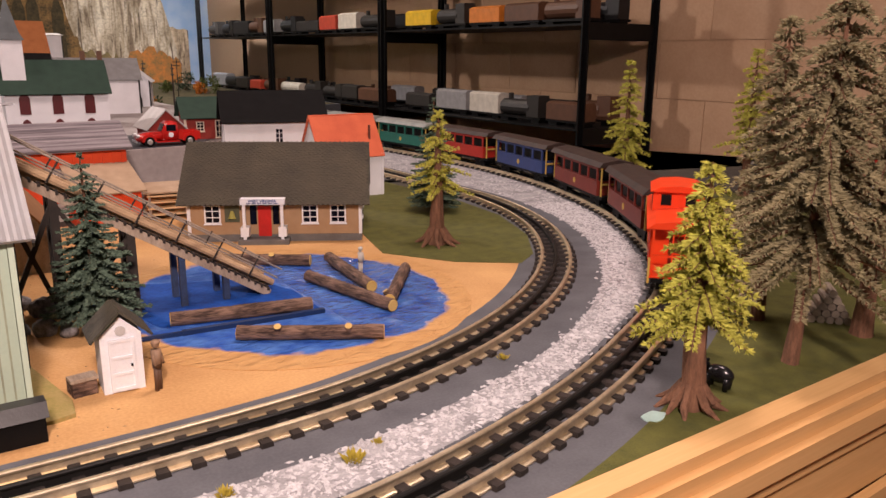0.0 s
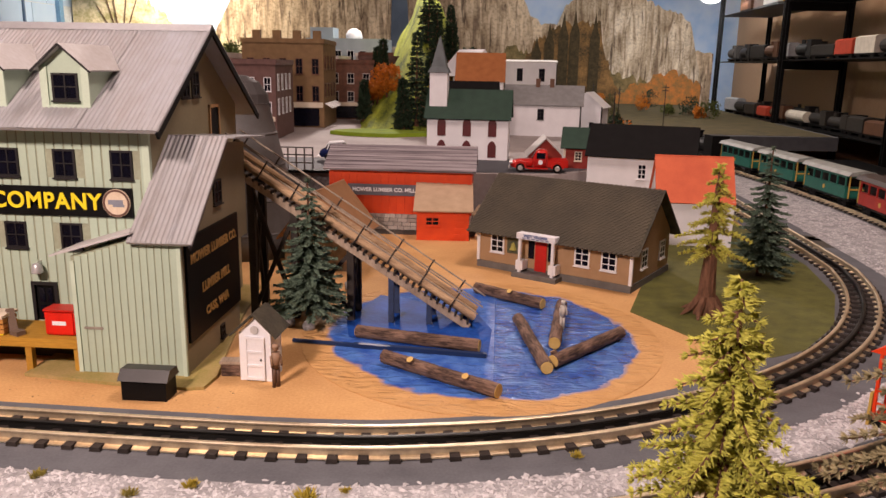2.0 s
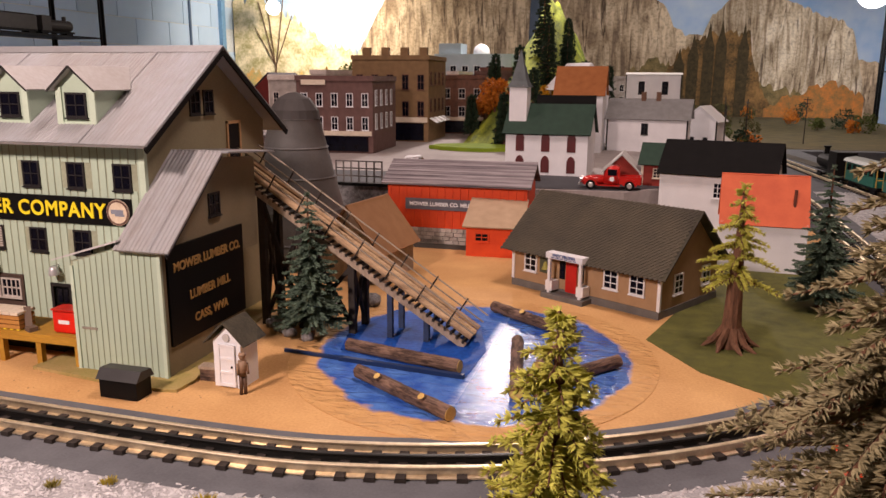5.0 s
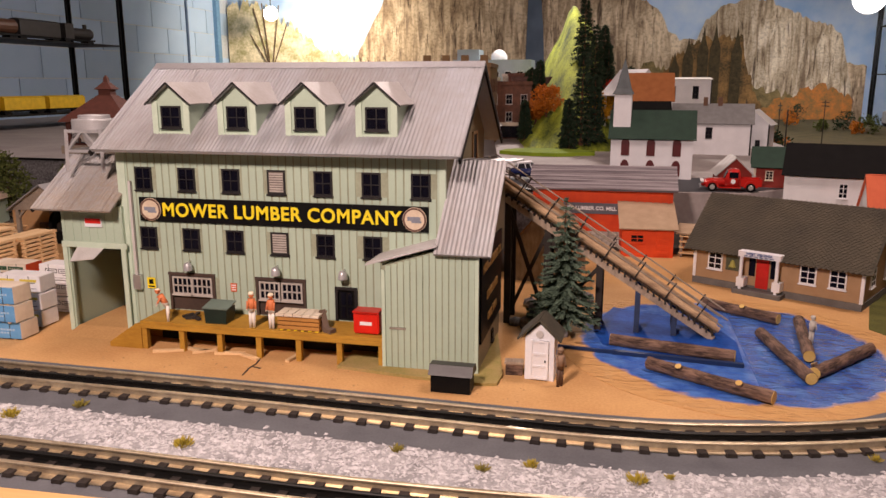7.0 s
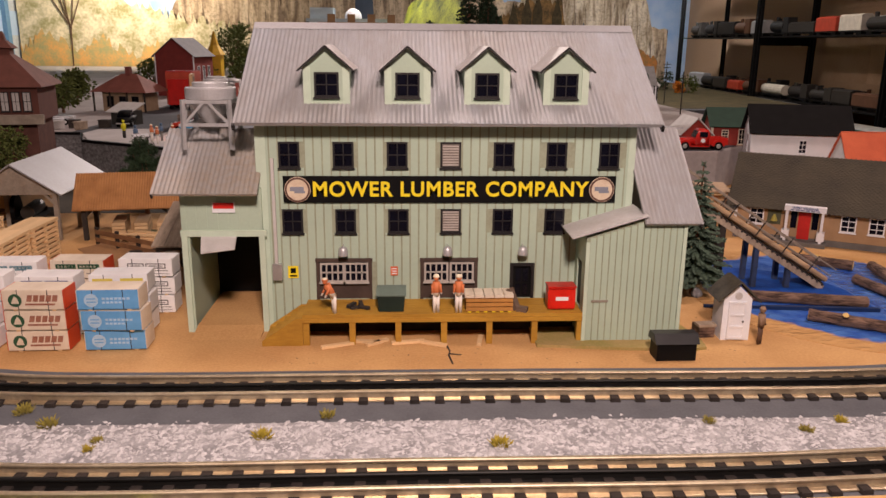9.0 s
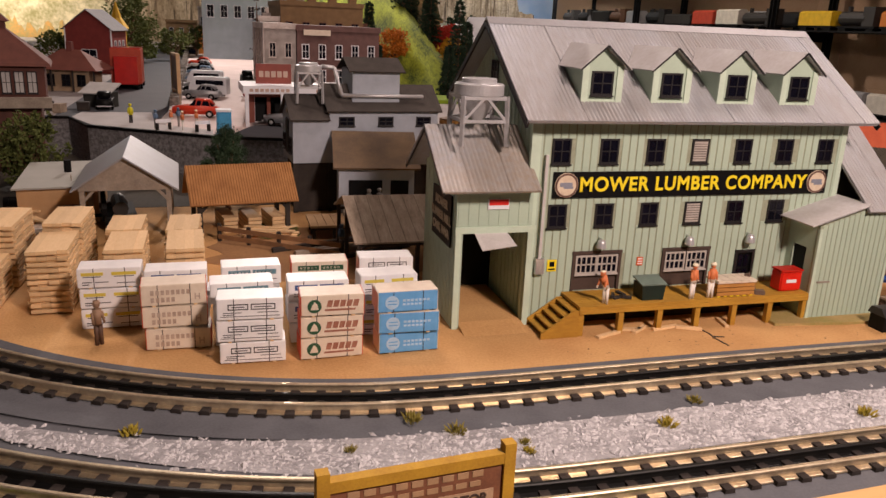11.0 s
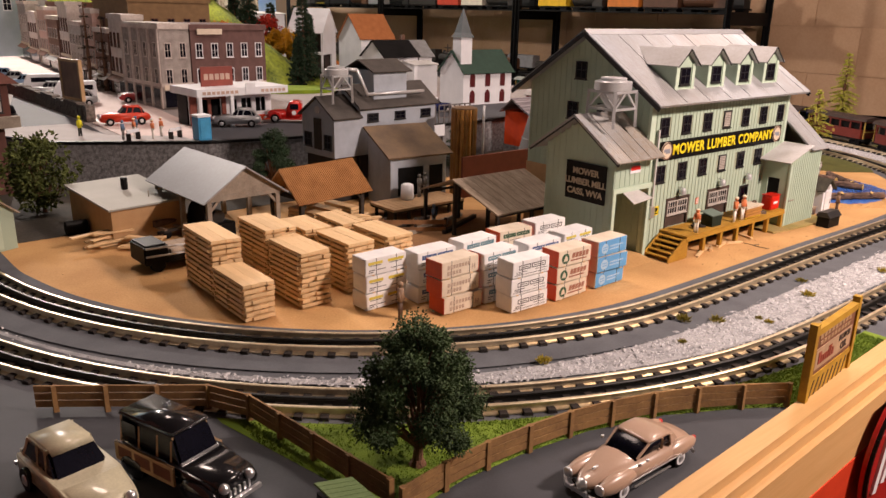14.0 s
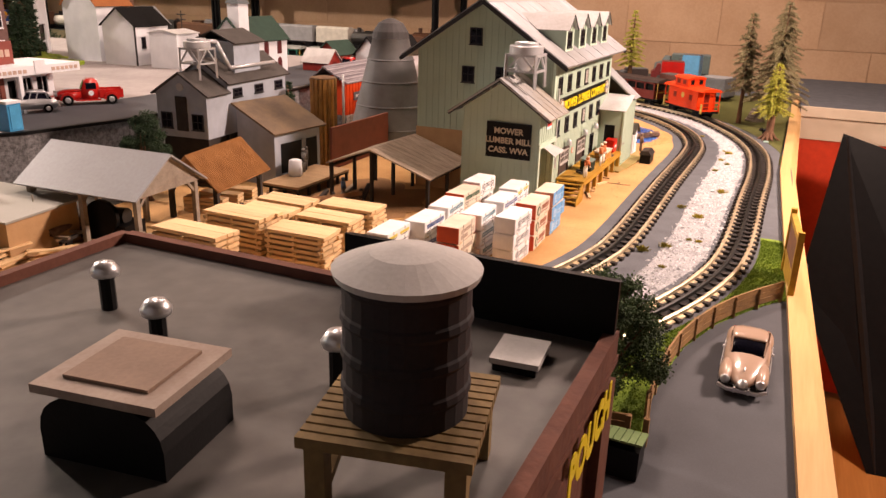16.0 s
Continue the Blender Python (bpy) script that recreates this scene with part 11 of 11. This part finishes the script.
part("load", rod(B(), (-4.2, 0, 2.1), (4.0, 0.2, 2.2), 0.5, 0.45, 10), BARK, cart, "short bark log")
lt = thing("log_truck", -85.2, 90.2, 0, 4, "black flat log truck with grey-brown poles and pale stakes", "truck")
part("bed", box(B(), -5.4, 5.4, -2.2, 2.2, 1.0, 1.7), BLACKPAINT, lt)
bm = box(B(), -5.6, -2.6, -2.3, 2.3, 1.0, 3.5)
bmesh.ops.bevel(bm, geom=bm.edges[:], offset=0.25, segments=2, affect="EDGES")
part("cab", bm, BLACKPAINT, lt)
for k in range(5):
    part("pole", rod(B(), (-2.2, -1.7 + k * 0.85, 2.1), (5.6, -1.7 + k * 0.85, 2.15), 0.42, 0.4, 10), WEATHERED, lt)
for u in (-4.0, 0.6, 4.0):
    for s in (-1, 1):
        part("wheel", rod(B(), (u, s * 1.7, 0.9), (u, s * 2.3, 0.9), 0.9, 0.9, 14), BLACKPAINT, lt)
for zz in (2.2, 3.2):
    part("side_rail", bar(B(), (-5.5, -2.42, zz), (1.4, -2.42, zz - 0.3), 0.2), LIGHTGREY, lt)
# timber skids on the sand beside the lean-to
for k, (x, y, rz, n) in enumerate(((-52, 86.5, 20, 12), (-47.5, 85.2, 14, 13), (-45, 82.6, 24, 11), (-50.5, 83.6, 10, 9))):
    s = thing("timber_skid", x, y, 0, rz, "long dark timber skid lying on the sand", "timber", "timber skids")
    part("beam", box(B(), -n / 2, n / 2, -0.3, 0.3, 0, 0.6), GREYTIMBER if k % 2 else DARKTIMBER, s)
# board fence behind the lumber stacks
bf = thing("yard_board_fence", -64.0, 90.6, 0, -34.5, "brown horizontal board fence behind the lumber stacks", "fence")
for k in range(5):
    part("post", box(B(), k * 4.4 - 0.2, k * 4.4 + 0.2, -0.2, 0.2, 0, 2.4), DARKTIMBER, bf)
for zz in (0.4, 1.5):
    part("board", box(B(), 0, 17.6, -0.32, -0.24, zz, zz + 0.62), mat("fence_umber", (0.30, 0.16, 0.075), (0.17, 0.09, 0.045), 0.8, random_tint=0.2) if "fence_umber" not in bpy.data.materials else bpy.data.materials["fence_umber"], bf)
# pebbles and chips on the sand
bm = B()
for _ in range(420):
    a = rng.choice(((-100, -36, 60, 104), (-36, 10, 47.5, 51.5), (6, 50, 50, 92), (44, 60, 70, 90)))
    x, y = rng.uniform(a[0], a[1]), rng.uniform(a[2], a[3])
    if math.hypot(x + 45, y - 104.5) > 57 and x < -45 or math.hypot(x - 14.5, y - 104.2) > 57 and x > 14 or math.hypot(x - 28.8, y - 67) < 17:
        continue
    grain(bm, x, y, 0.0, rng.uniform(0.05, 0.16), rng)
tagged(part("wood_chips", bm, mat("chip_tan", (0.50, 0.33, 0.17), (0.22, 0.13, 0.06), 0.9), None), "scattered wood chips and grit on the yard sand", "chips", "", "stuff")
rocks = ((8.4, 73.5, 1.3), (10.2, 75.6, 1.0), (7.0, 76.8, 0.9), (13.6, 79.5, 1.1))
for x, y, r in rocks:
    bm = B()
    bmesh.ops.create_icosphere(bm, subdivisions=2, radius=r)
    for v in bm.verts:
        v.co *= 1 + rng.uniform(-0.16, 0.16)
        v.co.z *= 0.75
    ob = part("boulder", bm, STONE, None)
    ob.location = (x * S, y * S, r * 0.55 * S)
    tagged(ob, "rough grey boulder beside the spruce", "boulder", "boulders")


# small road vehicles and sheds beyond the east curve


def wagon(name, x, y, rz, n, w, h, body, top, label):
    """A toy goods truck: chassis, box, bonnet, roof panel and four wheels. Nose towards +x."""
    t = thing(name, x, y, 0.0, rz, label, "truck", "east side trucks")
    part("chassis", box(B(), -n / 2, n / 2, -w * 0.42, w * 0.42, 0.9, 1.4), BLACKPAINT, t)
    bm = B()
    box(bm, -n / 2, n * 0.2, -w / 2, w / 2, 1.4, h)
    bmesh.ops.bevel(bm, geom=bm.edges[:], offset=0.18, segments=2, affect="EDGES")
    part("cargo_box", bm, body, t)
    bm = B()
    prism(bm, [(n * 0.22, 1.4), (n * 0.22, h * 0.9), (n * 0.34, h * 0.88), (n * 0.38, h * 0.62), (n * 0.5, h * 0.55), (n * 0.5, 1.4)], -w * 0.42, w * 0.42, "y")
    bmesh.ops.bevel(bm, geom=bm.edges[:], offset=0.15, segments=2, affect="EDGES")
    part("cab", bm, top, t)
    part("top", box(B(), -n / 2 + 0.2, n * 0.2 - 0.2, -w / 2 + 0.2, w / 2 - 0.2, h, h + 0.2), top, t)
    for u in (-n * 0.33, n * 0.33):
        for s in (-1, 1):
            part("wheel", rod(B(), (u, s * (w * 0.48 - 0.5), 0.9), (u, s * w * 0.48, 0.9), 0.9, 0.9, 14), BLACKPAINT, t)
    return t


SLATEGREY = mat("slate_truck", (0.16, 0.17, 0.18), (0.10, 0.105, 0.11), 0.5)
wagon("delivery_truck", 138, 67, 100, 11, 6, 7.4, REDENAMEL, mat("truck_maroon", (0.20, 0.03, 0.03), None, 0.4), "small red delivery truck on the dark ground")
wagon("blue_van", 152, 62, 84, 9, 5, 9.0, mat("sky_blue_van", (0.13, 0.40, 0.66), None, 0.4), SLATEGREY, "tall sky blue toy van on the dark ground")
wagon("grey_truck", 104, 49, 70, 13, 8, 6.6, SLATEGREY, mat("truck_top_grey", (0.30, 0.31, 0.32), None, 0.6), "dark toy truck with grey tarpaulin top")
wagon("dark_truck", 126, 77, 120, 10, 5, 5.4, mat("truck_black_brown", (0.045, 0.03, 0.028), None, 0.6), SLATEGREY, "dark brown toy truck on the dark ground")
wagon("green_wagon", 166, 66, 95, 20, 7, 8.0, mat("dull_green_grey", (0.12, 0.17, 0.16), None, 0.6), mat("green_grey_top", (0.20, 0.25, 0.25), None, 0.6), "long dull green-grey toy truck")
wagon("dark_truck", 122, 64, 60, 9, 5, 4.8, mat("rusty_truck", (0.16, 0.06, 0.045), None, 0.7), SLATEGREY, "low rust-brown toy truck on the dark ground")

bm = B()
for (a, b), (c, d) in (((-17.45, 52.3), (-17.2, 50.9)), ((-17.2, 50.9), (-17.35, 49.8)), ((-17.35, 49.8), (-17.1, 47.9)), ((-17.3, 50.2), (-16.2, 49.9))):
    bar(bm, (a, b, 0.04), (c, d, 0.04), 0.14, 0.06)
fixed("sand_crack", bm, DARKTIMBER, "dark crack across the sand before the platform", "crack")

for x, y, h, sd in ((-52.0, 229.5, 20, 501), (-52.2, 244, 26, 502)):
    conifer("dark_spruce", x, y, ROAD, h, 2.4, 0.6, 1.5, mat("umber_needles", (0.045, 0.03, 0.022), (0.03, 0.03, 0.018), 0.9) if "umber_needles" not in bpy.data.materials else bpy.data.materials["umber_needles"], "slim dark brown spruce beside the town street", sd, 9, 6, 1.0, 6, 0.2)
bus = wagon("red_delivery_truck", -89.0, 231, 92, 16, 8, 11, mat("brick_red_truck", (0.50, 0.07, 0.035), None, 0.5), REDENAMEL, "tall red delivery truck in the back lane")
bus.location.z = (ROAD + 0.02) * S
